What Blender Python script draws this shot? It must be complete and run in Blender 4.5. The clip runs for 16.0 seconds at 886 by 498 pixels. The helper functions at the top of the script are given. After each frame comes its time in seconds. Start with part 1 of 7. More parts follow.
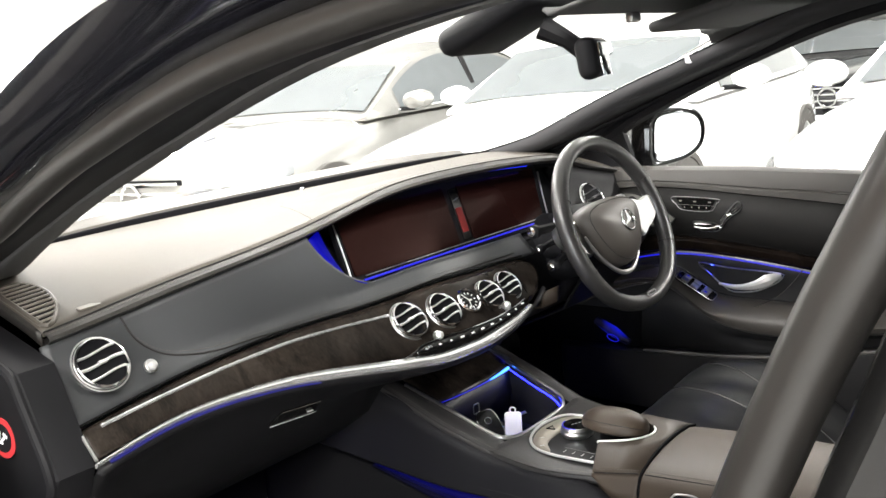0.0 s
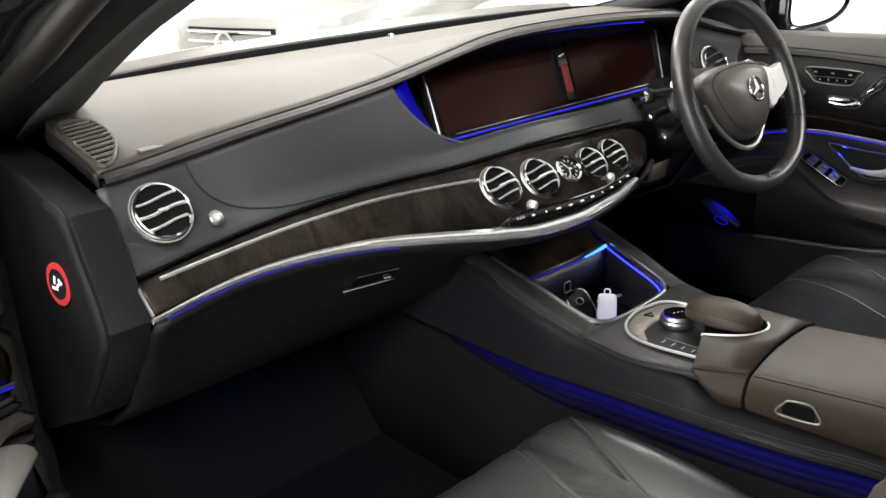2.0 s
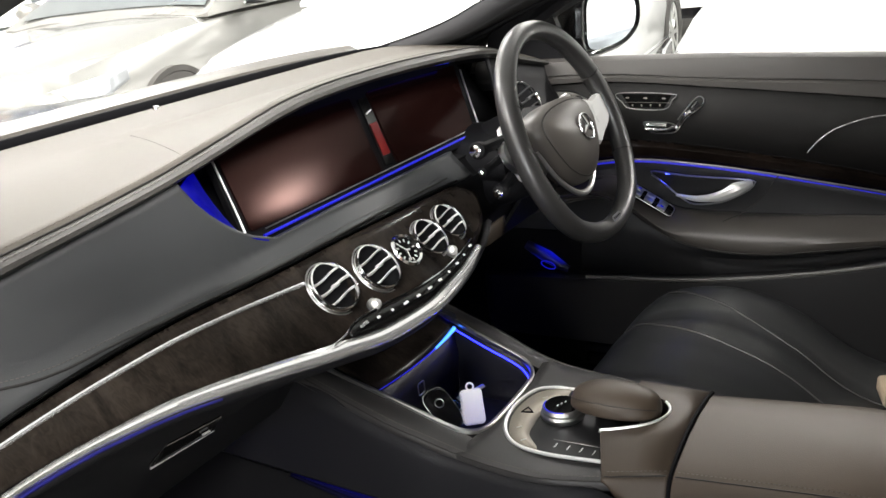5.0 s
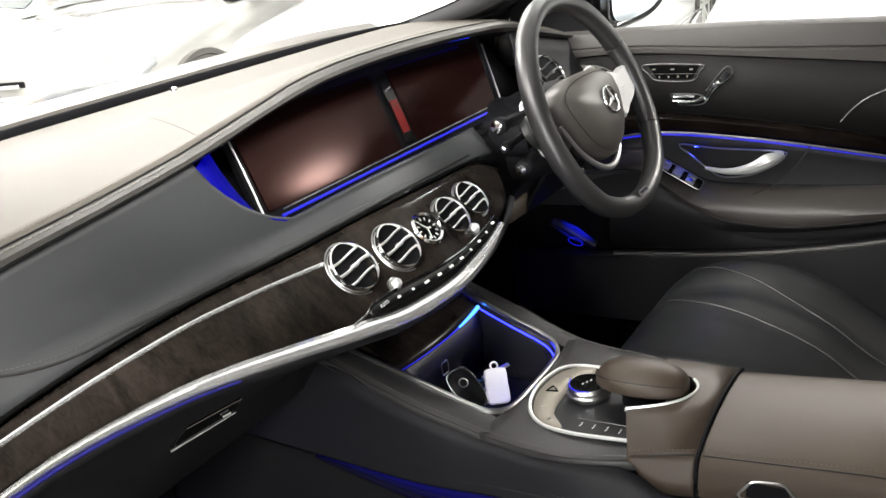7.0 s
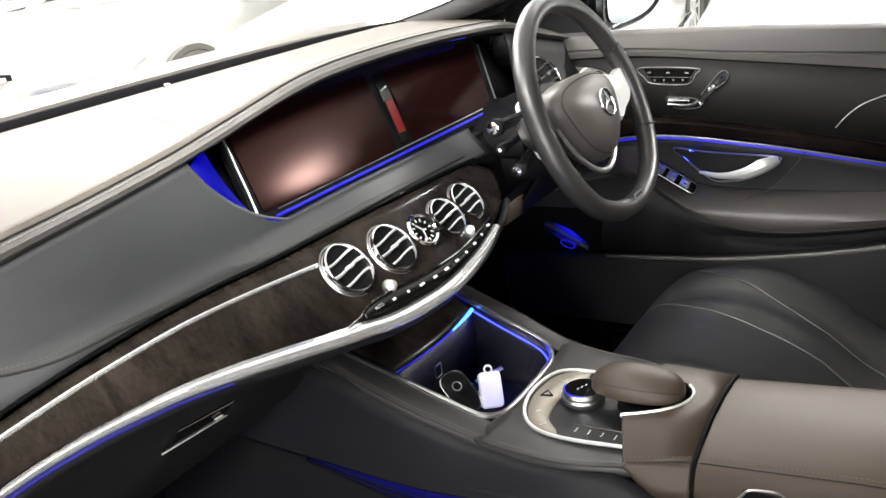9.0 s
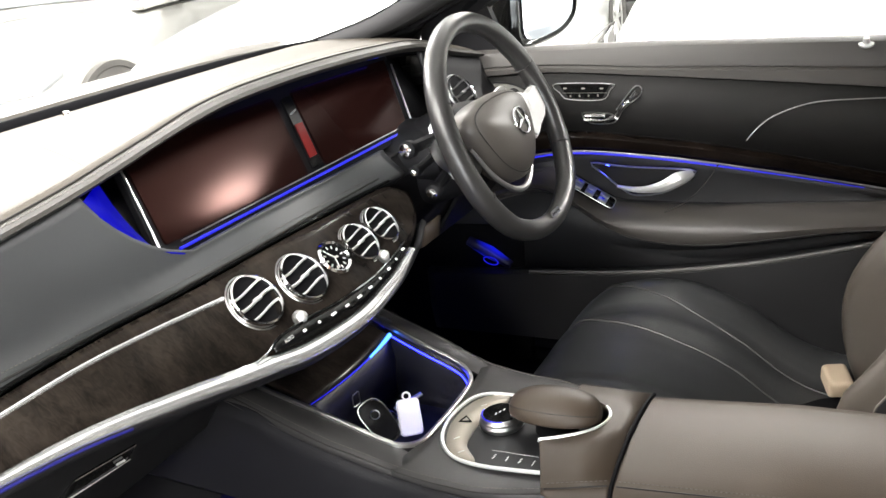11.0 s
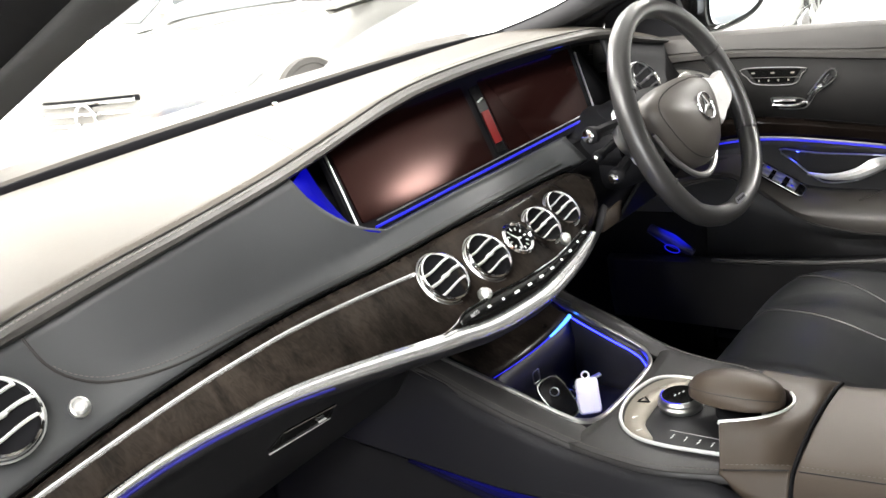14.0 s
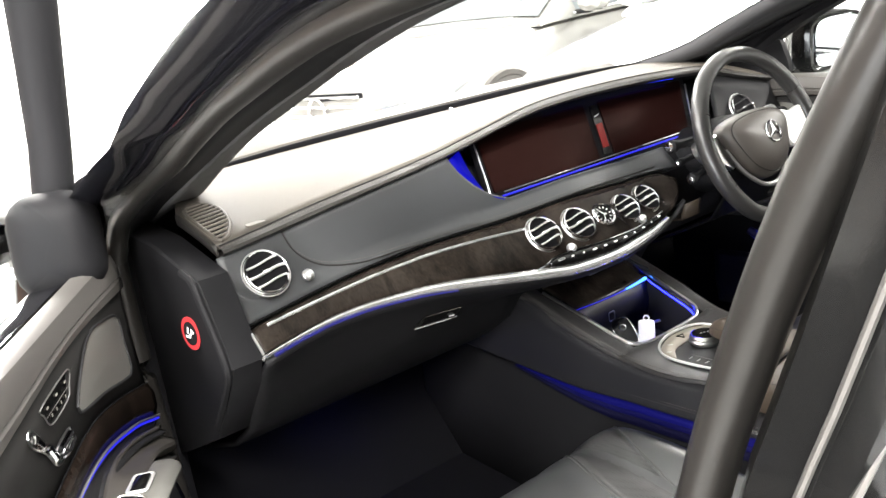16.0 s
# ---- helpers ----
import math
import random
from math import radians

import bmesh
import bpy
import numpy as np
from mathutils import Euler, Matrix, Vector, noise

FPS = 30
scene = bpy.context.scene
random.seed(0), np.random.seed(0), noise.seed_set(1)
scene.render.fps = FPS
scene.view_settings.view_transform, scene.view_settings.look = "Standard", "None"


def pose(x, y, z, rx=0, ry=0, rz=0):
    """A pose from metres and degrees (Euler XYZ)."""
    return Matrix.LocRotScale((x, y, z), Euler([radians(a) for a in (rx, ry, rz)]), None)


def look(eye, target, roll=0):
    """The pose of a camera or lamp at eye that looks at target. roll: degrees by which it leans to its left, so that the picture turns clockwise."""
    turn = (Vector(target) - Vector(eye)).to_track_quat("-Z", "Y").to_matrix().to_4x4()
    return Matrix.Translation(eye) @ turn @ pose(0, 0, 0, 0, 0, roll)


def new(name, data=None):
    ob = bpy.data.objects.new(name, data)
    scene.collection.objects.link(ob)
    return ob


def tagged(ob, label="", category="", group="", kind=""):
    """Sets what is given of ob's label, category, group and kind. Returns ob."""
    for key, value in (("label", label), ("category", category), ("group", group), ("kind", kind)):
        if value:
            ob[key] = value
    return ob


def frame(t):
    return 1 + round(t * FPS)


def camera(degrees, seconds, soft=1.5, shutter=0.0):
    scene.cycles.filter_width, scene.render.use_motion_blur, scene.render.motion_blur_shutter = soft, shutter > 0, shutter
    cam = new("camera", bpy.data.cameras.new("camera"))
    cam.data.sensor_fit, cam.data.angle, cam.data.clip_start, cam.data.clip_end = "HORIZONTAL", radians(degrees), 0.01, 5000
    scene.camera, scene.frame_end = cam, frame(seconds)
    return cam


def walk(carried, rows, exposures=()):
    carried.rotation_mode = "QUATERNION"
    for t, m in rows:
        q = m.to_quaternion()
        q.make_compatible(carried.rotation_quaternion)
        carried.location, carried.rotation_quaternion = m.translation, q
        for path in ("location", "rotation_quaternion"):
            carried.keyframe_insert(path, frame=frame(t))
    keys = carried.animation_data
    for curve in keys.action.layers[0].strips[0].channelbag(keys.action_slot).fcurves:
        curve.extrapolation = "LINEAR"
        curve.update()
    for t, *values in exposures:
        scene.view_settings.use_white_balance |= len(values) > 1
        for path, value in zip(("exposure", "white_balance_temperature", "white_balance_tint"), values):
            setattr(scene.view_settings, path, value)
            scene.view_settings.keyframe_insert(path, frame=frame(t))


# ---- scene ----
cam = camera(52.0, 16.0)
PATH = [
    (0, (-1.2102, -1.0153, 1.2422), (0.2694, 0.2705, 0.8457), -5.25),
    (0.5, (-1.2329, -0.9306, 1.2416), (0.2169, 0.3852, 0.8332), -5.86),
    (1, (-1.1682, -0.8975, 1.2358), (0.1655, 0.5133, 0.7553), -5.00),
    (1.5, (-1.1317, -0.9021, 1.2184), (0.1380, 0.5278, 0.6327), -4.32),
    (2, (-1.1101, -0.9163, 1.2005), (0.1643, 0.4752, 0.5375), -3.34),
    (2.5, (-1.1141, -0.8795, 1.2234), (0.2760, 0.4316, 0.6327), -4.70),
    (3, (-1.1096, -0.8062, 1.2518), (0.4208, 0.3089, 0.6078), -7.78),
    (3.2, (-1.1120, -0.7353, 1.2500), (0.5033, 0.2552, 0.6099), -5.26),
    (5.5, (-0.9194, -0.6608, 1.2080), (0.6706, 0.3642, 0.5591), -7.33),
    (6, (-0.9207, -0.6615, 1.2073), (0.6474, 0.3925, 0.5513), -7.92),
    (6.5, (-0.9221, -0.6590, 1.2050), (0.6339, 0.4038, 0.5349), -8.18),
    (7, (-0.9218, -0.6649, 1.2039), (0.6302, 0.3973, 0.5234), -8.25),
    (7.5, (-0.9231, -0.6681, 1.2046), (0.6397, 0.3777, 0.5235), -7.88),
    (8, (-0.9238, -0.6624, 1.2063), (0.6465, 0.3736, 0.5275), -7.08),
    (10.5, (-0.8885, -0.6408, 1.2035), (0.6790, 0.3773, 0.4919), -8.17),
    (11, (-0.8797, -0.6646, 1.2146), (0.7601, 0.2533, 0.5304), -7.45),
    (11.5, (-0.8846, -0.6837, 1.2147), (0.8341, 0.1021, 0.5599), -6.44),
    (12, (-0.8941, -0.6968, 1.2147), (0.8598, 0.0072, 0.5603), -5.94),
    (12.5, (-0.8905, -0.6900, 1.2184), (0.8288, 0.0699, 0.5356), -6.20),
    (13, (-0.8884, -0.6698, 1.2157), (0.7417, 0.2514, 0.5128), -7.20),
    (13.5, (-0.8995, -0.6623, 1.2110), (0.6356, 0.4074, 0.5045), -8.63),
    (14, (-0.9237, -0.6836, 1.2163), (0.5069, 0.5583, 0.5753), -10.45),
    (14.5, (-1.0246, -0.7706, 1.2375), (0.3981, 0.5351, 0.7170), -10.96),
    (15, (-1.2180, -0.9461, 1.2823), (0.1821, 0.3724, 0.7335), -6.71),
    (15.5, (-1.2590, -1.0601, 1.3020), (0.0247, 0.3940, 0.8146), -6.68),
    (16, (-1.2163, -1.1564, 1.2797), (-0.0822, 0.3950, 0.7260), -8.65),
]
walk(cam, [(t, look(eye, target, roll)) for t, eye, target, roll in PATH], ((0, 0.30), (0.5, 0.34), (1.5, 0.05), (2, -0.13), (2.5, -0.04), (3, -0.24), (5.5, 0.02), (7, 0.25), (8, 0.44), (10.5, 0.60), (13, 0.70), (14.5, 0.62), (15, 0.66), (16, 0.70)))

# ---- world, lights, exposure ----
world = bpy.data.worlds.new("hall_air")
world.use_nodes = True
scene.world = world
bg = world.node_tree.nodes["Background"]
bg.inputs["Color"].default_value = (0.95, 0.97, 1.0, 1)
bg.inputs["Strength"].default_value = 0.35


def lamp(name, loc, size, power, color=(1, 0.97, 0.925), aim=(0, 0, -1)):
    data = bpy.data.lights.new(name, "AREA")
    data.shape, data.size, data.size_y = "RECTANGLE", size[0], size[1]
    data.energy, data.color = power, color
    ob = new(name, data)
    ob.matrix_world = look(loc, Vector(loc) + Vector(aim))
    tagged(ob, "white ceiling lamp assumed in the showroom, out of view", "lamp", kind="structure")
    return ob


CEIL = 4.2
# Unseen lamps; the last one is added to brighten the open passenger door.
for lx, ly, lp in ((-3.6, 0.6, 540), (-3.6, -4.2, 720), (4.6, -4.55, 900), (2.9, 3.4, 400), (-0.3, 4.6, 600), (-3.8, 6.0, 540), (6.5, 0.6, 440), (1.0, 9.0, 540), (-1.2, -3.8, 640)):
    lamp("ceiling_lamp", (lx, ly, CEIL - 0.12), (0.5, 3.2), lp)
# Two more unseen lamps, added to bleach the north wall.
for lx in (3.2, 8.6):
    lamp("ceiling_lamp", (lx, 16.0, CEIL - 0.12), (3.2, 0.5), 1500)

# fill light from the west for door and wheel, through an assumed shopfront window
day = lamp("west_fill_light", (-8.88, -4.0, 1.75), (5.6, 2.3), 650, (0.96, 0.98, 1.0), (1, 0, 0))
day["label"] = "fill light from an assumed shopfront window"

# ---- materials ----


def mat(name, color, rough=0.5, metal=0.0, grain=0.0, scale=300.0, bump=0.0, var=0.15, coarse=9.0, spec=0.5, coat=0.0, emit=None, power=0.0, kind="noise"):
    m = bpy.data.materials.new(name)
    m.use_nodes = True
    nt = m.node_tree
    b = nt.nodes["Principled BSDF"]
    b.inputs["Roughness"].default_value = rough
    b.inputs["Metallic"].default_value = metal
    b.inputs["Specular IOR Level"].default_value = spec
    b.inputs["Coat Weight"].default_value = coat
    b.inputs["Coat Roughness"].default_value = 0.05
    tc = nt.nodes.new("ShaderNodeTexCoord")
    big = nt.nodes.new("ShaderNodeTexNoise")
    big.inputs["Scale"].default_value = coarse
    big.inputs["Detail"].default_value = 5
    nt.links.new(tc.outputs["Object"], big.inputs["Vector"])
    ramp = nt.nodes.new("ShaderNodeMix")
    ramp.data_type = "RGBA"
    c = Vector(color)
    ramp.inputs[6].default_value = (*(c * (1 - var)), 1)
    ramp.inputs[7].default_value = (*(c * (1 + var)), 1)
    nt.links.new(big.outputs["Fac"], ramp.inputs[0])
    nt.links.new(ramp.outputs[2], b.inputs["Base Color"])
    rr = nt.nodes.new("ShaderNodeMapRange")
    rr.inputs["To Min"].default_value = max(0.02, rough * (1 - 0.6 * var))
    rr.inputs["To Max"].default_value = min(1, rough * (1 + 0.6 * var))
    nt.links.new(big.outputs["Fac"], rr.inputs["Value"])
    nt.links.new(rr.outputs["Result"], b.inputs["Roughness"])
    if bump:
        if kind == "pebble":
            fine = nt.nodes.new("ShaderNodeTexVoronoi")
            out = "Distance"
        else:
            fine = nt.nodes.new("ShaderNodeTexNoise")
            fine.inputs["Detail"].default_value = 4
            out = "Fac"
        fine.inputs["Scale"].default_value = scale * 1.5
        nt.links.new(tc.outputs["Object"], fine.inputs["Vector"])
        bp = nt.nodes.new("ShaderNodeBump")
        bp.inputs["Strength"].default_value = bump
        bp.inputs["Distance"].default_value = 0.0004
        nt.links.new(fine.outputs[out], bp.inputs["Height"])
        nt.links.new(bp.outputs["Normal"], b.inputs["Normal"])
    if emit:
        b.inputs["Emission Color"].default_value = (*emit, 1)
        b.inputs["Emission Strength"].default_value = power
    return m


def wood_mat(name, dark, light):
    m = mat(name, dark, 0.24, bump=0.03, scale=120, coarse=6, spec=0.05)
    nt = m.node_tree
    b = nt.nodes["Principled BSDF"]
    tc = nt.nodes.new("ShaderNodeTexCoord")
    mp = nt.nodes.new("ShaderNodeMapping")
    mp.inputs["Scale"].default_value = (15, 6, 6)
    n1 = nt.nodes.new("ShaderNodeTexNoise")
    n1.inputs["Scale"].default_value, n1.inputs["Detail"].default_value = 1.3, 9
    n1.inputs["Distortion"].default_value = 1.4
    n2 = nt.nodes.new("ShaderNodeTexNoise")
    n2.inputs["Scale"].default_value, n2.inputs["Distortion"].default_value = 7.0, 3.0
    n2.inputs["Detail"].default_value = 8
    mx = nt.nodes.new("ShaderNodeMix")
    mx.inputs[0].default_value = 0.32
    b.inputs["Coat Weight"].default_value = 0.06
    b.inputs["Coat Roughness"].default_value = 0.05
    cr = nt.nodes.new("ShaderNodeValToRGB")
    cr.color_ramp.elements[0].color, cr.color_ramp.elements[0].position = (*dark, 1), 0.37
    cr.color_ramp.elements[1].color, cr.color_ramp.elements[1].position = (*light, 1), 0.68
    nt.links.new(tc.outputs["Object"], mp.inputs["Vector"])
    nt.links.new(mp.outputs["Vector"], n1.inputs["Vector"])
    nt.links.new(mp.outputs["Vector"], n2.inputs["Vector"])
    nt.links.new(n1.outputs["Fac"], mx.inputs[2])
    nt.links.new(n2.outputs["Fac"], mx.inputs[3])
    nt.links.new(mx.outputs[0], cr.inputs["Fac"])
    nt.links.new(cr.outputs["Color"], b.inputs["Base Color"])
    return m


def glass_mat(name, tint=(1, 1, 1), rough=0.0, alpha=0.04):
    m = bpy.data.materials.new(name)
    m.use_nodes = True
    nt = m.node_tree
    nt.nodes.clear()
    out = nt.nodes.new("ShaderNodeOutputMaterial")
    mix = nt.nodes.new("ShaderNodeMixShader")
    tr = nt.nodes.new("ShaderNodeBsdfTransparent")
    gl = nt.nodes.new("ShaderNodeBsdfGlossy")
    tr.inputs["Color"].default_value = (*tint, 1)
    gl.inputs["Roughness"].default_value = rough
    mix.inputs["Fac"].default_value = alpha
    nt.links.new(tr.outputs["BSDF"], mix.inputs[1])
    nt.links.new(gl.outputs["BSDF"], mix.inputs[2])
    nt.links.new(mix.outputs["Shader"], out.inputs["Surface"])
    return m


M_TOP = mat("top_leather", (0.065, 0.057, 0.047), 0.50, bump=0.35, scale=700, kind="pebble", var=0.06, spec=0.35)
M_GREY = mat("fascia_leather", (0.035, 0.037, 0.039), 0.46, bump=0.3, scale=700, kind="pebble", var=0.1)
M_BLACK = mat("black_leather", (0.018, 0.018, 0.019), 0.45, bump=0.4, scale=600, kind="pebble", var=0.15, spec=0.35)
M_DECK = mat("deck_leather", (0.027, 0.026, 0.026), 0.42, bump=0.4, scale=600, kind="pebble", var=0.15, spec=0.45)
M_ARMD = mat("door_armrest_leather", (0.046, 0.042, 0.038), 0.42, bump=0.3, scale=600, kind="pebble", var=0.1, spec=0.4)
M_SEAT = mat("seat_leather", (0.030, 0.031, 0.032), 0.32, bump=0.18, scale=450, kind="pebble", var=0.12, spec=0.8)
M_BACK = mat("backrest_leather", (0.060, 0.051, 0.042), 0.40, var=0.1)
M_RIM = mat("rim_leather", (0.020, 0.0195, 0.019), 0.35, bump=0.2, scale=900, kind="pebble", var=0.15, spec=0.6)
M_CHAMP = mat("champagne_metal", (0.32, 0.29, 0.245), 0.45, 0.4, var=0.06)
M_PERF = mat("perforated_leather", (0.030, 0.029, 0.029), 0.42, var=0.08)
perf = M_PERF.node_tree
pc = perf.nodes.new("ShaderNodeTexCoord")
holes = perf.nodes.new("ShaderNodeTexVoronoi")
holes.inputs["Scale"].default_value = 260
holes.inputs["Randomness"].default_value = 0.15
pb = perf.nodes.new("ShaderNodeBump")
pb.inputs["Strength"].default_value, pb.inputs["Distance"].default_value = 0.7, 0.0007
perf.links.new(pc.outputs["Object"], holes.inputs["Vector"])
perf.links.new(holes.outputs["Distance"], pb.inputs["Height"])
perf.links.new(pb.outputs["Normal"], perf.nodes["Principled BSDF"].inputs["Normal"])
pr = perf.nodes.new("ShaderNodeValToRGB")
pr.color_ramp.elements[0].color, pr.color_ramp.elements[0].position = (0.004, 0.004, 0.004, 1), 0.22
pr.color_ramp.elements[1].color, pr.color_ramp.elements[1].position = (0.034, 0.034, 0.034, 1), 0.38
perf.links.new(holes.outputs["Distance"], pr.inputs["Fac"])
perf.links.new(pr.outputs["Color"], perf.nodes["Principled BSDF"].inputs["Base Color"])
M_BROWN = mat("armrest_leather", (0.047, 0.035, 0.025), 0.46, bump=0.3, scale=600, kind="pebble", var=0.1, spec=0.35)
M_PLASTIC = mat("black_plastic", (0.008, 0.008, 0.009), 0.6, bump=0.1, scale=900, var=0.1, spec=0.12)
M_DARK = mat("dark_cavity", (0.005, 0.005, 0.006), 0.8, var=0.1, spec=0.1)
M_GLOSS = mat("piano_black", (0.006, 0.006, 0.006), 0.10, var=0.1, spec=0.3)
M_DOORB = mat("door_leather", (0.066, 0.062, 0.058), 0.45, bump=0.3, scale=600, kind="pebble", var=0.08, spec=0.4)
M_TRAY = mat("tray_light", (0.01, 0.01, 0.3), 0.5, emit=(0.012, 0.016, 1.0), power=13.0)
M_BONNET = mat("black_bonnet_paint", (0.008, 0.008, 0.009), 0.12, var=0.15, spec=0.35)
M_BONNET.node_tree.nodes["Principled BSDF"].inputs["IOR"].default_value = 1.16
M_ROLL = mat("roll_leather", (0.022, 0.020, 0.018), 0.48, bump=0.3, scale=700, kind="pebble", var=0.1, spec=0.4)
M_KEYB = mat("key_plate", (0.016, 0.016, 0.017), 0.42, var=0.1, spec=0.3)
# Rubber made paler: the hall's overexposure is put into its colour.
M_TYRE = mat("washed_out_tyre", (0.06, 0.056, 0.052), 0.8, var=0.15)
M_DTHREAD = mat("dark_thread", (0.11, 0.10, 0.09), 0.8)
M_CHROME = mat("chrome", (0.88, 0.88, 0.88), 0.10, 1.0, var=0.05)
M_BRIGHT = mat("bright_silver", (0.88, 0.88, 0.87), 0.32, 0.65, var=0.05)
M_SATIN = mat("satin_silver", (0.62, 0.62, 0.61), 0.28, 1.0, var=0.05)
M_WOOD = wood_mat("burr_walnut", (0.007, 0.0057, 0.0048), (0.031, 0.0248, 0.0205))
M_BLUE = mat("blue_light", (0.01, 0.01, 0.2), 0.5, emit=(0.010, 0.012, 1.0), power=0.50)
# The flank emits by itself, imitating the blue light that falls on it.
M_SIDE = mat("blue_flank_glow", (0.002, 0.002, 0.08), 0.6, emit=(0.003, 0.003, 1.0), power=0.22, var=0.4, coarse=14, spec=0.05)
# Flank light first, then two dimmer emitters that imitate its fading glow.
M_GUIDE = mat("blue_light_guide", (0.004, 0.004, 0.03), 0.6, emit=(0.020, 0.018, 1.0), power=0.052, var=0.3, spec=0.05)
M_GLOW = mat("blue_glow_step", (0.004, 0.004, 0.02), 0.6, emit=(0.020, 0.018, 1.0), power=0.024, var=0.3, spec=0.05)
M_GLOW2 = mat("blue_glow_foot", (0.004, 0.004, 0.012), 0.7, emit=(0.020, 0.018, 1.0), power=0.006, var=0.3, spec=0.05)
M_DLINE = mat("door_line_light", (0.006, 0.006, 0.1), 0.5, emit=(0.022, 0.022, 1.0), power=0.6)
M_BLUE2 = mat("bright_blue_light", (0.02, 0.1, 0.6), 0.5, emit=(0.05, 0.22, 1.0), power=3.5)
M_FOOT = mat("footwell_lens", (0.01, 0.02, 0.3), 0.5, emit=(0.03, 0.05, 1.0), power=38)
# Red of the screens' reflections is put into base colour and specular tint.
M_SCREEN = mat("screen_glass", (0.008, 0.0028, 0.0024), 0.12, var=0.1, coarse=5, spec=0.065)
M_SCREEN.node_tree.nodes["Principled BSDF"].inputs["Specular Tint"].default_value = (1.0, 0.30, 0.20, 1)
# Emission fades from the middle, imitating the soft glow round the lamp.
M_LENS = mat("kick_lamp_lens", (0.006, 0.006, 0.05), 0.5, emit=(0.008, 0.014, 1.0), power=1.3)
lt = M_LENS.node_tree
l_co, l_mp, l_gr, l_mu = (lt.nodes.new(k) for k in ("ShaderNodeTexCoord", "ShaderNodeMapping", "ShaderNodeTexGradient", "ShaderNodeMath"))
l_mp.inputs["Location"].default_value = (-1, -1, -1)
l_mp.inputs["Scale"].default_value = (2, 2, 2)
l_gr.gradient_type, l_mu.operation = "SPHERICAL", "MULTIPLY"
l_mu.inputs[1].default_value = 0.8
lt.links.new(l_co.outputs["Generated"], l_mp.inputs["Vector"])
lt.links.new(l_mp.outputs["Vector"], l_gr.inputs["Vector"])
lt.links.new(l_gr.outputs["Fac"], l_mu.inputs[0])
lt.links.new(l_mu.outputs["Value"], lt.nodes["Principled BSDF"].inputs["Emission Strength"])
M_REDL = mat("dark_red_lens", (0.13, 0.008, 0.008), 0.3, spec=0.1)
M_RED = mat("red_plastic", (0.20, 0.006, 0.006), 0.2)
M_STICK = mat("sticker_red", (0.42, 0.03, 0.035), 0.4)
M_WHITE = mat("white_plastic", (0.8, 0.8, 0.8), 0.35, var=0.05)
M_PAD = mat("airbag_leather", (0.052, 0.046, 0.040), 0.45, bump=0.3, scale=600, kind="pebble", var=0.08)
M_THREAD = mat("light_thread", (0.19, 0.175, 0.155), 0.7)
M_SEAMD = mat("dark_seam", (0.012, 0.011, 0.010), 0.8)
M_CARPET = mat("carpet", (0.005, 0.005, 0.006), 0.95, bump=0.8, scale=400, var=0.25, coarse=30, spec=0.04)
M_KNEE = mat("knee_panel_leather", (0.010, 0.010, 0.011), 0.5, bump=0.4, scale=600, kind="pebble", var=0.15, spec=0.22)
M_DPAN = mat("door_panel_leather", (0.013, 0.0125, 0.012), 0.6, bump=0.35, scale=600, kind="pebble", var=0.12, spec=0.2)
M_SKIRT = mat("skirt_carpet", (0.009, 0.009, 0.010), 0.9, bump=0.6, scale=400, var=0.2, coarse=25, spec=0.05)
M_BAND = mat("polished_band", (0.92, 0.92, 0.92), 0.20, 0.8, var=0.05)
# Blotchy grey-brown imitates the reflections above the black glass edge.
M_COWL = mat("cowl_reflection", (0.085, 0.078, 0.070), 0.35, var=0.35, coarse=14, bump=0.2, scale=60)
M_PLAQUE = mat("plaque_plastic", (0.12, 0.107, 0.09), 0.4, var=0.05)
# Darkened copy of the slats' silver, dimming the vent behind the wheel.
M_DSLAT = mat("dimmed_slat", (0.10, 0.10, 0.10), 0.4, 0.7, var=0.05)
M_ARC = mat("grey_satin", (0.26, 0.255, 0.25), 0.36, 0.7, var=0.08)
M_HEADL = mat("roof_lining", (0.05, 0.05, 0.05), 0.9, bump=0.4, scale=800)
M_PAINT = mat("black_car_paint", (0.006, 0.006, 0.008), 0.12, var=0.1, coat=1.0)
M_RUBBER = mat("rubber_seal", (0.02, 0.02, 0.02), 0.65, bump=0.2, scale=300)
M_PILLAR = mat("pillar_fabric", (0.028, 0.028, 0.030), 0.85, bump=0.3, scale=900, var=0.08)
M_GLASS = glass_mat("clear_glass", (0.93, 0.95, 0.95))
M_TINT = glass_mat("tinted_glass", (0.05, 0.05, 0.055), alpha=0.30)
M_MIRROR = mat("mirror_glass", (0.62, 0.65, 0.67), 0.02, 1.0, var=0.01)
M_GRILLE = mat("speaker_mesh", (0.24, 0.235, 0.22), 0.5, 0.6, bump=0.9, scale=700, kind="pebble")
M_PIPE = mat("seat_piping", (0.046, 0.046, 0.045), 0.45, var=0.08)
M_LEDGE = mat("pocket_ledge", (0.085, 0.083, 0.080), 0.5, bump=0.2, scale=700, kind="pebble", var=0.1)
# Same walnut as the dashboard, with the door's shade put into its colour.
M_WOODD = wood_mat("shaded_door_walnut", (0.004, 0.003, 0.0025), (0.013, 0.009, 0.007))
M_HOODB = mat("hood_light", (0.01, 0.01, 0.2), 0.5, emit=(0.010, 0.03, 1.0), power=1.0)
M_FLANKL = mat("flank_leather", (0.011, 0.011, 0.013), 0.5, bump=0.4, scale=600, kind="pebble", var=0.15, spec=0.2)
M_TRAYP = mat("tray_plastic", (0.011, 0.011, 0.013), 0.45, bump=0.1, scale=900, var=0.1, spec=0.3)
M_CREAM = mat("cream_trim", (0.45, 0.36, 0.26), 0.6)

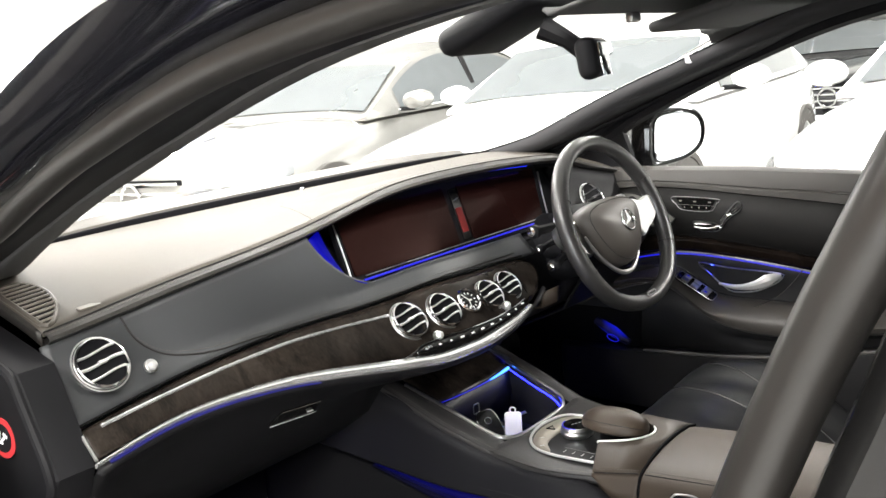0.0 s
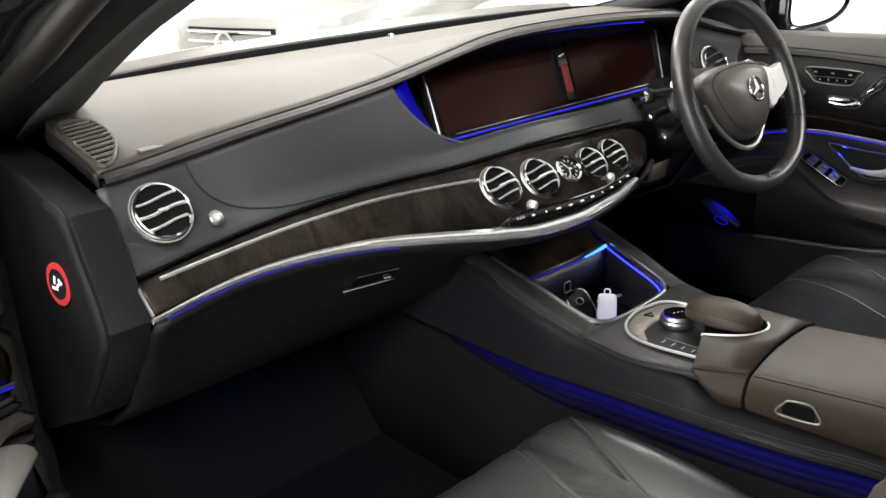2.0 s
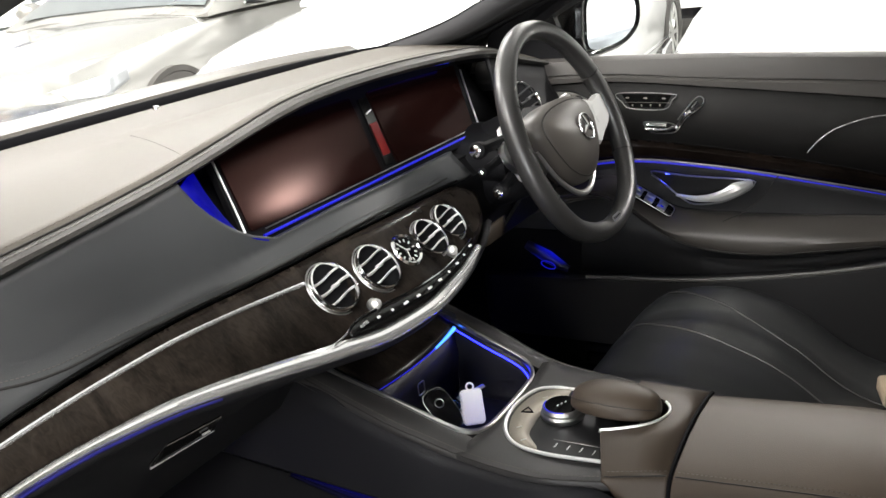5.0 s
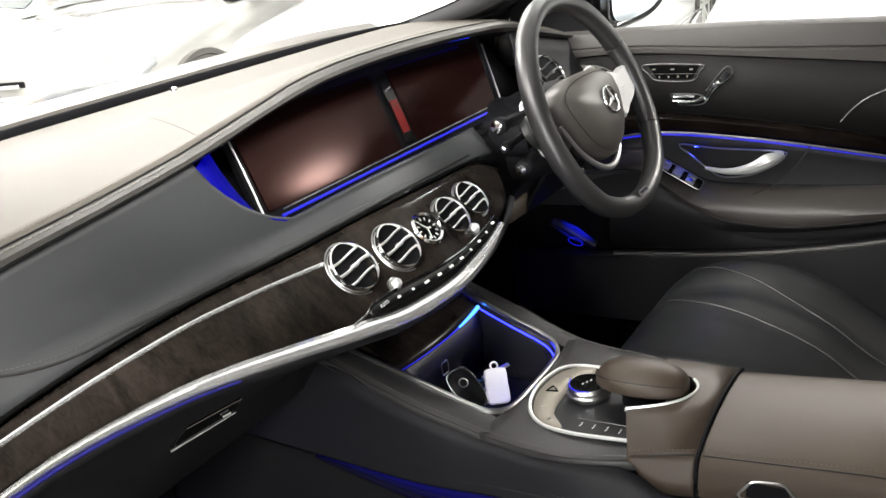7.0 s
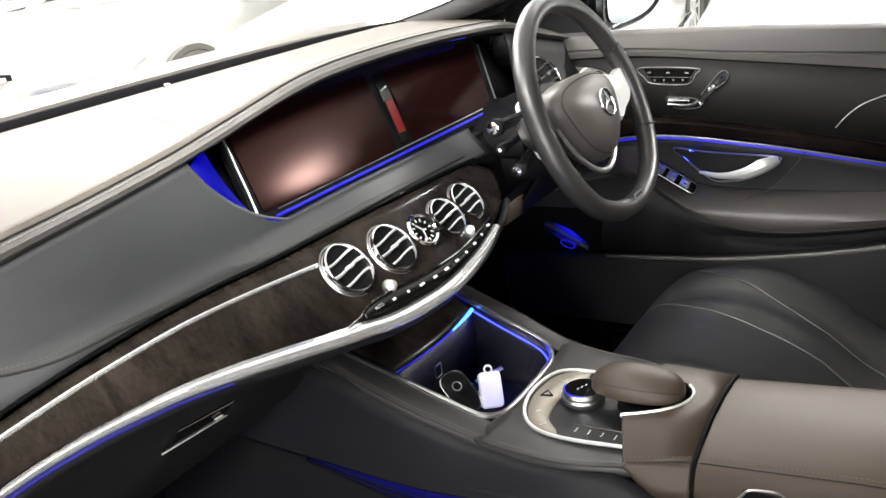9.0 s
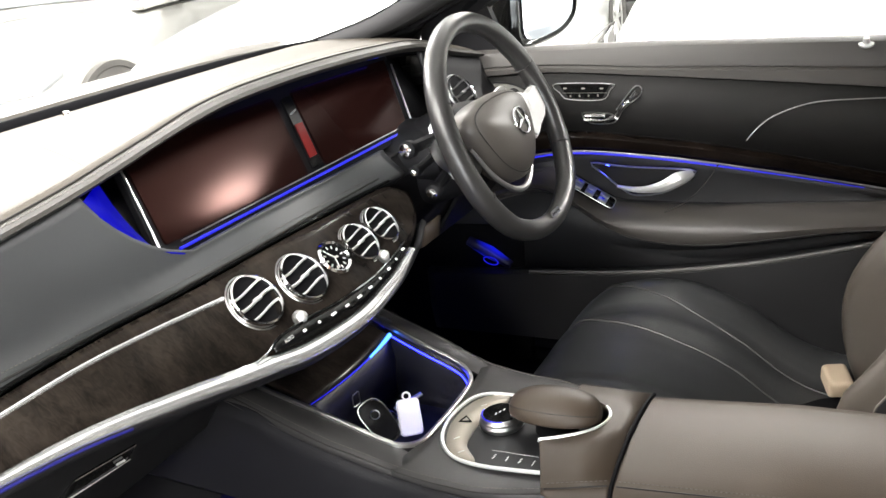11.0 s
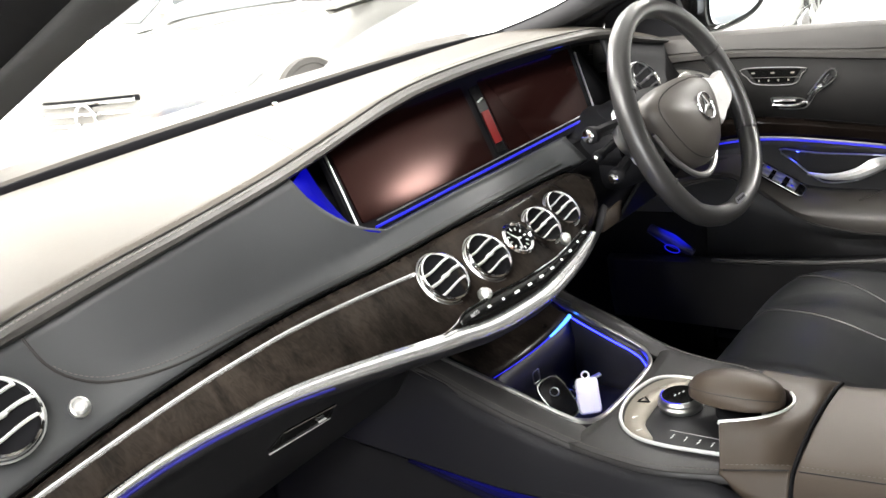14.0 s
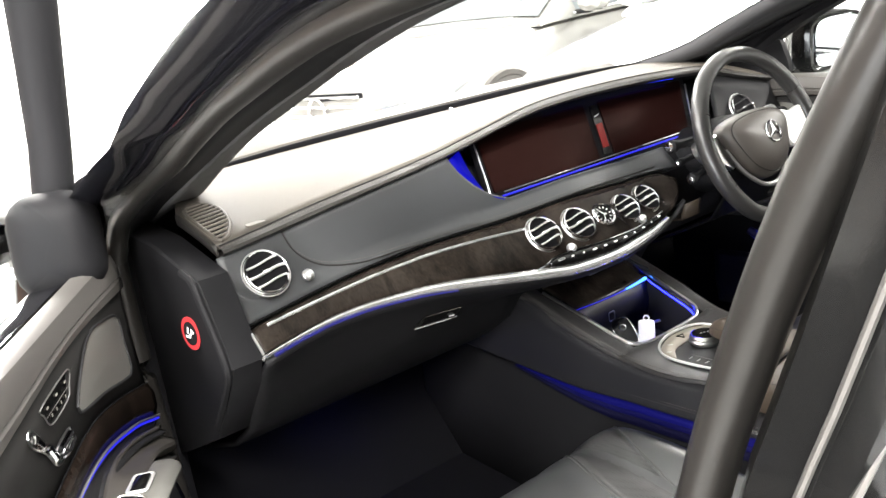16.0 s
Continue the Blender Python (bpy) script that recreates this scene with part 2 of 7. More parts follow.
# ---- mesh helpers ----


def empty(name, loc=(0, 0, 0), label="", category="", group="", kind=""):
    ob = new(name)
    ob.location = loc
    ob.empty_display_size = 0.05
    return tagged(ob, label, category, group, kind)


def put(name, verts, faces, material, parent=None, label="", angle=35, solid=0.0, facing=Vector((-0.4, -0.7, 1.4))):
    me = bpy.data.meshes.new(name)
    me.from_pydata([tuple(v) for v in verts], [], faces)
    bm = bmesh.new()
    bm.from_mesh(me)
    bmesh.ops.recalc_face_normals(bm, faces=bm.faces)
    if solid:
        mid = sum((f.calc_center_median() for f in bm.faces), Vector()) / len(bm.faces)
        nor = sum((f.normal * f.calc_area() for f in bm.faces), Vector())
        if nor.dot(facing - mid) < 0:
            bmesh.ops.reverse_faces(bm, faces=bm.faces)
    bm.to_mesh(me)
    bm.free()
    me.polygons.foreach_set("use_smooth", [True] * len(me.polygons))
    me.set_sharp_from_angle(angle=radians(angle))
    me.materials.append(material)
    ob = new(name, me)
    if solid:
        sm = ob.modifiers.new("thickness", "SOLIDIFY")
        sm.thickness, sm.offset = solid, -1
    if parent:
        ob.parent = parent
        if not parent.parent:
            ob.matrix_parent_inverse = parent.matrix_basis.inverted()
    if label:
        ob["label"] = label
    return ob


def join(*pieces):
    """Several (verts, faces) as one."""
    vs, fs = [], []
    for v, f in pieces:
        k = len(vs)
        vs += [tuple(p) for p in v]
        fs += [[i + k for i in q] for q in f]
    return vs, fs


def moved(piece, m):
    return [m @ Vector(p) for p in piece[0]], piece[1]


def grid(rows, close_u=False, close_v=False, cap=False):
    n, k = len(rows), len(rows[0])
    vs = [tuple(p) for r in rows for p in r]
    fs = []
    for i in range(n if close_v else n - 1):
        for j in range(k if close_u else k - 1):
            a, b = i * k + j, i * k + (j + 1) % k
            c, d = ((i + 1) % n) * k + (j + 1) % k, ((i + 1) % n) * k + j
            fs.append([a, b, c, d])
    if cap:
        fs += [list(range(k))[::-1], list(range((n - 1) * k, n * k))]
    return vs, fs


def curve(pts, n=40, closed=False):
    """A smooth curve through points, in n equal steps."""
    p = np.array(pts, float)
    if closed:
        q = np.vstack([p[-1], p, p[0], p[1]])
    else:
        q = np.vstack([2 * p[0] - p[1], p, 2 * p[-1] - p[-2]])
    fine = []
    segs = len(q) - 3
    for i in range(segs):
        a, b, c, d = q[i:i + 4]
        for t in np.linspace(0, 1, 16, endpoint=False):
            fine.append(0.5 * (2 * b + (c - a) * t + (2 * a - 5 * b + 4 * c - d) * t * t + (3 * b - a - 3 * c + d) * t ** 3))
    fine.append(q[-2])
    fine = np.array(fine)
    s = np.r_[0, np.cumsum(np.linalg.norm(np.diff(fine, axis=0), axis=1))]
    at = np.linspace(0, s[-1], n + 1 if closed else n)
    out = np.stack([np.interp(at, s, fine[:, k]) for k in range(p.shape[1])], 1)
    return out[:-1] if closed else out


def knots(*pairs):
    """A smooth function through (x, value) pairs."""
    line = curve(sorted(pairs), 240)
    return lambda x: float(np.interp(x, line[:, 0], line[:, 1]))


def tube(pts, r, n=8, closed=False, flat=1.0, up=(0, 0, 1)):
    p = np.array(pts, float)
    k = len(p)
    rr = np.broadcast_to(np.asarray(r, float), (k,))
    rows = []
    for i in range(k):
        a, b = (p[i - 1], p[(i + 1) % k]) if closed else (p[max(i - 1, 0)], p[min(i + 1, k - 1)])
        t = (b - a) / (np.linalg.norm(b - a) + 1e-12)
        s = np.cross(t, up)
        s /= np.linalg.norm(s) + 1e-12
        w = np.cross(s, t)
        rows.append([p[i] + rr[i] * (np.cos(q) * s + flat * np.sin(q) * w) for q in np.linspace(0, 2 * np.pi, n, endpoint=False)])
    return grid(rows, close_u=True, close_v=closed, cap=not closed)


def sweep(pts, profile, up, closed=False):
    """A 2D profile (side, up) carried along a line; up: one direction, or one a point."""
    p = np.array(pts, float)
    k = len(p)
    ups = np.broadcast_to(np.array(up, float), (k, 3))
    rows = []
    for i in range(k):
        a, b = (p[i - 1], p[(i + 1) % k]) if closed else (p[max(i - 1, 0)], p[min(i + 1, k - 1)])
        t = (b - a) / np.linalg.norm(b - a)
        s = np.cross(t, ups[i])
        s /= np.linalg.norm(s)
        w = np.cross(s, t)
        rows.append([p[i] + x * s + y * w for x, y in profile])
    return grid(rows, close_u=True, close_v=closed, cap=not closed)


def frame_of(normal, up=(0, 0, 1)):
    """A turn whose z is the normal and whose y leans to up."""
    z = Vector(normal).normalized()
    x = Vector(up).cross(z).normalized()
    y = z.cross(x)
    return Matrix((x, y, z)).transposed().to_4x4()


def lathe(profile, n=32):
    """Round z: (radius, height) pairs."""
    rows = [[(r * math.cos(a), r * math.sin(a), h) for a in np.linspace(0, 2 * math.pi, n, endpoint=False)] for r, h in profile]
    return grid(rows, close_u=True, cap=True)


def box(sx, sy, sz, bevel=0.002, seg=2):
    bm = bmesh.new()
    bmesh.ops.create_cube(bm, size=1)
    bmesh.ops.scale(bm, vec=(sx, sy, sz), verts=bm.verts)
    if bevel:
        bmesh.ops.bevel(bm, geom=bm.edges[:], offset=min(bevel, 0.45 * min(sx, sy, sz)), segments=seg, profile=0.5, affect="EDGES")
    out = [v.co.copy() for v in bm.verts], [[v.index for v in f.verts] for f in bm.faces]
    bm.verts.index_update()
    out = [v.co.copy() for v in bm.verts], [[v.index for v in f.verts] for f in bm.faces]
    bm.free()
    return out


def slab(outline, thick, bevel=0.0):
    """A flat outline in x, y raised by thick along z, its upper rim bevelled."""
    o = np.array(outline, float)
    c = o.mean(0)
    rows = [[(x, y, 0) for x, y in o], [(x, y, thick - bevel) for x, y in o]]
    if bevel:
        rad = np.linalg.norm(o - c, axis=1).mean()
        q = c + (o - c) * (1 - bevel / rad)
        rows.append([(x, y, thick) for x, y in q])
    return grid(rows, close_u=True, cap=True)


def rounded(w, h, r, n=5):
    out = []
    for cx, cy, a0 in ((w / 2 - r, h / 2 - r, 0), (-w / 2 + r, h / 2 - r, 90), (-w / 2 + r, -h / 2 + r, 180), (w / 2 - r, -h / 2 + r, 270)):
        for a in np.linspace(a0, a0 + 90, n):
            out.append((cx + r * math.cos(radians(a)), cy + r * math.sin(radians(a))))
    return out


def stitches(name, pts, parent, material, normal, step=0.006, length=0.0035, r=0.0005):
    line = curve(pts, max(4, int(np.linalg.norm(np.diff(np.array(pts), axis=0), axis=1).sum() / step)))
    pieces = []
    for a, b in zip(line[:-1], line[1:]):
        q = b - a
        q = q / (np.linalg.norm(q) + 1e-9)
        m = (a + b) / 2
        pieces.append(tube([m - q * length / 2, m + q * length / 2], r, 4, up=normal))
    ob = put(name, *join(*pieces), material, parent)
    ob["kind"] = "stuff"
    return ob

# ---- dashboard ----
M_DIMB = mat("trim_light", (0.01, 0.01, 0.12), 0.5, emit=(0.030, 0.026, 1.0), power=0.028)
N_F = np.array((0, -1, 1)) / math.sqrt(2)


def fas(x, z, lift=0.0):
    """A point of the leaning fascia, which bows out in the middle."""
    w = math.exp(-(x / 0.13) ** 2)
    return np.array((x, z - 0.802, z)) + w * np.array((-0.021, -0.018, 0.010)) + lift * N_F


wood_top = knots((-0.73, 0.837), (-0.592, 0.85), (-0.504, 0.856), (-0.408, 0.859), (-0.306, 0.859), (-0.197, 0.855), (-0.074, 0.853), (0.065, 0.85), (0.2, 0.847), (0.3, 0.843))
wood_low = knots((-0.73, 0.8055), (-0.617, 0.8172), (-0.53, 0.8190), (-0.43, 0.8125), (-0.36, 0.8035), (-0.28, 0.790), (-0.217, 0.7785), (-0.17, 0.7710), (-0.12, 0.7630), (-0.05, 0.7590), (0.01, 0.7592), (0.087, 0.7655), (0.13, 0.772), (0.19, 0.784), (0.24, 0.80), (0.3, 0.82))
roll_low = knots((-0.74, 0.937), (-0.604, 0.950), (-0.511, 0.961), (-0.402, 0.973), (-0.30, 0.984), (-0.207, 0.998), (-0.13, 1.012), (-0.06, 1.021), (0.0, 1.026), (0.15, 1.027), (0.36, 1.018), (0.5, 1.004), (0.62, 0.975), (0.76, 0.945))
stitch_z = knots((-0.74, 0.951), (-0.647, 0.961), (-0.577, 0.970), (-0.494, 0.979), (-0.412, 0.986), (-0.354, 0.992), (-0.27, 1.002), (-0.203, 1.013), (-0.131, 1.025), (-0.068, 1.036), (0.0, 1.042), (0.083, 1.044), (0.222, 1.042), (0.36, 1.035), (0.495, 1.022), (0.62, 0.99), (0.76, 0.955))


def stitch_at(x, dy=0.0, dz=0.0):
    return np.array((x, 0.11 + dy, stitch_z(x) + dz))


dash = empty("dashboard", (0, 0.15, 0.3), "dark leather dashboard with burr walnut trim and chrome round vents", "dashboard")

xs = np.linspace(-0.704, 0.74, 100)


pad_front = lambda x: float(np.interp(abs(x), (0, 0.40, 0.55, 0.60, 0.64, 0.67, 0.705, 0.74), (0.415, 0.413, 0.405, 0.39, 0.36, 0.325, 0.25, 0.15)))


def pad_z(x, y):
    """Height of the dashboard's top."""
    s = stitch_z(x)
    base = min(s, 0.985)
    k = min(1.0, max(0.0, (y - 0.11) / 0.305))
    hump = max(0, s - 0.985) * max(0, 1 - k * 1.5)
    return base + (1.018 - base) * k ** 0.8 + hump + 0.004 * math.sin(math.pi * k)


rows = []
for x in xs:
    s = stitch_z(x)
    front = pad_front(x)
    base = [(0.11, s + 0.0005)]
    for k in np.linspace(0.06, 1, 12):
        y = 0.11 + (front - 0.11) * k
        base.append((y, pad_z(x, y)))
    base.append((front + 0.006, pad_z(x, front) - 0.012))
    rows.append([(x, y, z) for y, z in base])
top_pad = put("top_pad", *grid(rows), M_TOP, dash, "pale grey-brown leather top of the dashboard", solid=0.008)

# the padded roll along the rear edge of the top
rows = []
for x in xs:
    a, b = stitch_z(x), roll_low(x)
    h = a - b
    rows.append([(x, 0.112, a), (x, 0.103, a - 0.1 * h), (x, 0.095, a - 0.35 * h), (x, 0.093, a - 0.65 * h), (x, 0.098, a - 0.95 * h), (x, 0.108, a - 1.08 * h), (x, 0.13, a - 1.0 * h)])
edge_roll = put("edge_roll", *grid(rows), M_ROLL, dash, "rolled leather edge with a double seam")
end_ys = np.linspace(0.112, 0.25, 12)
put("pad_end", *grid([[(-0.7045, y, pad_z(-0.704, y) - 0.001), (-0.7075, y, pad_z(-0.704, y) - 0.006), (-0.7065, y, pad_z(-0.704, y) - 0.020)] for y in end_ys]), M_ROLL, dash, "leather-wrapped end of the top", solid=0.004, facing=Vector((-2, -0.5, 1.2)))
seam_pts = [stitch_at(x, -0.001, 0.0005) for x in np.linspace(-0.703, 0.60, 70)]
put("edge_seam", *tube(seam_pts, 0.0011, 6), M_SEAMD, dash)
stitches("edge_stitching", [stitch_at(x, -0.0085, -0.0018) for x in np.linspace(-0.703, 0.55, 60)], dash, M_DTHREAD, (0, 0, 1), r=0.0004)
stitches("edge_stitching", [stitch_at(x, 0.009, 0.0028) for x in np.linspace(-0.703, 0.55, 60)], dash, M_DTHREAD, (0, 0, 1), r=0.0004)

# grey leather fascia between the wood and the roll, cut round the displays


def fascia_point(x, k, lift=0.0):
    a = wood_top(x) + 0.004
    r = roll_low(x)
    c = float(np.interp(x, (-0.74, -0.262, -0.258, -0.245, -0.232, -0.215, -0.195, -0.175, -0.141, 0.4), (9, 9, 0.986, 0.962, 0.945, 0.928, 0.912, 0.900, 0.886, 0.884)))
    top = min(r, c)
    z = a + (top - a) * k
    p = fas(x, z, lift)
    if z > 0.88:
        over = (z - 0.88) / max(0.02, r - 0.88)
        yr = 0.102
        y_top = np.interp(over, (0, 1), (0.078, yr))
        p[1] = y_top - 0.018 * math.exp(-(x / 0.13) ** 2) - lift * 0.8
    return p


xf = np.unique(np.r_[np.linspace(-0.712, -0.27, 40), np.linspace(-0.27, -0.13, 40), np.linspace(-0.13, 0.30, 26)])
rows = [[fascia_point(x, k) for k in np.linspace(0, 1, 12)] for x in xf]
put("fascia_panel", *grid(rows), M_GREY, dash, "dark grey leather fascia panel", solid=0.01)
# raised airbag cover with a curved lower edge
outl = curve([(-0.601, 0.949), (-0.594, 0.922), (-0.580, 0.902), (-0.556, 0.885), (-0.524, 0.8750), (-0.476, 0.8685), (-0.402, 0.8672), (-0.302, 0.8635), (-0.19, 0.8610), (-0.066, 0.859), (0.076, 0.858), (0.235, 0.857)], 90)


def on_fascia(x, z, lift=0.0):
    a = wood_top(x) + 0.004
    c = float(np.interp(x, (-0.74, -0.262, -0.258, -0.245, -0.232, -0.215, -0.195, -0.175, -0.141, 0.4), (9, 9, 0.986, 0.962, 0.945, 0.928, 0.912, 0.900, 0.886, 0.884)))
    top = min(roll_low(x), c)
    return fascia_point(x, (z - a) / (top - a), lift)


seam3 = [on_fascia(x, z, 0.0012) for x, z in outl]
put("cover_seam", *tube(seam3, 0.0014, 6), M_SEAMD, dash)
stitches("cover_stitching", [on_fascia(x, z + 0.005, 0.0012) for x, z in outl[4:]], dash, M_DTHREAD, N_F, step=0.005, length=0.003, r=0.0004)
# thin dark line over the wood
put("trim_shadow_strip", *tube([fas(x, wood_top(x) + 0.004, 0.001) for x in np.linspace(-0.715, 0.25, 70)], 0.0022, 6), M_GLOSS, dash)

# burr walnut band
rows = []
for x in np.linspace(-0.715, 0.262, 80):
    a, b = wood_low(x), wood_top(x)
    if x > 0.215:
        e = (x - 0.215) / 0.047
        mid, h = (a + b) / 2, (b - a) / 2 * math.sqrt(max(0.02, 1 - e * e))
        a, b = mid - h, mid + h
    rows.append([fas(x, a + (b - a) * k, 0.001 + 0.003 * math.sin(math.pi * k) ** 0.6) for k in np.linspace(0, 1, 10)])
put("wood_trim", *grid(rows), M_WOOD, dash, "dark polished burr walnut trim", solid=0.006)
put("trim_end", *tube([fas(-0.716, z, 0.004) for z in np.linspace(0.806, 0.840, 8)], 0.0022, 6), M_SATIN, dash, "silver end of the walnut trim")
# chrome lines
up_ch = knots((-0.70, 0.8345), (-0.60, 0.8410), (-0.50, 0.8460), (-0.417, 0.8475), (-0.35, 0.8470), (-0.264, 0.8425), (-0.158, 0.8345))
put("upper_chrome_strip", *tube([fas(x, up_ch(x), 0.0045) for x in np.linspace(-0.688, -0.162, 60)], 0.0028, 8), M_BAND, dash, "thin bright metal strip")
xl = np.linspace(-0.718, 0.16, 90)
half = np.interp(xl, (-0.72, -0.5, -0.35, -0.2, 0.05, 0.16), (0.0019, 0.0035, 0.0058, 0.0070, 0.0070, 0.0038))
rows = []
for x, h in zip(xl, half):
    zc = wood_low(x) - 0.004
    rows.append([fas(x, zc + h, -0.002), fas(x, zc + h, 0.0035), fas(x, zc + 0.6 * h, 0.0055), fas(x, zc + 0.15 * h, 0.0078), fas(x, zc - 0.4 * h, 0.0088), fas(x, zc - 0.85 * h, 0.0066), fas(x, zc - h, 0.003), fas(x, zc - h, -0.003)])
put("lower_chrome_strip", *grid(rows, cap=True), M_BAND, dash, "wide bright metal strip", angle=50)
under = lambda x: wood_low(x) - 0.0055 - float(np.interp(x, (-0.72, -0.5, -0.35), (0.0019, 0.0037, 0.0064)))
# Dim emitting strip in place of the soft glow on the knee panel.
put("light_strip", *tube([fas(x, under(x), 0.0005) for x in np.linspace(-0.70, -0.36, 40)], np.linspace(0.0024, 0.0014, 40), 6), M_DIMB, dash, "thin blue light under the trim")
# switch strip above the chrome, with its keys
sw_low = lambda x: wood_low(x) + 0.003
sw_top = knots((-0.2, 0.7755), (-0.17, 0.7775), (-0.146, 0.782), (-0.09, 0.781), (-0.031, 0.777), (0.06, 0.776), (0.124, 0.781), (0.155, 0.785))
rows = [[fas(x, sw_low(x) + (sw_top(x) - sw_low(x)) * k, 0.0085) for k in (0, 0.5, 1)] for x in np.linspace(-0.165, 0.15, 40)]
strip = put("switch_strip", *grid(rows), M_GLOSS, dash, "black climate switch strip", solid=0.004)
put("strip_chrome", *tube([fas(x, sw_top(x), 0.0085) for x in np.linspace(-0.2, 0.155, 50)], 0.0014, 6), M_CHROME, dash)
for i, x in enumerate(np.linspace(-0.14, 0.135, 11)):
    z = (sw_low(x) + sw_top(x)) / 2
    p = fas(x, z, 0.0115)
    w = (0.010, 0.006, 0.004, 0.010, 0.008, 0.009, 0.008, 0.004, 0.007, 0.004, 0.008)[i]
    if i:
        put("switch_mark", *moved(box(w, 0.0032, 0.0006, 0.0002, 1), Matrix.Translation(p) @ frame_of(N_F)), M_WHITE, strip)
    else:
        fc = bpy.data.curves.new("switch_text", "FONT")
        fc.body, fc.size, fc.align_x, fc.align_y = "AUTO", 0.006, "CENTER", "CENTER"
        fc.materials.append(M_WHITE)
        fo = new("switch_text", fc)
        fo.matrix_world = Matrix.Translation(p) @ frame_of(N_F)
        fo.parent = strip

# round vents


def vent(c, normal, r, slat=M_BRIGHT):
    m = Matrix.Translation(c) @ frame_of(normal)
    ring = put("air_vent", *moved(lathe([(r * 0.86, -0.012), (r * 0.87, 0.004), (r * 0.91, 0.0070), (r * 0.97, 0.006), (r, 0.0), (r, -0.012)], 40), m), M_CHROME, dash, "round chrome air vent")
    # Flat dark disc stands in for the shaded hollow behind the slats.
    put("vent_dark_disc", *moved(lathe([(r * 0.865, -0.010), (r * 0.865, 0.0008)], 32), m), M_DARK, ring)
    put("vent_rim", *moved(tube([(r * 1.05 * math.cos(a), r * 1.05 * math.sin(a), -0.001) for a in np.linspace(0, 2 * math.pi, 40, endpoint=False)], r * 0.03, 6, closed=True), m), M_SATIN, ring)
    for k in (-0.45, 0.0, 0.45):
        w = r * 0.86 * math.sqrt(1 - k * k)
        pts = [(x, k * r + 0.10 * r * math.sin(2.2 * x / r), 0.0035) for x in np.linspace(-w, w, 14)]
        put("vent_slat", *moved(tube(pts, r * (0.075 if k == 0 else 0.06), 6, up=(0, 1, 0), flat=0.8), m), slat, ring)
    put("vent_tab", *moved(box(r * 0.34, r * 0.13, 0.006, 0.001), m @ pose(0, 0, 0.0055)), slat, ring)
    return ring


NV = Vector((-0.03, -0.75, 0.66))
vent(fas(-0.131, 0.818, 0.006), NV, 0.035)
vent(fas(-0.046, 0.8125, 0.006), NV, 0.034)
vent(fas(0.081, 0.8095, 0.006), NV, 0.030)
vent(fas(0.145, 0.813, 0.006), NV, 0.0295)
vent((-0.655, 0.068, 0.9045), Vector((0.03, -0.82, 0.57)), 0.0365)
vent((0.582, 0.074, 0.911), Vector((-0.05, -0.86, 0.50)), 0.0365, M_DSLAT)


def knob(c, normal, r):
    m = Matrix.Translation(c) @ frame_of(normal)
    k = put("vent_knob", *moved(lathe([(r * 0.9, -0.004), (r, 0.002), (r * 0.85, 0.006), (r * 0.5, 0.009), (0.0008, 0.0095)], 20), m), M_BRIGHT, dash, "small frosted silver vent knob")
    put("knob_ring", *moved(lathe([(r * 1.35, -0.003), (r * 1.35, 0.001), (r * 1.05, 0.002), (r * 1.02, -0.003)], 24), m), M_SATIN, k)


knob(fas(-0.097, 0.785, 0.006), NV, 0.0075)
knob(fas(0.098, 0.786, 0.006), NV, 0.0075)
knob((-0.590, 0.060, 0.882), Vector((0.05, -0.86, 0.5)), 0.0072)
# analogue clock between the vents
m = Matrix.Translation(fas(0.020, 0.8115, 0.006)) @ frame_of(NV)
clock = put("clock", *moved(lathe([(0.024, -0.006), (0.025, 0.004), (0.0225, 0.007), (0.0195, 0.005), (0.0195, 0.002)], 32), m), M_CHROME, dash, "small analogue clock with a chrome rim")
put("clock_face", *moved(lathe([(0.0193, 0.0), (0.0193, 0.0025)], 28), m), M_GLOSS, clock)
for a, ln, w in ((35, 0.012, 0.002), (160, 0.016, 0.0016), (260, 0.006, 0.003)):
    put("clock_hand", *moved(box(w, ln, 0.001, 0.0002, 1), m @ pose(0, 0, 0.0038, 0, 0, a) @ pose(0, ln / 2, 0)), M_BRIGHT, clock)
for a in range(0, 360, 30):
    put("clock_mark", *moved(box(0.0022, 0.0045, 0.0006, 0.0001, 1), m @ pose(0, 0, 0.0032, 0, 0, a) @ pose(0, 0.015, 0)), M_BRIGHT, clock)

# speaker grille in the outer corner of the top
grille_out = curve([(-0.699, 0.185), (-0.698, 0.225), (-0.688, 0.248), (-0.668, 0.250), (-0.652, 0.228), (-0.649, 0.192), (-0.660, 0.152), (-0.680, 0.122), (-0.696, 0.118), (-0.699, 0.145)], 44, closed=True)


gr = put("speaker_grille", *tube([(x, y, pad_z(x, y) + 0.0015) for x, y in grille_out], 0.0035, 8, closed=True), M_TOP, dash, "oval speaker grille with slats")
put("grille_bed", *grid([[(x0 + (x - x0) * k, y0 + (y - y0) * k, pad_z(x0 + (x - x0) * k, y0 + (y - y0) * k) + 0.0012) for x, y in grille_out] for x0, y0 in ((-0.676, 0.186),) for k in (0.02, 0.5, 1)], close_u=True), M_DARK, gr)
for y in np.linspace(0.126, 0.244, 11):
    inside = [p[0] for p in grille_out if abs(p[1] - y) < 0.007]
    if len(inside) > 1 and max(inside) - min(inside) > 0.01:
        a, b = min(inside), max(inside)
        put("grille_slat", *tube([(x, y + 0.010 * (x - a), pad_z(x, y) + 0.0025) for x in np.linspace(a, b, 5)], 0.0034, 6, flat=0.7), M_PLAQUE, gr)
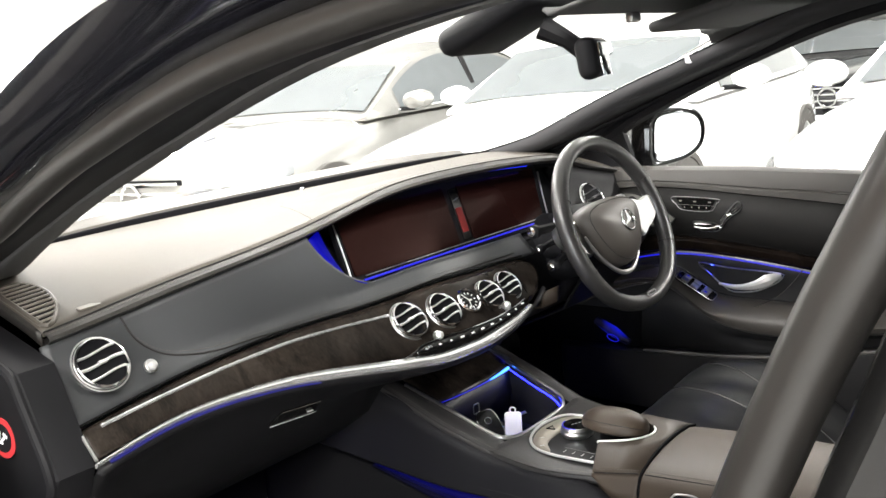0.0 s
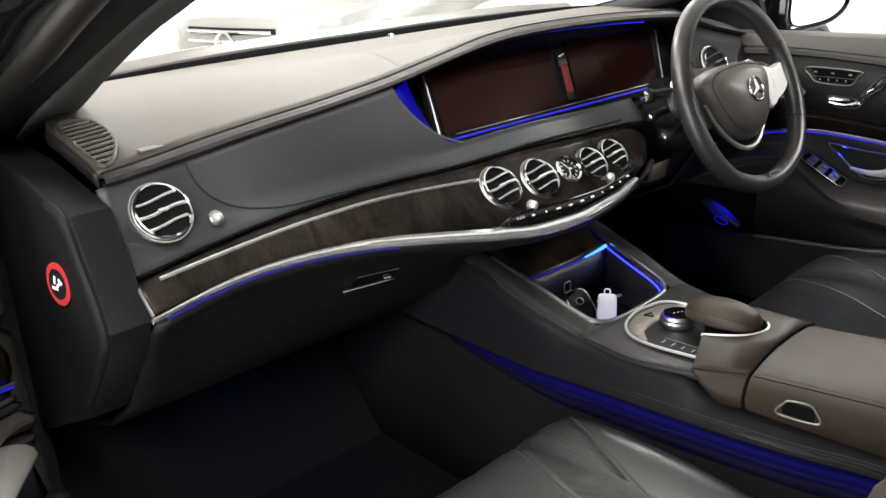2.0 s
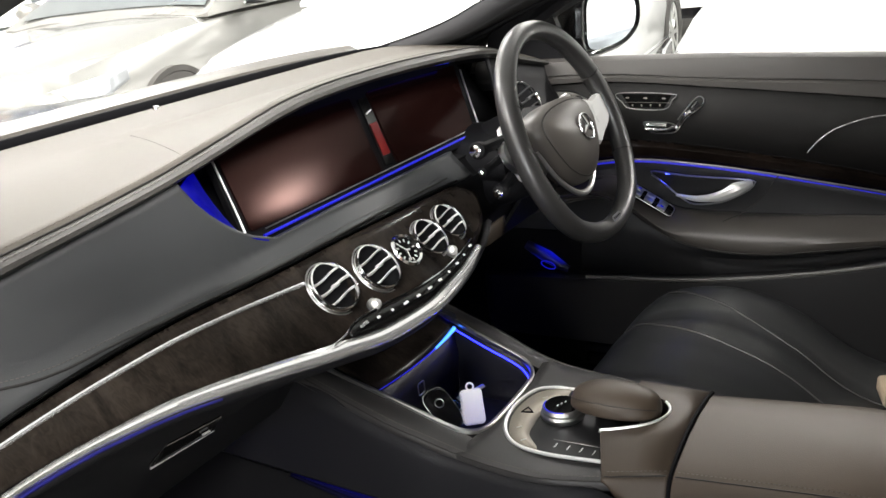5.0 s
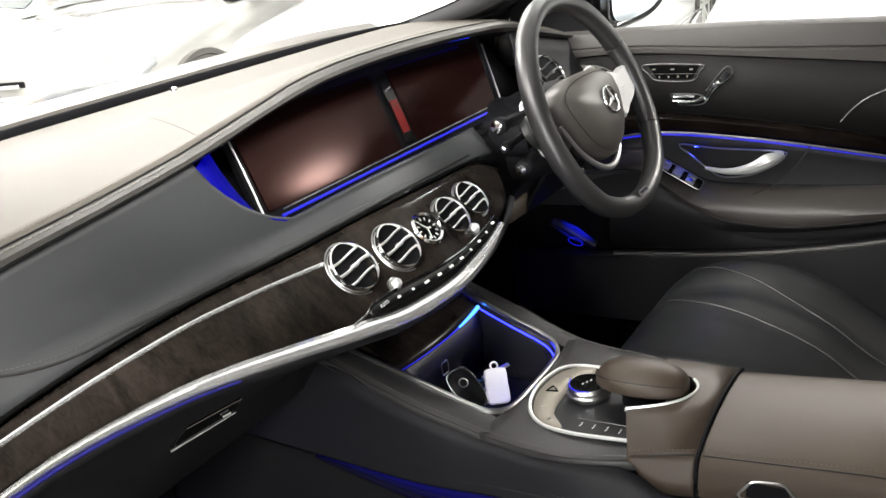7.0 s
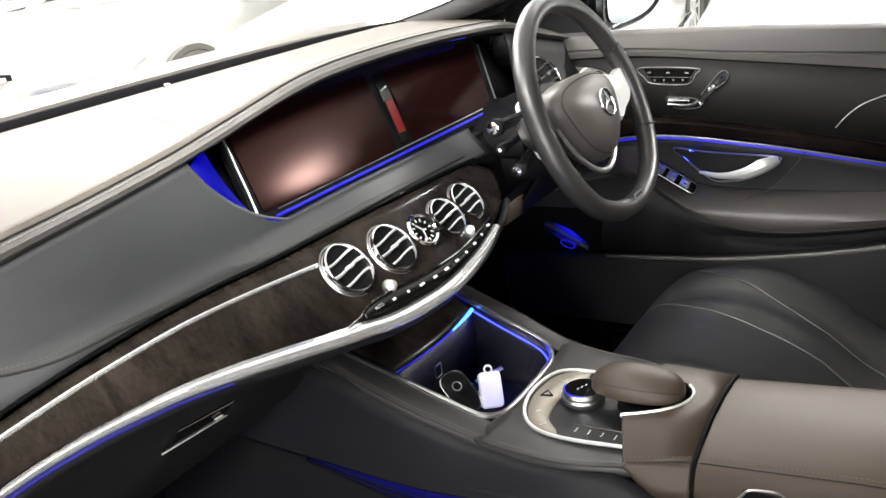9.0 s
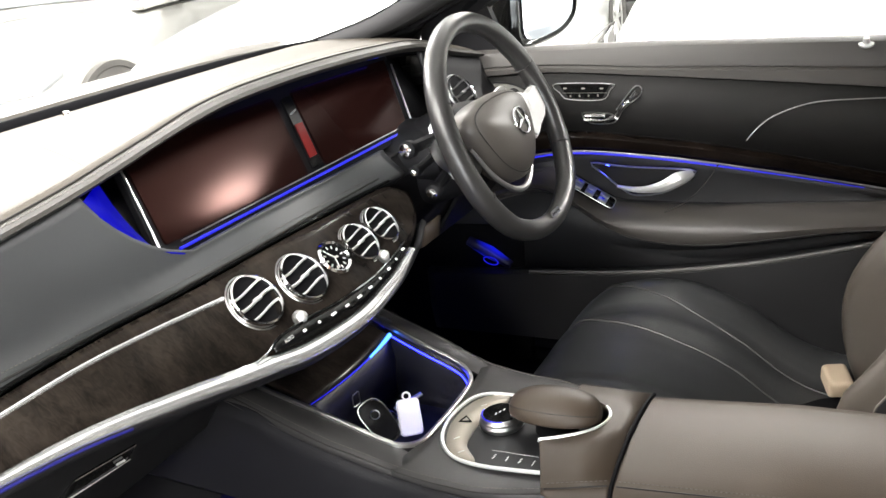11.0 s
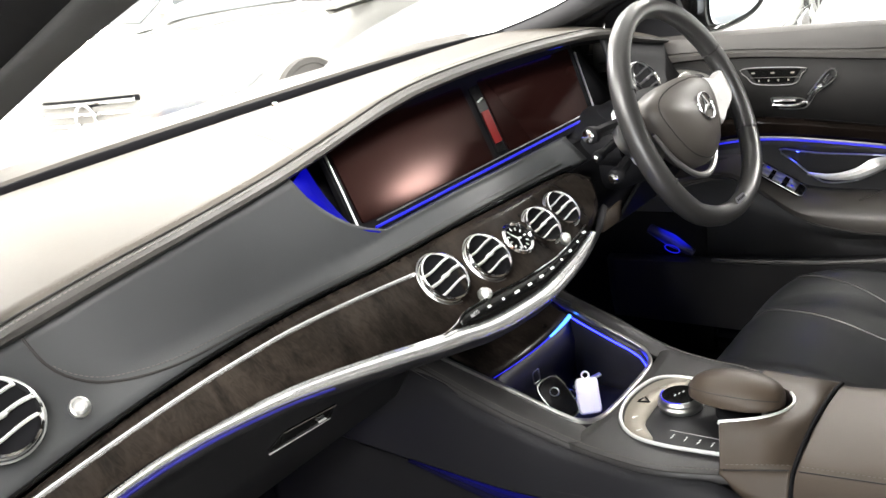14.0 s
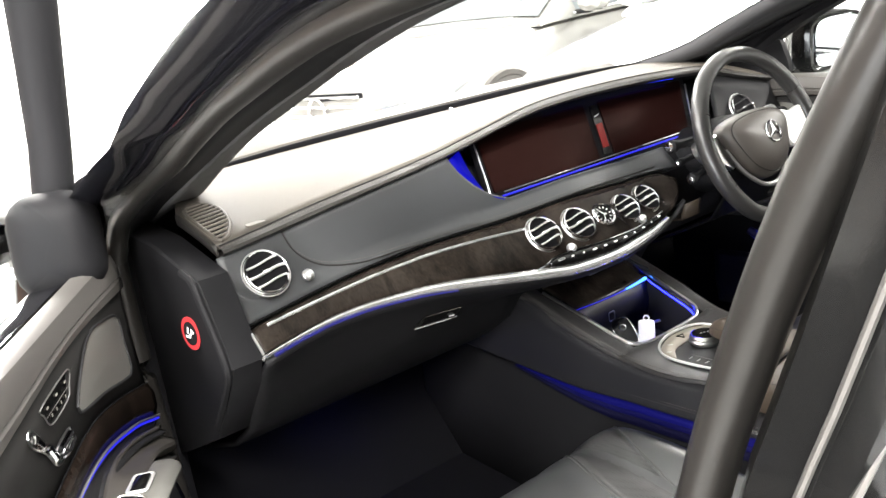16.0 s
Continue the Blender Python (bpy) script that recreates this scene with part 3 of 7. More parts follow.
# small airbag plaque on the top, embossed seam, light sensor
m = Matrix.Translation((-0.630, 0.124, pad_z(-0.630, 0.124) - 0.0005)) @ frame_of((0, -0.12, 1), (0, 1, 0)) @ pose(0, 0, 0, 0, 0, 4)
put("airbag_plaque", *moved(slab(rounded(0.034, 0.013, 0.004), 0.0022, 0.001), m), M_PLAQUE, dash, "small embossed plaque")
put("pad_seam", *tube([(-0.222 + 0.07 * k, 0.128 + 0.18 * k - 0.02 * k * k, pad_z(-0.222 + 0.07 * k, 0.128 + 0.18 * k - 0.02 * k * k) + 0.0002) for k in np.linspace(0, 1, 12)], 0.0003, 5), M_TOP, dash)
put("light_sensor", *moved(lathe([(0.005, -0.003), (0.0055, 0.002), (0.004, 0.005), (0.0008, 0.0055)], 20), Matrix.Translation((-0.003, 0.398, 1.019))), M_CHROME, dash, "small round light sensor")

# knee panel and glove compartment
rows = []
for x in np.linspace(-0.715, 0.24, 40):
    w = wood_low(x)
    p0 = fas(x, w - 0.006, 0.0)
    rows.append([p0 + np.array((0, 0, 0)), p0 + np.array((0, 0.012, -0.012)), np.array((x, 0.045, w - 0.045)), np.array((x, 0.075, 0.72)), np.array((x, 0.12, 0.655)), np.array((x, 0.20, 0.60)), np.array((x, 0.34, 0.55))])
put("glove_box", *grid(rows), M_KNEE, dash, "black glove compartment lid", solid=0.008)


def lid(x, z, off=0.0):
    w = wood_low(x)
    top = fas(x, w - 0.006, 0.0) + np.array((0, 0.012, -0.012))
    y = float(np.interp(-z, (-top[2], 0.045 - w, -0.72, -0.655), (top[1], 0.045, 0.075, 0.12)))
    off += 0.0085
    return np.array((x, y - 0.75 * off, z - 0.66 * off))


low_l = lambda x: 0.737 - 0.108 * (x + 0.413)
rows = []
for x in np.linspace(-0.413, -0.318, 14):
    k = min(1.0, (x + 0.413) / 0.016)
    rows.append([lid(x, low_l(x), -0.002), lid(x, low_l(x), 0.003), lid(x, low_l(x) + 0.010 * k, 0.002), lid(x, low_l(x) + 0.018 * k, 0.001), lid(x, low_l(x) + 0.018 * k, -0.002)])
hnd = put("glove_handle", *grid(rows), M_GLOSS, dash, "black glove box handle", solid=0.002)
put("handle_edge", *tube([lid(x, low_l(x) - 0.0005, 0.0042) for x in np.linspace(-0.415, -0.318, 10)], np.interp(np.linspace(0, 1, 10), (0, 0.15, 1), (0.0012, 0.0009, 0.0005)), 6), M_BRIGHT, hnd, "bright lower edge")
put("handle_edge", *tube([lid(x, low_l(x) + 0.0185, 0.0018) for x in np.linspace(-0.397, -0.318, 10)], 0.0004, 5), M_DTHREAD, hnd)
put("glove_lock", *tube([lid(x, low_l(x) + 0.007, 0.0045) for x in np.linspace(-0.342, -0.331, 5)], 0.0014, 8), M_BRIGHT, hnd, "small chrome lock")

for fx in (-0.42, 0.42):
    fl = put("footwell_lamp", *moved(box(0.05, 0.02, 0.012, 0.003), Matrix.Translation((fx, 0.335, 0.548))), M_PLASTIC, dash, "small blue footwell lamp under the dashboard")
    put("lamp_lens", *moved(box(0.044, 0.015, 0.003, 0.001), Matrix.Translation((fx, 0.334, 0.5405))), M_FOOT, fl)

# end cap that the open door uncovers
prof = [(0.098, 0.932), (0.068, 0.925), (0.050, 0.89), (0.010, 0.80), (0.03, 0.76), (0.12, 0.655), (0.34, 0.55), (0.40, 0.60), (0.41, 0.975), (0.22, 0.960)]
cap = put("end_cap", *moved((lambda s: s)(slab(prof, 0.05, 0.004)), Matrix(((0, 0, -1, -0.715), (1, 0, 0, 0), (0, 1, 0, 0), (0, 0, 0, 1)))), M_PLASTIC, dash, "black plastic end cap of the dashboard")
put("cap_rib", *tube(curve([(-0.768, 0.110, 0.933), (-0.768, 0.074, 0.922), (-0.768, 0.056, 0.89), (-0.768, 0.018, 0.805), (-0.768, 0.035, 0.765), (-0.768, 0.11, 0.68)], 30), 0.006, 8, up=(1, 0, 0)), M_PLASTIC, cap)
m = Matrix.Translation((-0.7675, 0.128, 0.833)) @ frame_of((-1, -0.12, 0.05)) @ Matrix.Scale(1.14, 4)
st = put("airbag_sticker", *moved(slab(rounded(0.046, 0.046, 0.0229, 10), 0.0012), m), M_STICK, dash, "round red warning sticker with grey pictogram")
put("sticker_disc", *moved(slab(rounded(0.033, 0.033, 0.0164, 8), 0.0006), m @ pose(0, 0, 0.0013)), M_PLASTIC, st)
for q in ((0.003, 0.0, 40, 0.012), (-0.005, -0.005, 0, 0.012), (-0.004, 0.004, 75, 0.009), (0.007, 0.004, -30, 0.008)):
    put("sticker_mark", *moved(box(q[3], 0.0035, 0.0005, 0.0001, 1), m @ pose(q[0], q[1], 0.0022, 0, 0, q[2])), M_WHITE, st)

# ---- displays ----
N_S = np.array((0, -1, 0.65)) / math.hypot(1, 0.65)


def scr(x, z, lift=0.0):
    return np.array((x, 0.099 + 0.65 * (z - 0.903), z)) + lift * N_S


unit = empty("display_unit", (0.13, 0.2, 0.9), "wide dark glossy twin display in a black bezel, switched off", "display")


def scr_slab(quad, thick, lift, r=0.15):
    """A plate on the display's plane from four (x, z) corners, its corners rounded."""
    q = np.array(quad, float)
    pts = []
    for i in range(4):
        a, b, c = q[i - 1], q[i], q[(i + 1) % 4]
        ra = min(r, 0.4) * 0.1
        u = b + (a - b) / np.linalg.norm(a - b) * ra
        v = b + (c - b) / np.linalg.norm(c - b) * ra
        for t in np.linspace(0, 1, 5):
            pts.append((1 - t) ** 2 * u + 2 * t * (1 - t) * b + t * t * v)
    rows = [[scr(x, z, lift) for x, z in pts], [scr(x, z, lift + thick) for x, z in pts]]
    return grid(rows, close_u=True, cap=True)


put("bezel", *scr_slab([(-0.185, 0.884), (0.418, 0.882), (0.490, 1.006), (-0.150, 1.014)], 0.010, -0.010, 0.2), M_DARK, unit, "black bezel")
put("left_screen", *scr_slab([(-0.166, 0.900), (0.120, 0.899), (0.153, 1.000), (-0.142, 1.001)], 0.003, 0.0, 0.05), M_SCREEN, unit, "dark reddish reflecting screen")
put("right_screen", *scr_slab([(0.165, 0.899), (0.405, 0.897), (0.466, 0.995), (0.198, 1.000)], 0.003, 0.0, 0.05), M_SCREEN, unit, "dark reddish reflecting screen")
cs = put("center_strip", *scr_slab([(0.134, 0.902), (0.156, 0.902), (0.190, 0.994), (0.167, 0.994)], 0.004, 0.001, 0.02), M_GLOSS, unit)
# Small dark red plate on the glossy strip.
put("strip_plate", *scr_slab([(0.140, 0.914), (0.158, 0.914), (0.174, 0.958), (0.156, 0.958)], 0.001, 0.0055, 0.01), M_REDL, cs, "dark red lens")
put("strip_chrome", *tube([scr(0.163, 0.972, 0.006), scr(0.178, 0.975, 0.006)], 0.0012, 5), M_SATIN, cs)
put("edge_chrome", *tube([scr(x, z, 0.003) for x, z in curve([(-0.183, 0.886), (-0.176, 0.903), (-0.166, 0.94), (-0.155, 0.985)], 14)], 0.0016, 8), M_SATIN, unit, "silver edge strip")
put("edge_chrome", *tube([scr(x, z, 0.003) for x, z in curve([(0.418, 0.889), (0.428, 0.905), (0.452, 0.945), (0.478, 0.985)], 14)], 0.0018, 8), M_SATIN, unit, "silver edge strip")
put("lower_chrome", *tube([scr(x, 0.8965, 0.004) for x in np.linspace(-0.145, 0.405, 20)], 0.0010, 6), M_SATIN, unit)
put("light_strip", *tube([scr(x, 0.8900, 0.006) for x in np.linspace(-0.155, 0.40, 30)], 0.0019, 6), M_BLUE, unit, "blue light below the screens")
put("light_strip", *tube([(x, 0.146, stitch_z(x) - 0.0205) for x in np.linspace(0.06, 0.43, 30)], 0.0038, 6), M_HOODB, unit, "blue light under the hood")
rows = []
for x, z in ((-0.258, 0.984), (-0.245, 0.960), (-0.232, 0.943), (-0.215, 0.926), (-0.195, 0.910), (-0.175, 0.898), (-0.155, 0.889)):
    p, q = on_fascia(x, z - 0.001), scr(-0.194 + 0.28 * (z - 0.886), z + 0.006, 0.002)
    rows.append([p + np.array((0.001, 0.0, 0)), p * 0.45 + q * 0.55])
put("side_glow", *grid(rows), M_SIDE, unit, "blue lit flank beside the screens", solid=0.002)
# dark well that holds the displays
rows = []
for x in np.linspace(-0.20, 0.56, 40):
    rows.append([(x, 0.112, stitch_z(x) - 0.016), (x, 0.16, stitch_z(x) - 0.020), (x, 0.19, 0.985), (x, 0.11, 0.872), (x, 0.07, 0.872)])
put("display_well", *grid(rows), M_PLASTIC, dash, "black recess behind the displays", solid=0.003)

# driver's side of the fascia, behind the wheel
rows = []
for x in np.linspace(0.50, 0.74, 20):
    rows.append([(x, 0.105, roll_low(x)), (x, 0.098, roll_low(x) - 0.03), (x, 0.088, 0.90), (x, 0.06, 0.862), (x, 0.01, 0.81), (x, 0.05, 0.76), (x, 0.12, 0.66), (x, 0.3, 0.58)])
put("driver_fascia", *grid(rows), M_KNEE, dash, "black fascia at the driver's door", solid=0.006)
rows = []
for x in np.linspace(0.225, 0.52, 20):
    rows.append([(x, 0.075, 0.872), (x, 0.05, 0.84), (x, 0.06, 0.76), (x, 0.12, 0.68), (x, 0.3, 0.6)])
put("knee_panel", *grid(rows), M_PLASTIC, dash, "black panel under the steering column", solid=0.006)

# ---- steering wheel ----
wheel = empty("steering_wheel", (0.4166, 0.0, 0.87), "black leather steering wheel with silver spokes and a round badge", "steering wheel")
TW = radians(21.5)
WM = Matrix.Translation((0.4166, -0.0810, 0.8892)) @ frame_of((0, -math.cos(TW), math.sin(TW)))


def rim_radius(a):
    s = math.sin(a)
    return 0.1785 - (0.0105 * ((-s - 0.75) / 0.25) if s < -0.75 else 0)


ang = np.linspace(0, 2 * math.pi, 72, endpoint=False)
rimp = [(rim_radius(a) * math.cos(a), rim_radius(a) * math.sin(a), 0) for a in ang]
rim = put("rim", *moved(tube(rimp, [0.0155 + 0.0022 * abs(math.cos(a)) for a in ang], 14, closed=True), WM), M_RIM, wheel, "black leather rim")
for a in (25, 155, 205, 335):
    c = Vector((0.1755 * math.cos(radians(a)), 0.1755 * math.sin(radians(a)), 0))
    ring = [(c + 0.0172 * (math.cos(q) * c.normalized() + math.sin(q) * Vector((0, 0, 1)))) for q in np.linspace(0, 2 * math.pi, 16, endpoint=False)]
    put("rim_seam", *moved(tube(ring, 0.0011, 5, closed=True, up=(0.3, 0.2, 1)), WM), M_SEAMD, rim)
padl = curve([(-0.102, 0.044), (-0.05, 0.064), (0.05, 0.064), (0.102, 0.044), (0.092, -0.004), (0.056, -0.056), (0.0, -0.078), (-0.056, -0.056), (-0.092, -0.004)], 60, closed=True)
rows = []
for k, h in ((1.0, -0.034), (1.0, -0.014), (0.97, -0.004), (0.90, 0.003), (0.88, 0.0025), (0.85, 0.008), (0.6, 0.0205), (0.3, 0.0275), (0.02, 0.0295)):
    rows.append([(x * k, (y + 0.005) * k - 0.012, h) for x, y in padl])
pad = put("airbag_pad", *moved(grid(rows, close_u=True, cap=True), WM), M_PAD, wheel, "grey-brown leather airbag cover")
put("pad_seam", *moved(tube([(x * 0.885, (y + 0.005) * 0.885 - 0.012, 0.0035) for x, y in padl], 0.0009, 5, closed=True), WM), M_SEAMD, pad)
low = curve([(-0.104, 0.004), (-0.078, -0.046), (-0.040, -0.082), (0.0, -0.094), (0.040, -0.082), (0.078, -0.046), (0.104, 0.004)], 40)
put("lower_spoke", *moved(tube([(x, y - 0.006, -0.016) for x, y in low], np.interp(np.linspace(0, 1, 40), (0, 0.5, 1), (0.003, 0.0055, 0.003)), 8), WM), M_ARC, wheel, "silver lower spoke")
for s in (-1, 1):
    out = curve([(s * 0.080, 0.036), (s * 0.120, 0.031), (s * 0.166, 0.036), (s * 0.174, 0.008), (s * 0.154, -0.016), (s * 0.118, -0.030), (s * 0.080, -0.040)], 36, closed=True)
    deep = -0.010 if s > 0 else -0.038
    sp = put("spoke", *moved(slab(out, 0.014, 0.004), WM @ pose(0, 0, deep)), M_BRIGHT if s > 0 else M_SATIN, wheel, "silver spoke with control keys")
    for u, v, w, h in ((0.121, 0.016, 0.030, 0.016), (0.121, -0.002, 0.030, 0.014)):
        put("spoke_key", *moved(slab(rounded(w, h, 0.005), 0.0024, 0.0008), WM @ pose(s * u, v, deep + 0.0125, 0, 0, s * 6)), M_BRIGHT if s > 0 else M_SATIN, sp)
    put("shift_paddle", *moved(slab(curve([(s * 0.095, 0.05), (s * 0.140, 0.055), (s * 0.146, 0.0), (s * 0.135, -0.035), (s * 0.11, -0.01)], 20, closed=True), 0.005, 0.001), WM @ pose(0, 0, -0.045)), M_BRIGHT, wheel, "silver gearshift paddle")
badge = put("badge_ring", *moved(tube([(0.0215 * math.cos(a), 0.0215 * math.sin(a), 0.0300) for a in np.linspace(0, 2 * math.pi, 36, endpoint=False)], 0.0022, 8, closed=True), WM), M_CHROME, wheel, "round chrome badge")
for a in (90, 210, 330):
    d = Vector((math.cos(radians(a)), math.sin(radians(a)), 0))
    put("badge_arm", *moved(tube([(0, 0, 0.0315), tuple(d * 0.02 + Vector((0, 0, 0.0300)))], (0.0045, 0.0008), 6), WM), M_CHROME, badge)
put("rim_plate", *moved(slab(rounded(0.036, 0.010, 0.004), 0.001), WM @ pose(0, -0.156, 0.0155)), M_SATIN, rim, "small plate with unreadable lettering")
for k in range(5):
    put("plate_bar", *moved(box(0.004, 0.0035, 0.0006, 0.0001, 1), WM @ pose(-0.012 + 0.006 * k, -0.156, 0.0168)), M_PLASTIC, rim)

column = empty("steering_column", (0.41, 0.1, 0.8), "black steering column with chrome-tipped stalks", "steering column")
put("shroud", *moved(lathe([(0.072, -0.17), (0.075, -0.10), (0.066, -0.05), (0.058, -0.03)], 28), WM), M_PLASTIC, column, "black column shroud")
put("hub", *moved(lathe([(0.045, -0.035), (0.05, -0.02), (0.05, -0.010)], 24), WM), M_PLASTIC, column)


def stalk(a, b, r, tip):
    st = put("stalk", *tube(curve([a, (Vector(a) + Vector(b)) / 2 + Vector((0, 0, 0.004)), b], 10), (np.linspace(0.009, r * 0.75, 10)), 8), M_PLASTIC, column, "black control stalk with a chrome tip")
    d = Vector(b) - Vector(a)
    mm = Matrix.Translation(b) @ frame_of(d, (0, 1, 0.2))
    put("stalk_tip", *moved(lathe([(r, -0.004), (r * 1.05, 0.008), (r * 0.8, 0.011), (0.001, 0.012)], 18), mm), M_PLASTIC, st)
    put("tip_cap", *moved(lathe([(r * tip, 0.010), (r * tip, 0.014), (r * 0.4, 0.0155), (0.001, 0.016)], 16), mm), M_CHROME, st)


stalk((0.37, -0.030, 0.895), (0.196, -0.030, 0.914), 0.0125, 0.72)
stalk((0.37, -0.025, 0.855), (0.254, -0.030, 0.836), 0.0115, 0.7)
stalk((0.37, -0.020, 0.880), (0.236, -0.015, 0.872), 0.008, 0.6)
stalk((0.45, -0.025, 0.89), (0.57, -0.030, 0.905), 0.0125, 0.5)
rows = [[(0.41 + 0.085 * math.cos(a), y, 0.855 + 0.05 * math.sin(a)) for a in np.linspace(0, 2 * math.pi, 24, endpoint=False)] for y in (0.0, 0.04, 0.12)]
put("column_base", *grid(rows, close_u=True, cap=True), M_PLASTIC, column)
rows = [[(x, -0.005, 0.78), (x, 0.0, 0.75), (x, 0.06, 0.74)] for x in np.linspace(0.24, 0.30, 6)]
put("column_bracket", *grid(rows), M_BROWN, column, solid=0.004)

# ---- centre console ----
console = empty("center_console", (0, -0.25, 0.28), "dark leather centre console with chrome trim and blue ambient lights", "console")
CX = 0.010
con_z = knots((-0.80, 0.606), (-0.36, 0.606), (-0.25, 0.607), (-0.20, 0.609), (-0.16, 0.614), (-0.13, 0.621), (-0.08, 0.638), (0.0, 0.667), (0.05, 0.686), (0.10, 0.703), (0.15, 0.72))
edge_w = knots((-0.45, 0.092), (-0.386, 0.094), (-0.34, 0.104), (-0.31, 0.114), (-0.25, 0.131), (-0.20, 0.134), (-0.15, 0.136), (-0.10, 0.141), (-0.05, 0.148), (0.04, 0.151), (0.12, 0.152))
frame_w = knots((-0.13, 0.100), (-0.10, 0.104), (-0.05, 0.107), (0.0, 0.112), (0.04, 0.117), (0.10, 0.122))
ridge_z = knots((-0.82, 0.575), (-0.585, 0.570), (-0.474, 0.558), (-0.31, 0.548), (-0.108, 0.544), (0.088, 0.554), (0.42, 0.575))
top_w = knots((-0.82, 0.104), (-0.40, 0.104), (-0.36, 0.110), (-0.33, 0.118), (-0.30, 0.122), (-0.25, 0.136), (-0.15, 0.141), (-0.05, 0.152), (0.09, 0.156), (0.42, 0.160))
top_z = knots((-0.82, 0.580), (-0.60, 0.574), (-0.40, 0.572), (-0.36, 0.573), (-0.335, 0.586), (-0.31, 0.597), (-0.28, 0.599), (-0.20, 0.601), (-0.13, 0.613), (-0.08, 0.630), (0.0, 0.659), (0.09, 0.690), (0.42, 0.72))


def ridge_w(y):
    return max(0.154, top_w(y) + 0.014)


# Narrows the glowing strips towards the front.
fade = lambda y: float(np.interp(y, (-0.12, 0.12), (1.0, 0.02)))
for s in (-1, 1):
    rows = []
    for y in np.linspace(0.10, -0.152, 36):
        a, b = frame_w(max(y, -0.13)), edge_w(y)
        z = con_z(y) - 0.004 * min(1, max(0, (-0.133 - y) / 0.018))
        rows.append([(CX + s * a, y, z - 0.004), (CX + s * a, y, z + 0.001), (CX + s * (a + (b - a) * 0.3), y, z + 0.0035), (CX + s * (a + (b - a) * 0.75), y, z + 0.003), (CX + s * b, y, z - 0.002), (CX + s * (b + 0.005), y, z - 0.009)])
    put("console_rail", *grid(rows), M_DECK, console, "black leather rail", solid=0.006)
    rows, skirt = [], []
    for y in np.linspace(0.42, -0.80, 90):
        tw, tz, rw, rz = top_w(y), top_z(y), ridge_w(y), ridge_z(y)
        sect = [(tw, tz), (tw + (rw - tw) * 0.35, tz - (tz - rz) * 0.22), (tw + (rw - tw) * 0.72, tz - (tz - rz) * 0.58), (rw - 0.001, rz + 0.006), (rw, rz + 0.001), (rw - 0.002, rz - 0.003), (rw - 0.018, rz - 0.005), (rw - 0.020, rz - 0.011)]
        rows.append([(CX + s * w, y, z) for w, z in sect])
        skirt.append([(CX + s * w, y, z) for w, z in ((rw - 0.018, rz - 0.008), (rw - 0.019, rz - 0.018), (rw - 0.014, rz - 0.040), (rw + 0.004, rz - 0.095), (rw + 0.020, 0.29))])
    side = put("console_flank", *grid(rows), M_FLANKL, console, "black leather console flank", solid=0.004, facing=Vector((s * 2, -0.3, 0.6)))
    put("console_skirt", *grid(skirt), M_SKIRT, side, "dark carpeted skirt of the console", solid=0.004, facing=Vector((s * 2, -0.3, 0.6)))
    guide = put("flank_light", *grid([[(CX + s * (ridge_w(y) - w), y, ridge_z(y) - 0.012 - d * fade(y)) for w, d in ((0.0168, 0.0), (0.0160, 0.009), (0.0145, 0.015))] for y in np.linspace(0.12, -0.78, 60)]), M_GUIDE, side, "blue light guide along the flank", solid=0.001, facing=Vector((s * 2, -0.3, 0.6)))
    # Emitting steps stand in for the light spilling down the skirt.
    put("glow_step", *grid([[(CX + s * (ridge_w(y) - w), y, ridge_z(y) - 0.012 - d * fade(y)) for w, d in ((0.0145, 0.0150), (0.0118, 0.024))] for y in np.linspace(0.12, -0.78, 60)]), M_GLOW, guide, solid=0.001, facing=Vector((s * 2, -0.3, 0.6)))
    put("glow_step", *grid([[(CX + s * (ridge_w(y) - w), y, ridge_z(y) - 0.012 - d * fade(y)) for w, d in ((0.0118, 0.0240), (0.0072, 0.038))] for y in np.linspace(0.12, -0.78, 60)]), M_GLOW2, guide, solid=0.001, facing=Vector((s * 2, -0.3, 0.6)))
    put("flank_seam", *tube([(CX + s * (ridge_w(y) - 0.0055 + 0.003), y, ridge_z(y) + 0.0120) for y in np.linspace(0.20, -0.78, 60)], 0.0009, 5), M_SEAMD, side)
    stitches("flank_stitching", [(CX + s * (ridge_w(y) - 0.0035), y, ridge_z(y) + 0.0165) for y in np.linspace(0.10, -0.78, 50)], side, M_DTHREAD, (s, 0, 0.5), step=0.006, length=0.0035, r=0.0004)
    put("rail_seam", *tube([(CX + s * (edge_w(y) + 0.001), y, con_z(y) - 0.0022) for y in np.linspace(0.09, -0.315, 46)], 0.0011, 5), M_SEAMD, console)
    stitches("rail_stitching", [(CX + s * (edge_w(y) - 0.005), y, con_z(y) + 0.0012) for y in np.linspace(0.09, -0.315, 46)], console, M_DTHREAD, (0, 0, 1), step=0.005, length=0.003, r=0.0004)
# deck behind the tray
rows = []
for u in np.linspace(-1, 1, 25):
    r = []
    for k in np.linspace(0, 1, 14):
        y0 = -0.147 + 0.014 * abs(u) ** 3
        y = y0 + (-0.330 - y0) * k
        r.append((CX + u * edge_w(y), y, con_z(y) + 0.0032 - 0.0055 * abs(u) ** 8))
    rows.append(r)
rows = [[(p[0] - 0.005, p[1], p[2] - 0.009) for p in rows[0]]] + rows + [[(p[0] + 0.005, p[1], p[2] - 0.009) for p in rows[-1]]]
put("console_deck", *grid(rows), M_DECK, console, "black leather deck", solid=0.006)
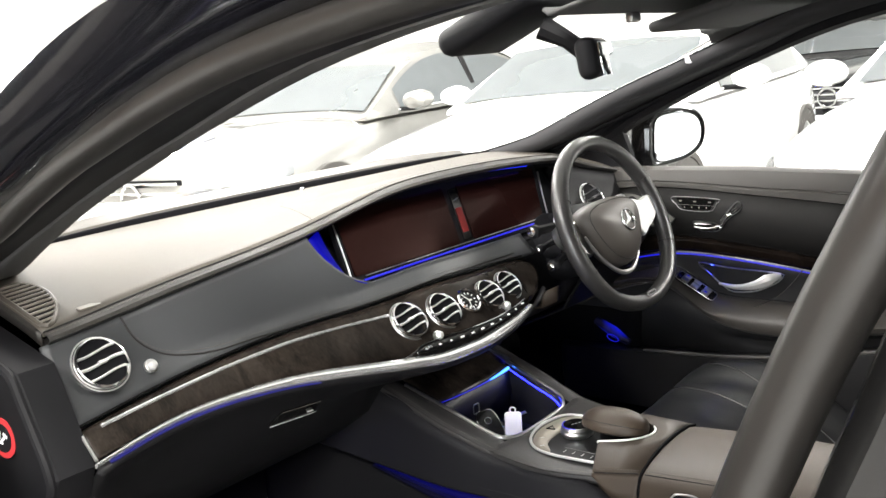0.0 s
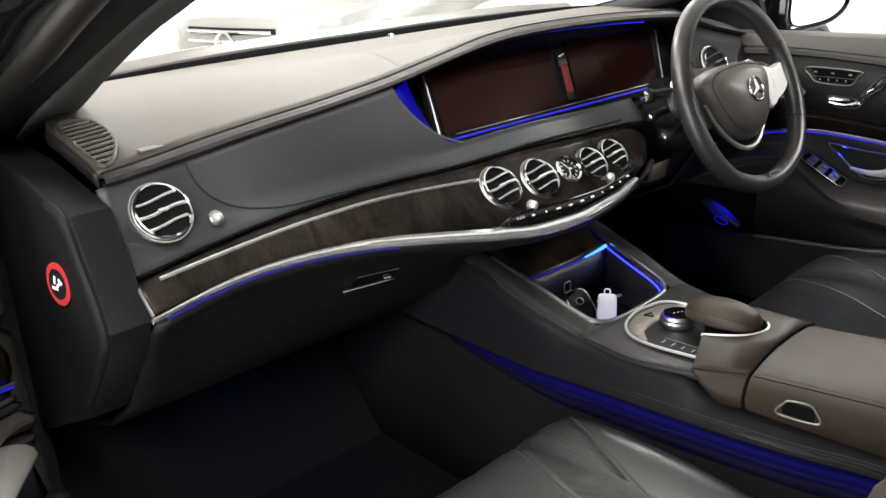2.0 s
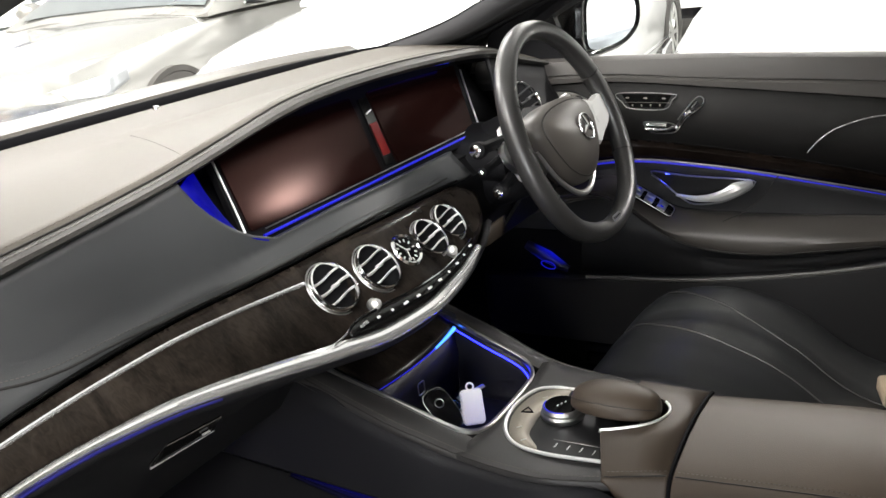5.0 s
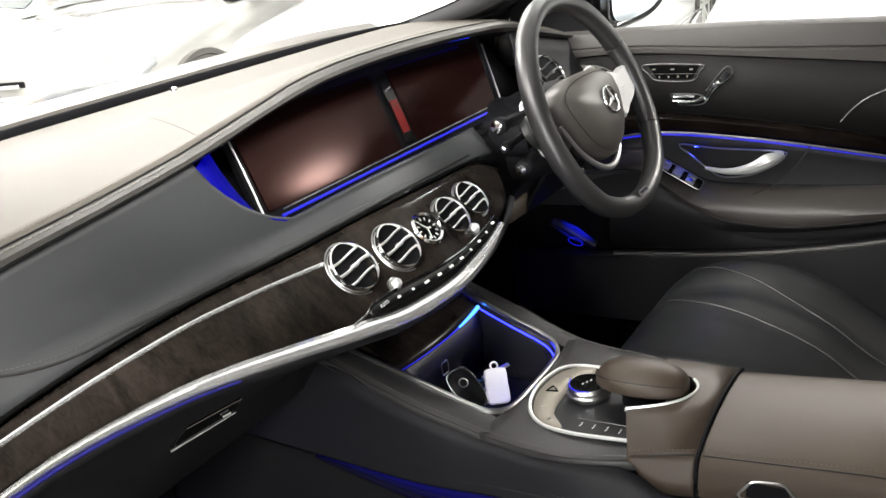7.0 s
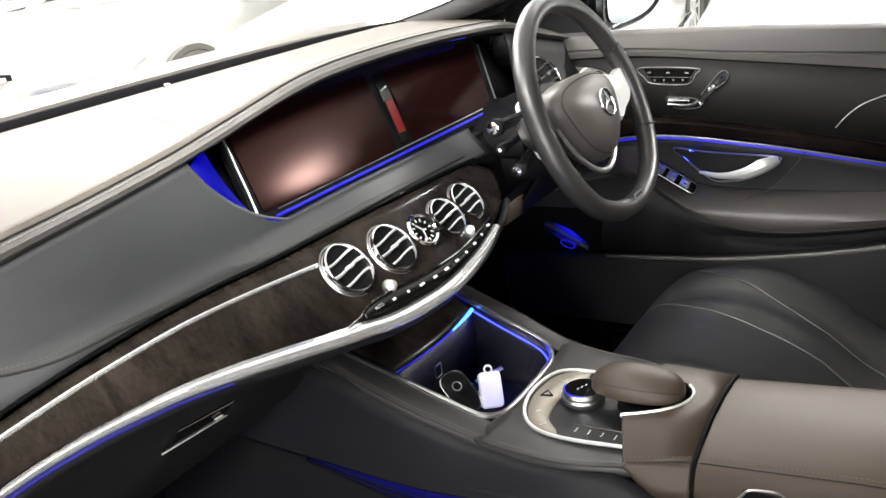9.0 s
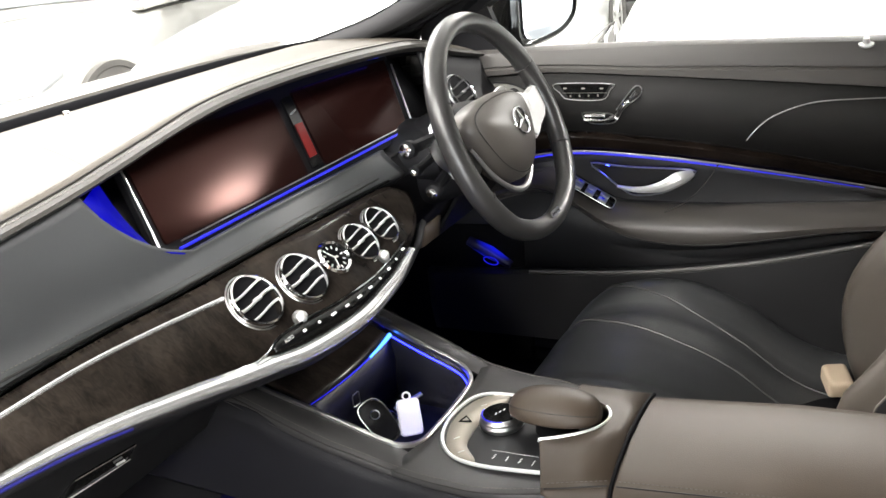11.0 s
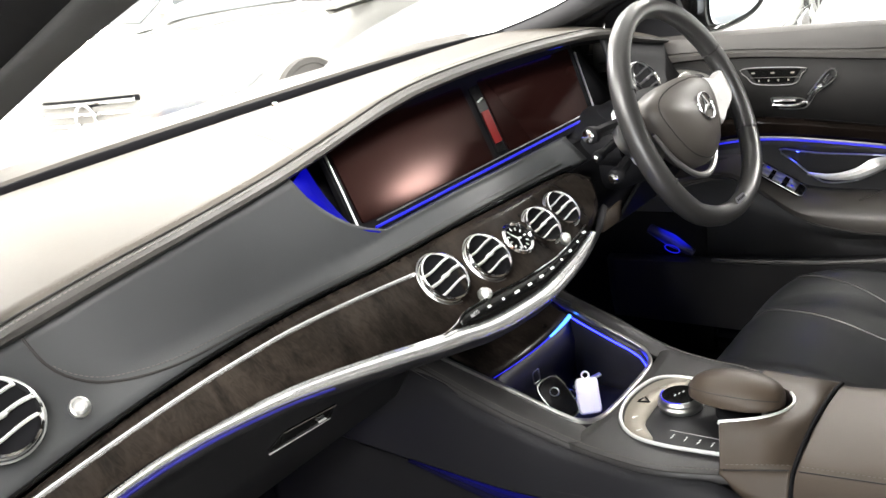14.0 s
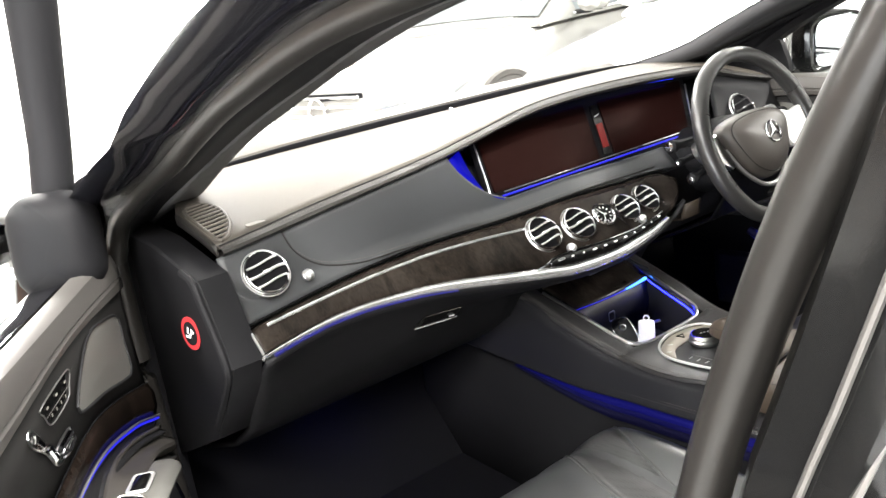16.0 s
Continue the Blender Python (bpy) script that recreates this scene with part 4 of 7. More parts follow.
# tray: chrome frame, walls, floor
near = curve([(-0.103, -0.105), (-0.099, -0.126), (-0.080, -0.143), (-0.045, -0.1475), (0.045, -0.1455), (0.080, -0.139), (0.098, -0.122), (0.103, -0.105)], 34)
fr = [(CX - frame_w(y), y) for y in np.linspace(0.06, -0.10, 16)] + [(CX + x, y) for x, y in near[1:-1]] + [(CX + frame_w(y), y) for y in np.linspace(-0.10, 0.09, 18)]
fr = [(x, y, con_z(y) + 0.0035) for x, y in fr]
tray = put("tray_frame", *sweep(fr, [(-0.0034, -0.003), (0.0034, -0.003), (0.0031, 0.0012), (0.0018, 0.0022), (-0.0018, 0.0022), (-0.0031, 0.0012)], (0, 0, 1)), M_SATIN, console, "chrome frame of the open stowage tray")


def inward(k, drop_by, y_most=0.0):
    """The frame's line drawn in towards the tray's middle and let down."""
    return [(CX + (x - CX) * k, -0.03 + (min(y, y_most) + 0.03) * k, z - drop_by) for x, y, z in fr]


bl = inward(0.955, 0.012, 0.09)
put("tray_light", *tube(bl[17:-4], 0.0010, 6), M_TRAY, tray, "blue light inside the tray")
put("tray_light", *tube(bl[3:15], 0.0007, 6), M_TRAY, tray, "blue light inside the tray")
low = [(x, y, 0.567) for x, y, z in inward(0.90, 0.0)]
rows = [inward(0.985, 0.002, 0.09), inward(0.955, 0.022), low, [(CX + (x - CX) * 0.95, y * 0.97, 0.561) for x, y, z in low]]
put("tray_wall", *grid(rows), M_TRAYP, tray, solid=0.002, facing=Vector((0, -0.05, 2)))
put("tray_floor", *grid([[(CX + x, y, 0.561) for y in np.linspace(0.02, -0.14, 6)] for x in np.linspace(-0.098, 0.098, 8)]), M_TRAYP, tray, solid=0.003, facing=Vector((0, 0, 2)))
rows = [[(CX + x, -0.011 + 0.010 * (x / 0.1) ** 2, con_z(-0.008) - 0.005), (CX + x, -0.006, 0.62), (CX + x, 0.0, 0.562)] for x in np.linspace(-0.105, 0.105, 12)]
front_wall = put("tray_front", *grid(rows), M_TRAYP, tray, solid=0.003)
sm = put("socket_rim", *tube([(CX - 0.012 + x, -0.0105, 0.622 + z) for x, z in rounded(0.016, 0.018, 0.003)], 0.0009, 5, closed=True, up=(0, 1, 0)), M_SATIN, front_wall, "small square socket outline")
rows = [[(CX + x, 0.10 - (0.10 + 0.013 - 0.009 * (x / 0.1) ** 2) * k, con_z(0.10 - 0.113 * k) + 0.001 + 0.004 * math.sin(math.pi * k)) for k in np.linspace(0, 1, 10)] for x in np.linspace(-0.108, 0.108, 18)]
cover = put("roller_cover", *grid(rows), M_WOOD, console, "burr walnut tray cover, slid open", solid=0.004)
for x0, x1, r0, r1, mm in ((-0.100, 0.030, 0.0006, 0.0013, M_BLUE), (0.030, 0.100, 0.0014, 0.0032, M_BLUE2)):
    put("cover_light", *tube([(CX + x, -0.0145 + 0.009 * (x / 0.1) ** 2, con_z(-0.012) + 0.001) for x in np.linspace(x0, x1, 12)], np.linspace(r0, r1, 12), 6), mm, cover, "blue light along the cover's edge")
put("cover_slot", *moved(box(0.05, 0.0018, 0.0018, 0.0005, 1), Matrix.Translation((0.035, 0.050, con_z(0.050) + 0.0060))), M_SATIN, cover, "short silver grip line")
# controller plate, rotary dial, key rows
plate_out = curve([(-0.079, -0.310), (-0.086, -0.236), (-0.078, -0.192), (-0.053, -0.166), (-0.007, -0.1545), (0.046, -0.161), (0.069, -0.181), (0.075, -0.214), (0.076, -0.300)], 56)
pz = 0.611
plate = put("control_plate", *moved(slab([tuple(p) for p in plate_out], 0.004, 0.001), Matrix.Translation((0, 0, pz - 0.002))), M_KEYB, console, "glossy black control plate with a silver surround")
put("plate_surround", *tube([(x, y, max(pz + 0.003, con_z(y) + 0.0045)) for x, y in plate_out], 0.0024, 8), M_BRIGHT, plate, "silver surround")
outer = curve([(-0.0835, -0.224), (-0.0755, -0.194), (-0.052, -0.1685), (-0.007, -0.1575), (0.045, -0.1635), (0.066, -0.182), (0.071, -0.205)], 34)
inner = curve([(-0.076, -0.220), (-0.052, -0.199), (-0.024, -0.194), (0.004, -0.193), (0.030, -0.197), (0.054, -0.207)], 34)
arc_h = lambda y: max(pz + 0.0040, con_z(y) + 0.0030)
rows = [[(x, y, arc_h(y)) for x, y in outer], [(x, y, pz + 0.0042) for x, y in inner]]
arc = put("silver_keys", *grid(rows), M_CHAMP, plate, "curved silver key row with warning key", solid=0.003, facing=Vector((0, 0, 3)))
tri = [(0.0, 0.0075), (-0.0075, -0.0052), (0.0075, -0.0052)]
tm = Matrix.Translation((-0.002, -0.174, pz + 0.0062)) @ pose(0, 0, 0, 0, 0, -72)
put("warning_mark", *moved(tube([(x, y, 0) for x, y in tri], 0.0013, 4, closed=True), tm), M_DARK, arc, "triangle outline on the hazard key")
for k in (5, 11, 21, 26):
    x, y = (outer[k] + inner[k]) / 2
    put("key_mark", *moved(box(0.008, 0.0018, 0.0005, 0.0001, 1), Matrix.Translation((x, y, arc_h(y) * 0.5 + (pz + 0.0042) * 0.5 + 0.0006)) @ pose(0, 0, 0, 0, 0, -40)), M_SATIN, arc)
put("row_line", *tube([(-0.0515, -0.232, pz + 0.0024), (-0.0500, -0.306, pz + 0.0024)], 0.0004, 4), M_ARC, plate)
for k in range(4):
    y = -0.240 - 0.0165 * k
    for dx, w in ((-0.0026, 0.0052), (0.0026, 0.0036)):
        put("plate_mark", *moved(box(0.0012, w, 0.0005, 0.0001, 1), Matrix.Translation((-0.063 + dx, y, pz + 0.0026)) @ pose(0, 0, 0, 0, 0, 84 if k % 2 else 70)), M_WHITE, plate)
dm = Matrix.Translation((0.003, -0.222, pz + 0.002))
dial = put("dial", *moved(lathe([(0.024, 0.0), (0.0275, 0.003), (0.0285, 0.008), (0.0265, 0.011), (0.027, 0.014), (0.0245, 0.018), (0.0195, 0.0185)], 40), dm), M_SATIN, console, "silver rotary dial")
put("dial_top", *moved(lathe([(0.0225, 0.010), (0.0225, 0.0190), (0.001, 0.0196)], 32), dm), M_GLOSS, dial)
put("dial_light", *moved(tube([(0.0238 * math.cos(a), 0.0238 * math.sin(a), 0.0185) for a in np.linspace(1.5, 3.6, 16)], 0.0009, 6), dm), M_BLUE, dial)
for k in range(3):
    put("dial_mark", *moved(box(0.004, 0.0014, 0.0004, 0.0001, 1), dm @ pose(-0.006 + 0.006 * k, 0.004 - 0.003 * k, 0.0197)), M_WHITE, dial)
# hand rest
HX, HY, HZ = 0.012, -0.291, 0.641
rows = []
for t in np.linspace(0.02, math.pi - 0.02, 20):
    y = HY + 0.057 * math.cos(t)
    w = 0.038 * math.sin(t) ** 0.75
    h = 0.031 * math.sin(t) ** 0.7
    rows.append([(HX + w * math.cos(a), y, HZ + (h * 0.85 if math.sin(a) > 0 else 0.009) * math.sin(a)) for a in np.linspace(0, 2 * math.pi, 26, endpoint=False)])
palm = put("hand_rest", *grid(rows, close_u=True, cap=True), M_BROWN, console, "brown leather hand rest")
put("rest_stem", *moved(lathe([(0.027, -0.024), (0.026, 0.0), (0.028, 0.010)], 24), Matrix.Translation((HX + 0.002, HY, 0.628))), M_PLASTIC, palm)
put("rest_seam", *tube([(HX + 0.0382 * math.sin(t) ** 0.75 * math.cos(2.6), HY + 0.057 * math.cos(t), HZ + 0.0264 * math.sin(t) ** 0.7 * math.sin(2.6) + 0.0005) for t in np.linspace(0.2, 2.9, 20)], 0.0006, 5), M_SEAMD, palm)
# armrest: front block round the hand rest, then the lid
block_z = knots((-0.105, 0.6085), (-0.098, 0.611), (-0.082, 0.619), (-0.060, 0.627), (-0.041, 0.6315), (0.0, 0.637), (0.06, 0.636), (0.105, 0.626))
notch = np.vstack([np.linspace((-0.101, -0.313), (-0.044, -0.291), 8), curve([(-0.041, -0.290), (-0.032, -0.312), (-0.020, -0.335), (-0.005, -0.351), (0.016, -0.358), (0.036, -0.351), (0.050, -0.334), (0.062, -0.312), (0.080, -0.298), (0.106, -0.292)], 36)])
back = [(float(np.interp(x, (-0.101, 0.106), (-0.085, 0.102))), -0.386) for x, y in notch]
mid = [((x + u) / 2, (y + v) / 2) for (x, y), (u, v) in zip(notch, back)]
rows = [[(x, y + 0.0015, 0.602) for x, y in notch], [(x, y + 0.0008, block_z(x) - 0.002) for x, y in notch]] + [[(x, y, block_z(x)) for x, y in ln] for ln in (notch, mid, back)]
blk = put("armrest_front", *grid(rows), M_BROWN, console, "brown leather front of the armrest", solid=0.004, facing=Vector((0, -0.35, 3)))
cheek_low = knots((-0.388, 0.5715), (-0.36, 0.572), (-0.345, 0.577), (-0.331, 0.587), (-0.322, 0.598), (-0.313, 0.605))
for s in (-1, 1):
    xe = (lambda y: float(np.interp(y, (-0.386, -0.313), (-0.085, -0.101)))) if s < 0 else (lambda y: float(np.interp(y, (-0.386, -0.292), (0.102, 0.106))))
    rows = []
    for y in np.linspace(-0.313, -0.386, 16):
        z0, x0, zl = block_z(xe(y)), xe(y), min(cheek_low(y), block_z(xe(y)) - 0.003)
        rows.append([(x0, y, z0), (x0 + s * 0.003, y, z0 - 0.2 * (z0 - zl)), (x0 + s * (0.003 + 0.012 * (z0 - zl) / 0.047), y, z0 - 0.6 * (z0 - zl)), (x0 + s * (0.003 + 0.013 * (z0 - zl) / 0.047), y, zl)])
    put("armrest_cheek", *grid(rows), M_BROWN, blk, solid=0.003, facing=Vector((s * 2, -0.35, 0.7)))
put("block_seam", *tube([(float(np.interp(y, (-0.386, -0.313), (-0.0855, -0.1015))), y, block_z(float(np.interp(y, (-0.386, -0.313), (-0.085, -0.101)))) - 0.0005) for y in np.linspace(-0.316, -0.384, 10)], 0.0009, 5), M_SEAMD, blk)
stitches("block_stitching", [(float(np.interp(y, (-0.386, -0.313), (-0.080, -0.096))), y, block_z(float(np.interp(y, (-0.386, -0.313), (-0.080, -0.096)))) + 0.0006) for y in np.linspace(-0.316, -0.384, 10)], blk, M_DTHREAD, (0, 0, 1), step=0.005, length=0.003, r=0.0004)
put("notch_chrome", *tube([(x, y + 0.0008, block_z(x) + 0.0004) for x, y in notch[7:29]], 0.0019, 8), M_BRIGHT, blk, "chrome edge round the hand rest")
lid_e = lambda y: float(np.interp(y, (-0.80, -0.56, -0.39), (0.636, 0.632, 0.6175)))
rows = []
for y in np.linspace(-0.3915, -0.785, 26):
    e = lid_e(y)
    rows.append([(-0.096, y, 0.566), (-0.1005, y, 0.585), (-0.0965, y, e - 0.014), (-0.0900, y, e - 0.004), (-0.0840, y, e), (-0.060, y, e + 0.0085), (-0.02, y, e + 0.016), (0.03, y, e + 0.018), (0.075, y, e + 0.015), (0.094, y, e + 0.009), (0.104, y, e - 0.002), (0.110, y, 0.59), (0.108, y, 0.566)])
lid = put("armrest_lid", *grid(rows, cap=True), M_BROWN, console, "brown leather armrest lid, closed")
put("lid_seam", *tube([(-0.0850, y, lid_e(y) - 0.0004) for y in np.linspace(-0.394, -0.782, 20)], 0.001, 5), M_SEAMD, lid)
stitches("lid_stitching", [(-0.079, y, lid_e(y) + 0.0022) for y in np.linspace(-0.394, -0.782, 20)], lid, M_DTHREAD, (0, 0, 1), step=0.005, length=0.003, r=0.0004)
gap = [(-0.0985, -0.3885, 0.573), (-0.0985, -0.3885, 0.590), (-0.092, -0.3885, 0.608), (-0.085, -0.3885, 0.6165)] + [(x, -0.3885, block_z(x) - 0.0005) for x in np.linspace(-0.07, 0.100, 10)]
put("lid_gap", *tube(curve(gap, 30), 0.0026, 6), M_DARK, lid)
la = put("lid_latch", *tube(curve([(-0.1008, -0.437, 0.584), (-0.0996, -0.444, 0.600), (-0.0990, -0.452, 0.6065), (-0.0988, -0.478, 0.6095), (-0.0992, -0.4865, 0.604), (-0.1008, -0.492, 0.588)], 30, closed=True), 0.0015, 6, closed=True, up=(1, 0, 0)), M_SATIN, lid, "chrome-rimmed latch in the lid's flank")
put("latch_pad", *grid([[(-0.1006 + 0.0012 * (z - 0.586) / 0.02, y, z) for z in np.linspace(0.587, 0.6055, 3)] for y in np.linspace(-0.443, -0.487, 5)]), M_DARK, la)
put("console_rear", *moved(box(0.21, 0.10, 0.30, 0.02), Matrix.Translation((0.005, -0.835, 0.43))), M_BLACK, console, "rear end of the console")

# ---- keys in the tray ----
keys = empty("car_key", (-0.02, -0.07, 0.563), "dark car key with chrome ring lying in the tray", "key")
km = Matrix.Translation((-0.007, -0.044, 0.595)) @ frame_of((-0.45, -0.5, 0.75)) @ pose(0, 0, 0, 0, 0, 20) @ Matrix.Scale(0.88, 4)
put("key_body", *moved(slab(curve([(-0.016, 0.032), (0.016, 0.032), (0.021, 0.0), (0.014, -0.034), (-0.014, -0.034), (-0.021, 0.0)], 28, closed=True), 0.010, 0.003), km), M_GLOSS, keys, "glossy black key")
put("key_rim", *moved(tube([(x, y, 0.007) for x, y in curve([(-0.016, 0.032), (0.016, 0.032), (0.021, 0.0), (0.014, -0.034), (-0.014, -0.034), (-0.021, 0.0)], 28, closed=True)], 0.0019, 6, closed=True), km), M_CHROME, keys)
put("key_badge", *moved(tube([(0.007 * math.cos(a), 0.010 + 0.007 * math.sin(a), 0.0105) for a in np.linspace(0, 2 * math.pi, 20, endpoint=False)], 0.0009, 5, closed=True), km), M_SATIN, keys)
put("key_ring", *tube([(0.004 + 0.012 * math.cos(a), -0.052 + 0.014 * math.sin(a), 0.595 + 0.004 * math.cos(a)) for a in np.linspace(0, 2 * math.pi, 24, endpoint=False)], 0.0011, 5, closed=True), M_CHROME, keys)
put("key_blade", *moved(box(0.045, 0.007, 0.0025, 0.0006), Matrix.Translation((0.045, -0.062, 0.600)) @ pose(0, 0, 0, 10, -8, -30)), M_SATIN, keys)
tag = empty("key_tag", (0.0, -0.08, 0.563), "white plastic key tag leaning on the car key", "key tag")
tm = Matrix.Translation((0.014, -0.080, 0.596)) @ frame_of((-0.62, -0.58, 0.52)) @ pose(0, 0, 0, 0, 0, -4)
put("tag_body", *moved(slab(rounded(0.031, 0.049, 0.006), 0.008, 0.002), tm), M_WHITE, tag, "white plastic tag")
put("tag_window", *moved(slab(rounded(0.022, 0.031, 0.002), 0.0006), tm @ pose(0, -0.002, 0.008)), M_WHITE, tag)
put("tag_loop", *moved(tube([(0.005 * math.cos(a), 0.028 + 0.005 * math.sin(a), 0.003) for a in np.linspace(0, 2 * math.pi, 16, endpoint=False)], 0.0014, 6, closed=True), tm), M_WHITE, tag)

# ---- seats ----


def seat(cx, name_label, ridge):
    ob = empty("front_seat", (cx, -0.45, 0.29), name_label, "car seat", "front seats")
    W = 0.258

    def top(u, y, lift=0.0):
        """The cushion's upper skin: bolsters at the sides, a rounded nose."""
        a = abs(u)
        z = ridge(y) + 0.008 * math.exp(-((a - 0.80) / 0.14) ** 2) - 0.042 * max(0, 1 - (a / 0.72) ** 2) * min(1, (-y - 0.08) / 0.25) - 0.010 * max(0, 1 - (a / 0.6) ** 2)
        z -= 0.010 * math.exp(-((a - 0.56) / 0.05) ** 2) + 0.003 * math.exp(-((a - 0.30) / 0.04) ** 2)
        e = max(0, a - 0.80) / 0.20
        z = 0.385 + (z - 0.385) * math.sqrt(max(0, 1 - min(1, e) ** 2.2))
        front = -0.066 - 0.045 * a ** 4
        n = min(1, max(0, (front - y) / 0.115))
        z = 0.385 + (z - 0.385) * math.sqrt(max(0, 1 - (1 - n) ** 2.3))
        return (cx + u * W, y, z + lift)

    us = np.sin(np.linspace(-math.pi / 2, math.pi / 2, 45))
    rows = []
    for k in np.r_[np.linspace(0, 0.25, 14) ** 1.0, np.linspace(0.28, 1, 22)]:
        rows.append([(cx - W * 0.98, -0.14 - 0.48 * k, 0.35)] + [top(u, -0.066 - 0.045 * abs(u) ** 4 - 0.61 * k ** 1.35) for u in us] + [(cx + W * 0.98, -0.14 - 0.48 * k, 0.35)])
    cush = put("seat_cushion", *grid(rows, cap=True), M_SEAT, ob, "black leather cushion with perforated panels", angle=60)
    for s in (-1, 1):
        a_line = [(0.86, -0.150), (0.76, -0.195), (0.65, -0.27), (0.57, -0.36), (0.52, -0.46), (0.50, -0.58)]
        b_line = [(0.52, -0.115), (0.43, -0.165), (0.35, -0.24), (0.30, -0.33), (0.27, -0.45), (0.26, -0.58)]
        for ln in ((a_line, b_line) if s > 0 or cx < 0 else ()):
            put("cushion_piping", *tube([top(s * u, y, 0.0010) for u, y in curve(ln, 30)], 0.0018, 6), M_PIPE, cush)
        if cx > 0:
            continue
        rows = [[top(s * (p[0] * k + q[0] * (1 - k)), p[1] * k + q[1] * (1 - k), 0.0008) for k in np.linspace(0.05, 0.95, 8)] for p, q in zip(curve(a_line, 30), curve(b_line, 30))]
        put("perforated_panel", *grid(rows), M_PERF, cush, "finely perforated leather", angle=60, solid=0.001)
    # backrest leaning back, with deep side bolsters
    y_mid = knots((0.40, -0.60), (0.60, -0.686), (0.73, -0.740), (0.83, -0.780), (1.0, -0.845), (1.10, -0.89))
    y_bol = knots((0.40, -0.595), (0.466, -0.572), (0.543, -0.566), (0.611, -0.586), (0.685, -0.637), (0.755, -0.718), (0.80, -0.762), (0.90, -0.815), (1.0, -0.855), (1.10, -0.90))
    y_inb = knots((0.40, -0.60), (0.50, -0.585), (0.585, -0.591), (0.635, -0.6235), (0.70, -0.669), (0.746, -0.736), (0.781, -0.808), (0.83, -0.865), (0.9, -0.893), (1.0, -0.935), (1.10, -0.975))
    half_w = knots((0.40, 0.215), (0.55, 0.235), (0.70, 0.232), (0.85, 0.210), (1.0, 0.175), (1.10, 0.125))

    def skin(u, z, lift=0.0):
        a = abs(u)
        y = y_mid(z) + ((y_inb if u * cx < 0 else y_bol)(z) - y_mid(z)) * math.exp(-((a - 0.84) / 0.19) ** 2) - 0.004 * math.exp(-((a - 0.52) / 0.04) ** 2)
        y -= 0.075 * (max(0, a - 0.88) / 0.12) ** 2
        return (cx + u * half_w(z), y + lift - (0.0 if cx > 0 else 0.005), z + lift * 0.3)

    u_run = np.sin(np.linspace(-1.5708, 1.5708, 45)) * 0.97 + (0.03 if cx > 0 else -0.03)
    zs = np.r_[np.linspace(0.40, 1.02, 26), 1.05, 1.08, 1.10]
    rest = put("backrest", *grid([[skin(u, z) for u in u_run] for z in zs]), M_BACK, ob, "grey-brown leather backrest with deep side bolsters", angle=60, solid=0.004)
    put("backrest_shell", *grid([[np.array(skin(u_run[-1], z)) + np.array((0.001, -0.001, 0))] + [np.array(skin(u, z)) + np.array((0.001, -0.001, 0)) for u in (0.94, 0.98, 1.0) if u > u_run[-1]] + [(cx + u * half_w(z) * 1.01, y_mid(z) - 0.13 - (0.0 if cx > 0 else 0.005) + 0.03 * abs(u) ** 6, z) for u in np.linspace(1, -1, 11)] + [np.array(skin(-u, z)) + np.array((-0.001, -0.001, 0)) for u in (1.0, 0.98, 0.94) if -u < u_run[0]] + [np.array(skin(u_run[0], z)) + np.array((-0.001, -0.001, 0))] for z in zs]), M_BLACK, ob, "black leather side and back of the backrest", angle=50)
    for s in (-1, 1):
        put("backrest_piping", *tube([skin(u_run[-1] if s > 0 else u_run[0], z, 0.001) for z in zs[1:]], 0.0014, 6), M_THREAD, rest, "light stitched edge")
        put("backrest_piping", *tube([skin(s * 0.52, z, 0.001) for z in zs[1:-2]], 0.0022, 6), M_SEAT, rest)
        put("backrest_piping", *tube([skin(s * u, z, 0.001) for u, z in curve([(0.52, 0.86), (0.7, 0.85), (0.97, 0.82)], 12)], 0.0014, 6), M_SEAMD, rest)
        put("shell_piping", *tube(curve([(cx + s * (half_w(z) * 1.01 + 0.001), y_mid(z) + dy, z) for z, dy in ((0.45, -0.06), (0.60, -0.030), (0.75, -0.055), (0.90, -0.075))], 20), 0.0018, 6), M_BLACK, rest)
    put("head_rest", *moved(box(0.25, 0.09, 0.17, 0.04, 4), Matrix.Translation((cx, -0.93, 1.17)) @ pose(0, 0, 0, -20)), M_SEAT, ob)
    put("seat_valance", *moved(box(0.055, 0.040, 0.032, 0.008, 3), Matrix.Translation((cx + 0.135, -0.566, 0.432)) @ pose(0, 0, 0, 0, -12, 20)), M_CREAM if cx > 0 else M_PLASTIC, ob, "cream trim between cushion and backrest" if cx > 0 else "black trim between cushion and backrest")
    put("seat_base", *moved(box(0.38, 0.46, 0.12, 0.02), Matrix.Translation((cx, -0.40, 0.345))), M_PLASTIC, ob, "black plastic seat base")
    put("seat_base_pedestal", *moved(box(0.36, 0.40, 0.06, 0.008), Matrix.Translation((cx, -0.42, 0.298))), M_PLASTIC, ob)
    return ob


seat(0.405, "black leather driver's seat with a brown-grey backrest", knots((-0.05, 0.485), (-0.16, 0.526), (-0.25, 0.550), (-0.333, 0.546), (-0.415, 0.512), (-0.486, 0.460), (-0.56, 0.432), (-0.70, 0.43)))
seat(-0.40, "black leather passenger seat with perforated cushion", knots((-0.05, 0.48), (-0.16, 0.508), (-0.25, 0.516), (-0.35, 0.512), (-0.45, 0.50), (-0.55, 0.48), (-0.66, 0.46)))

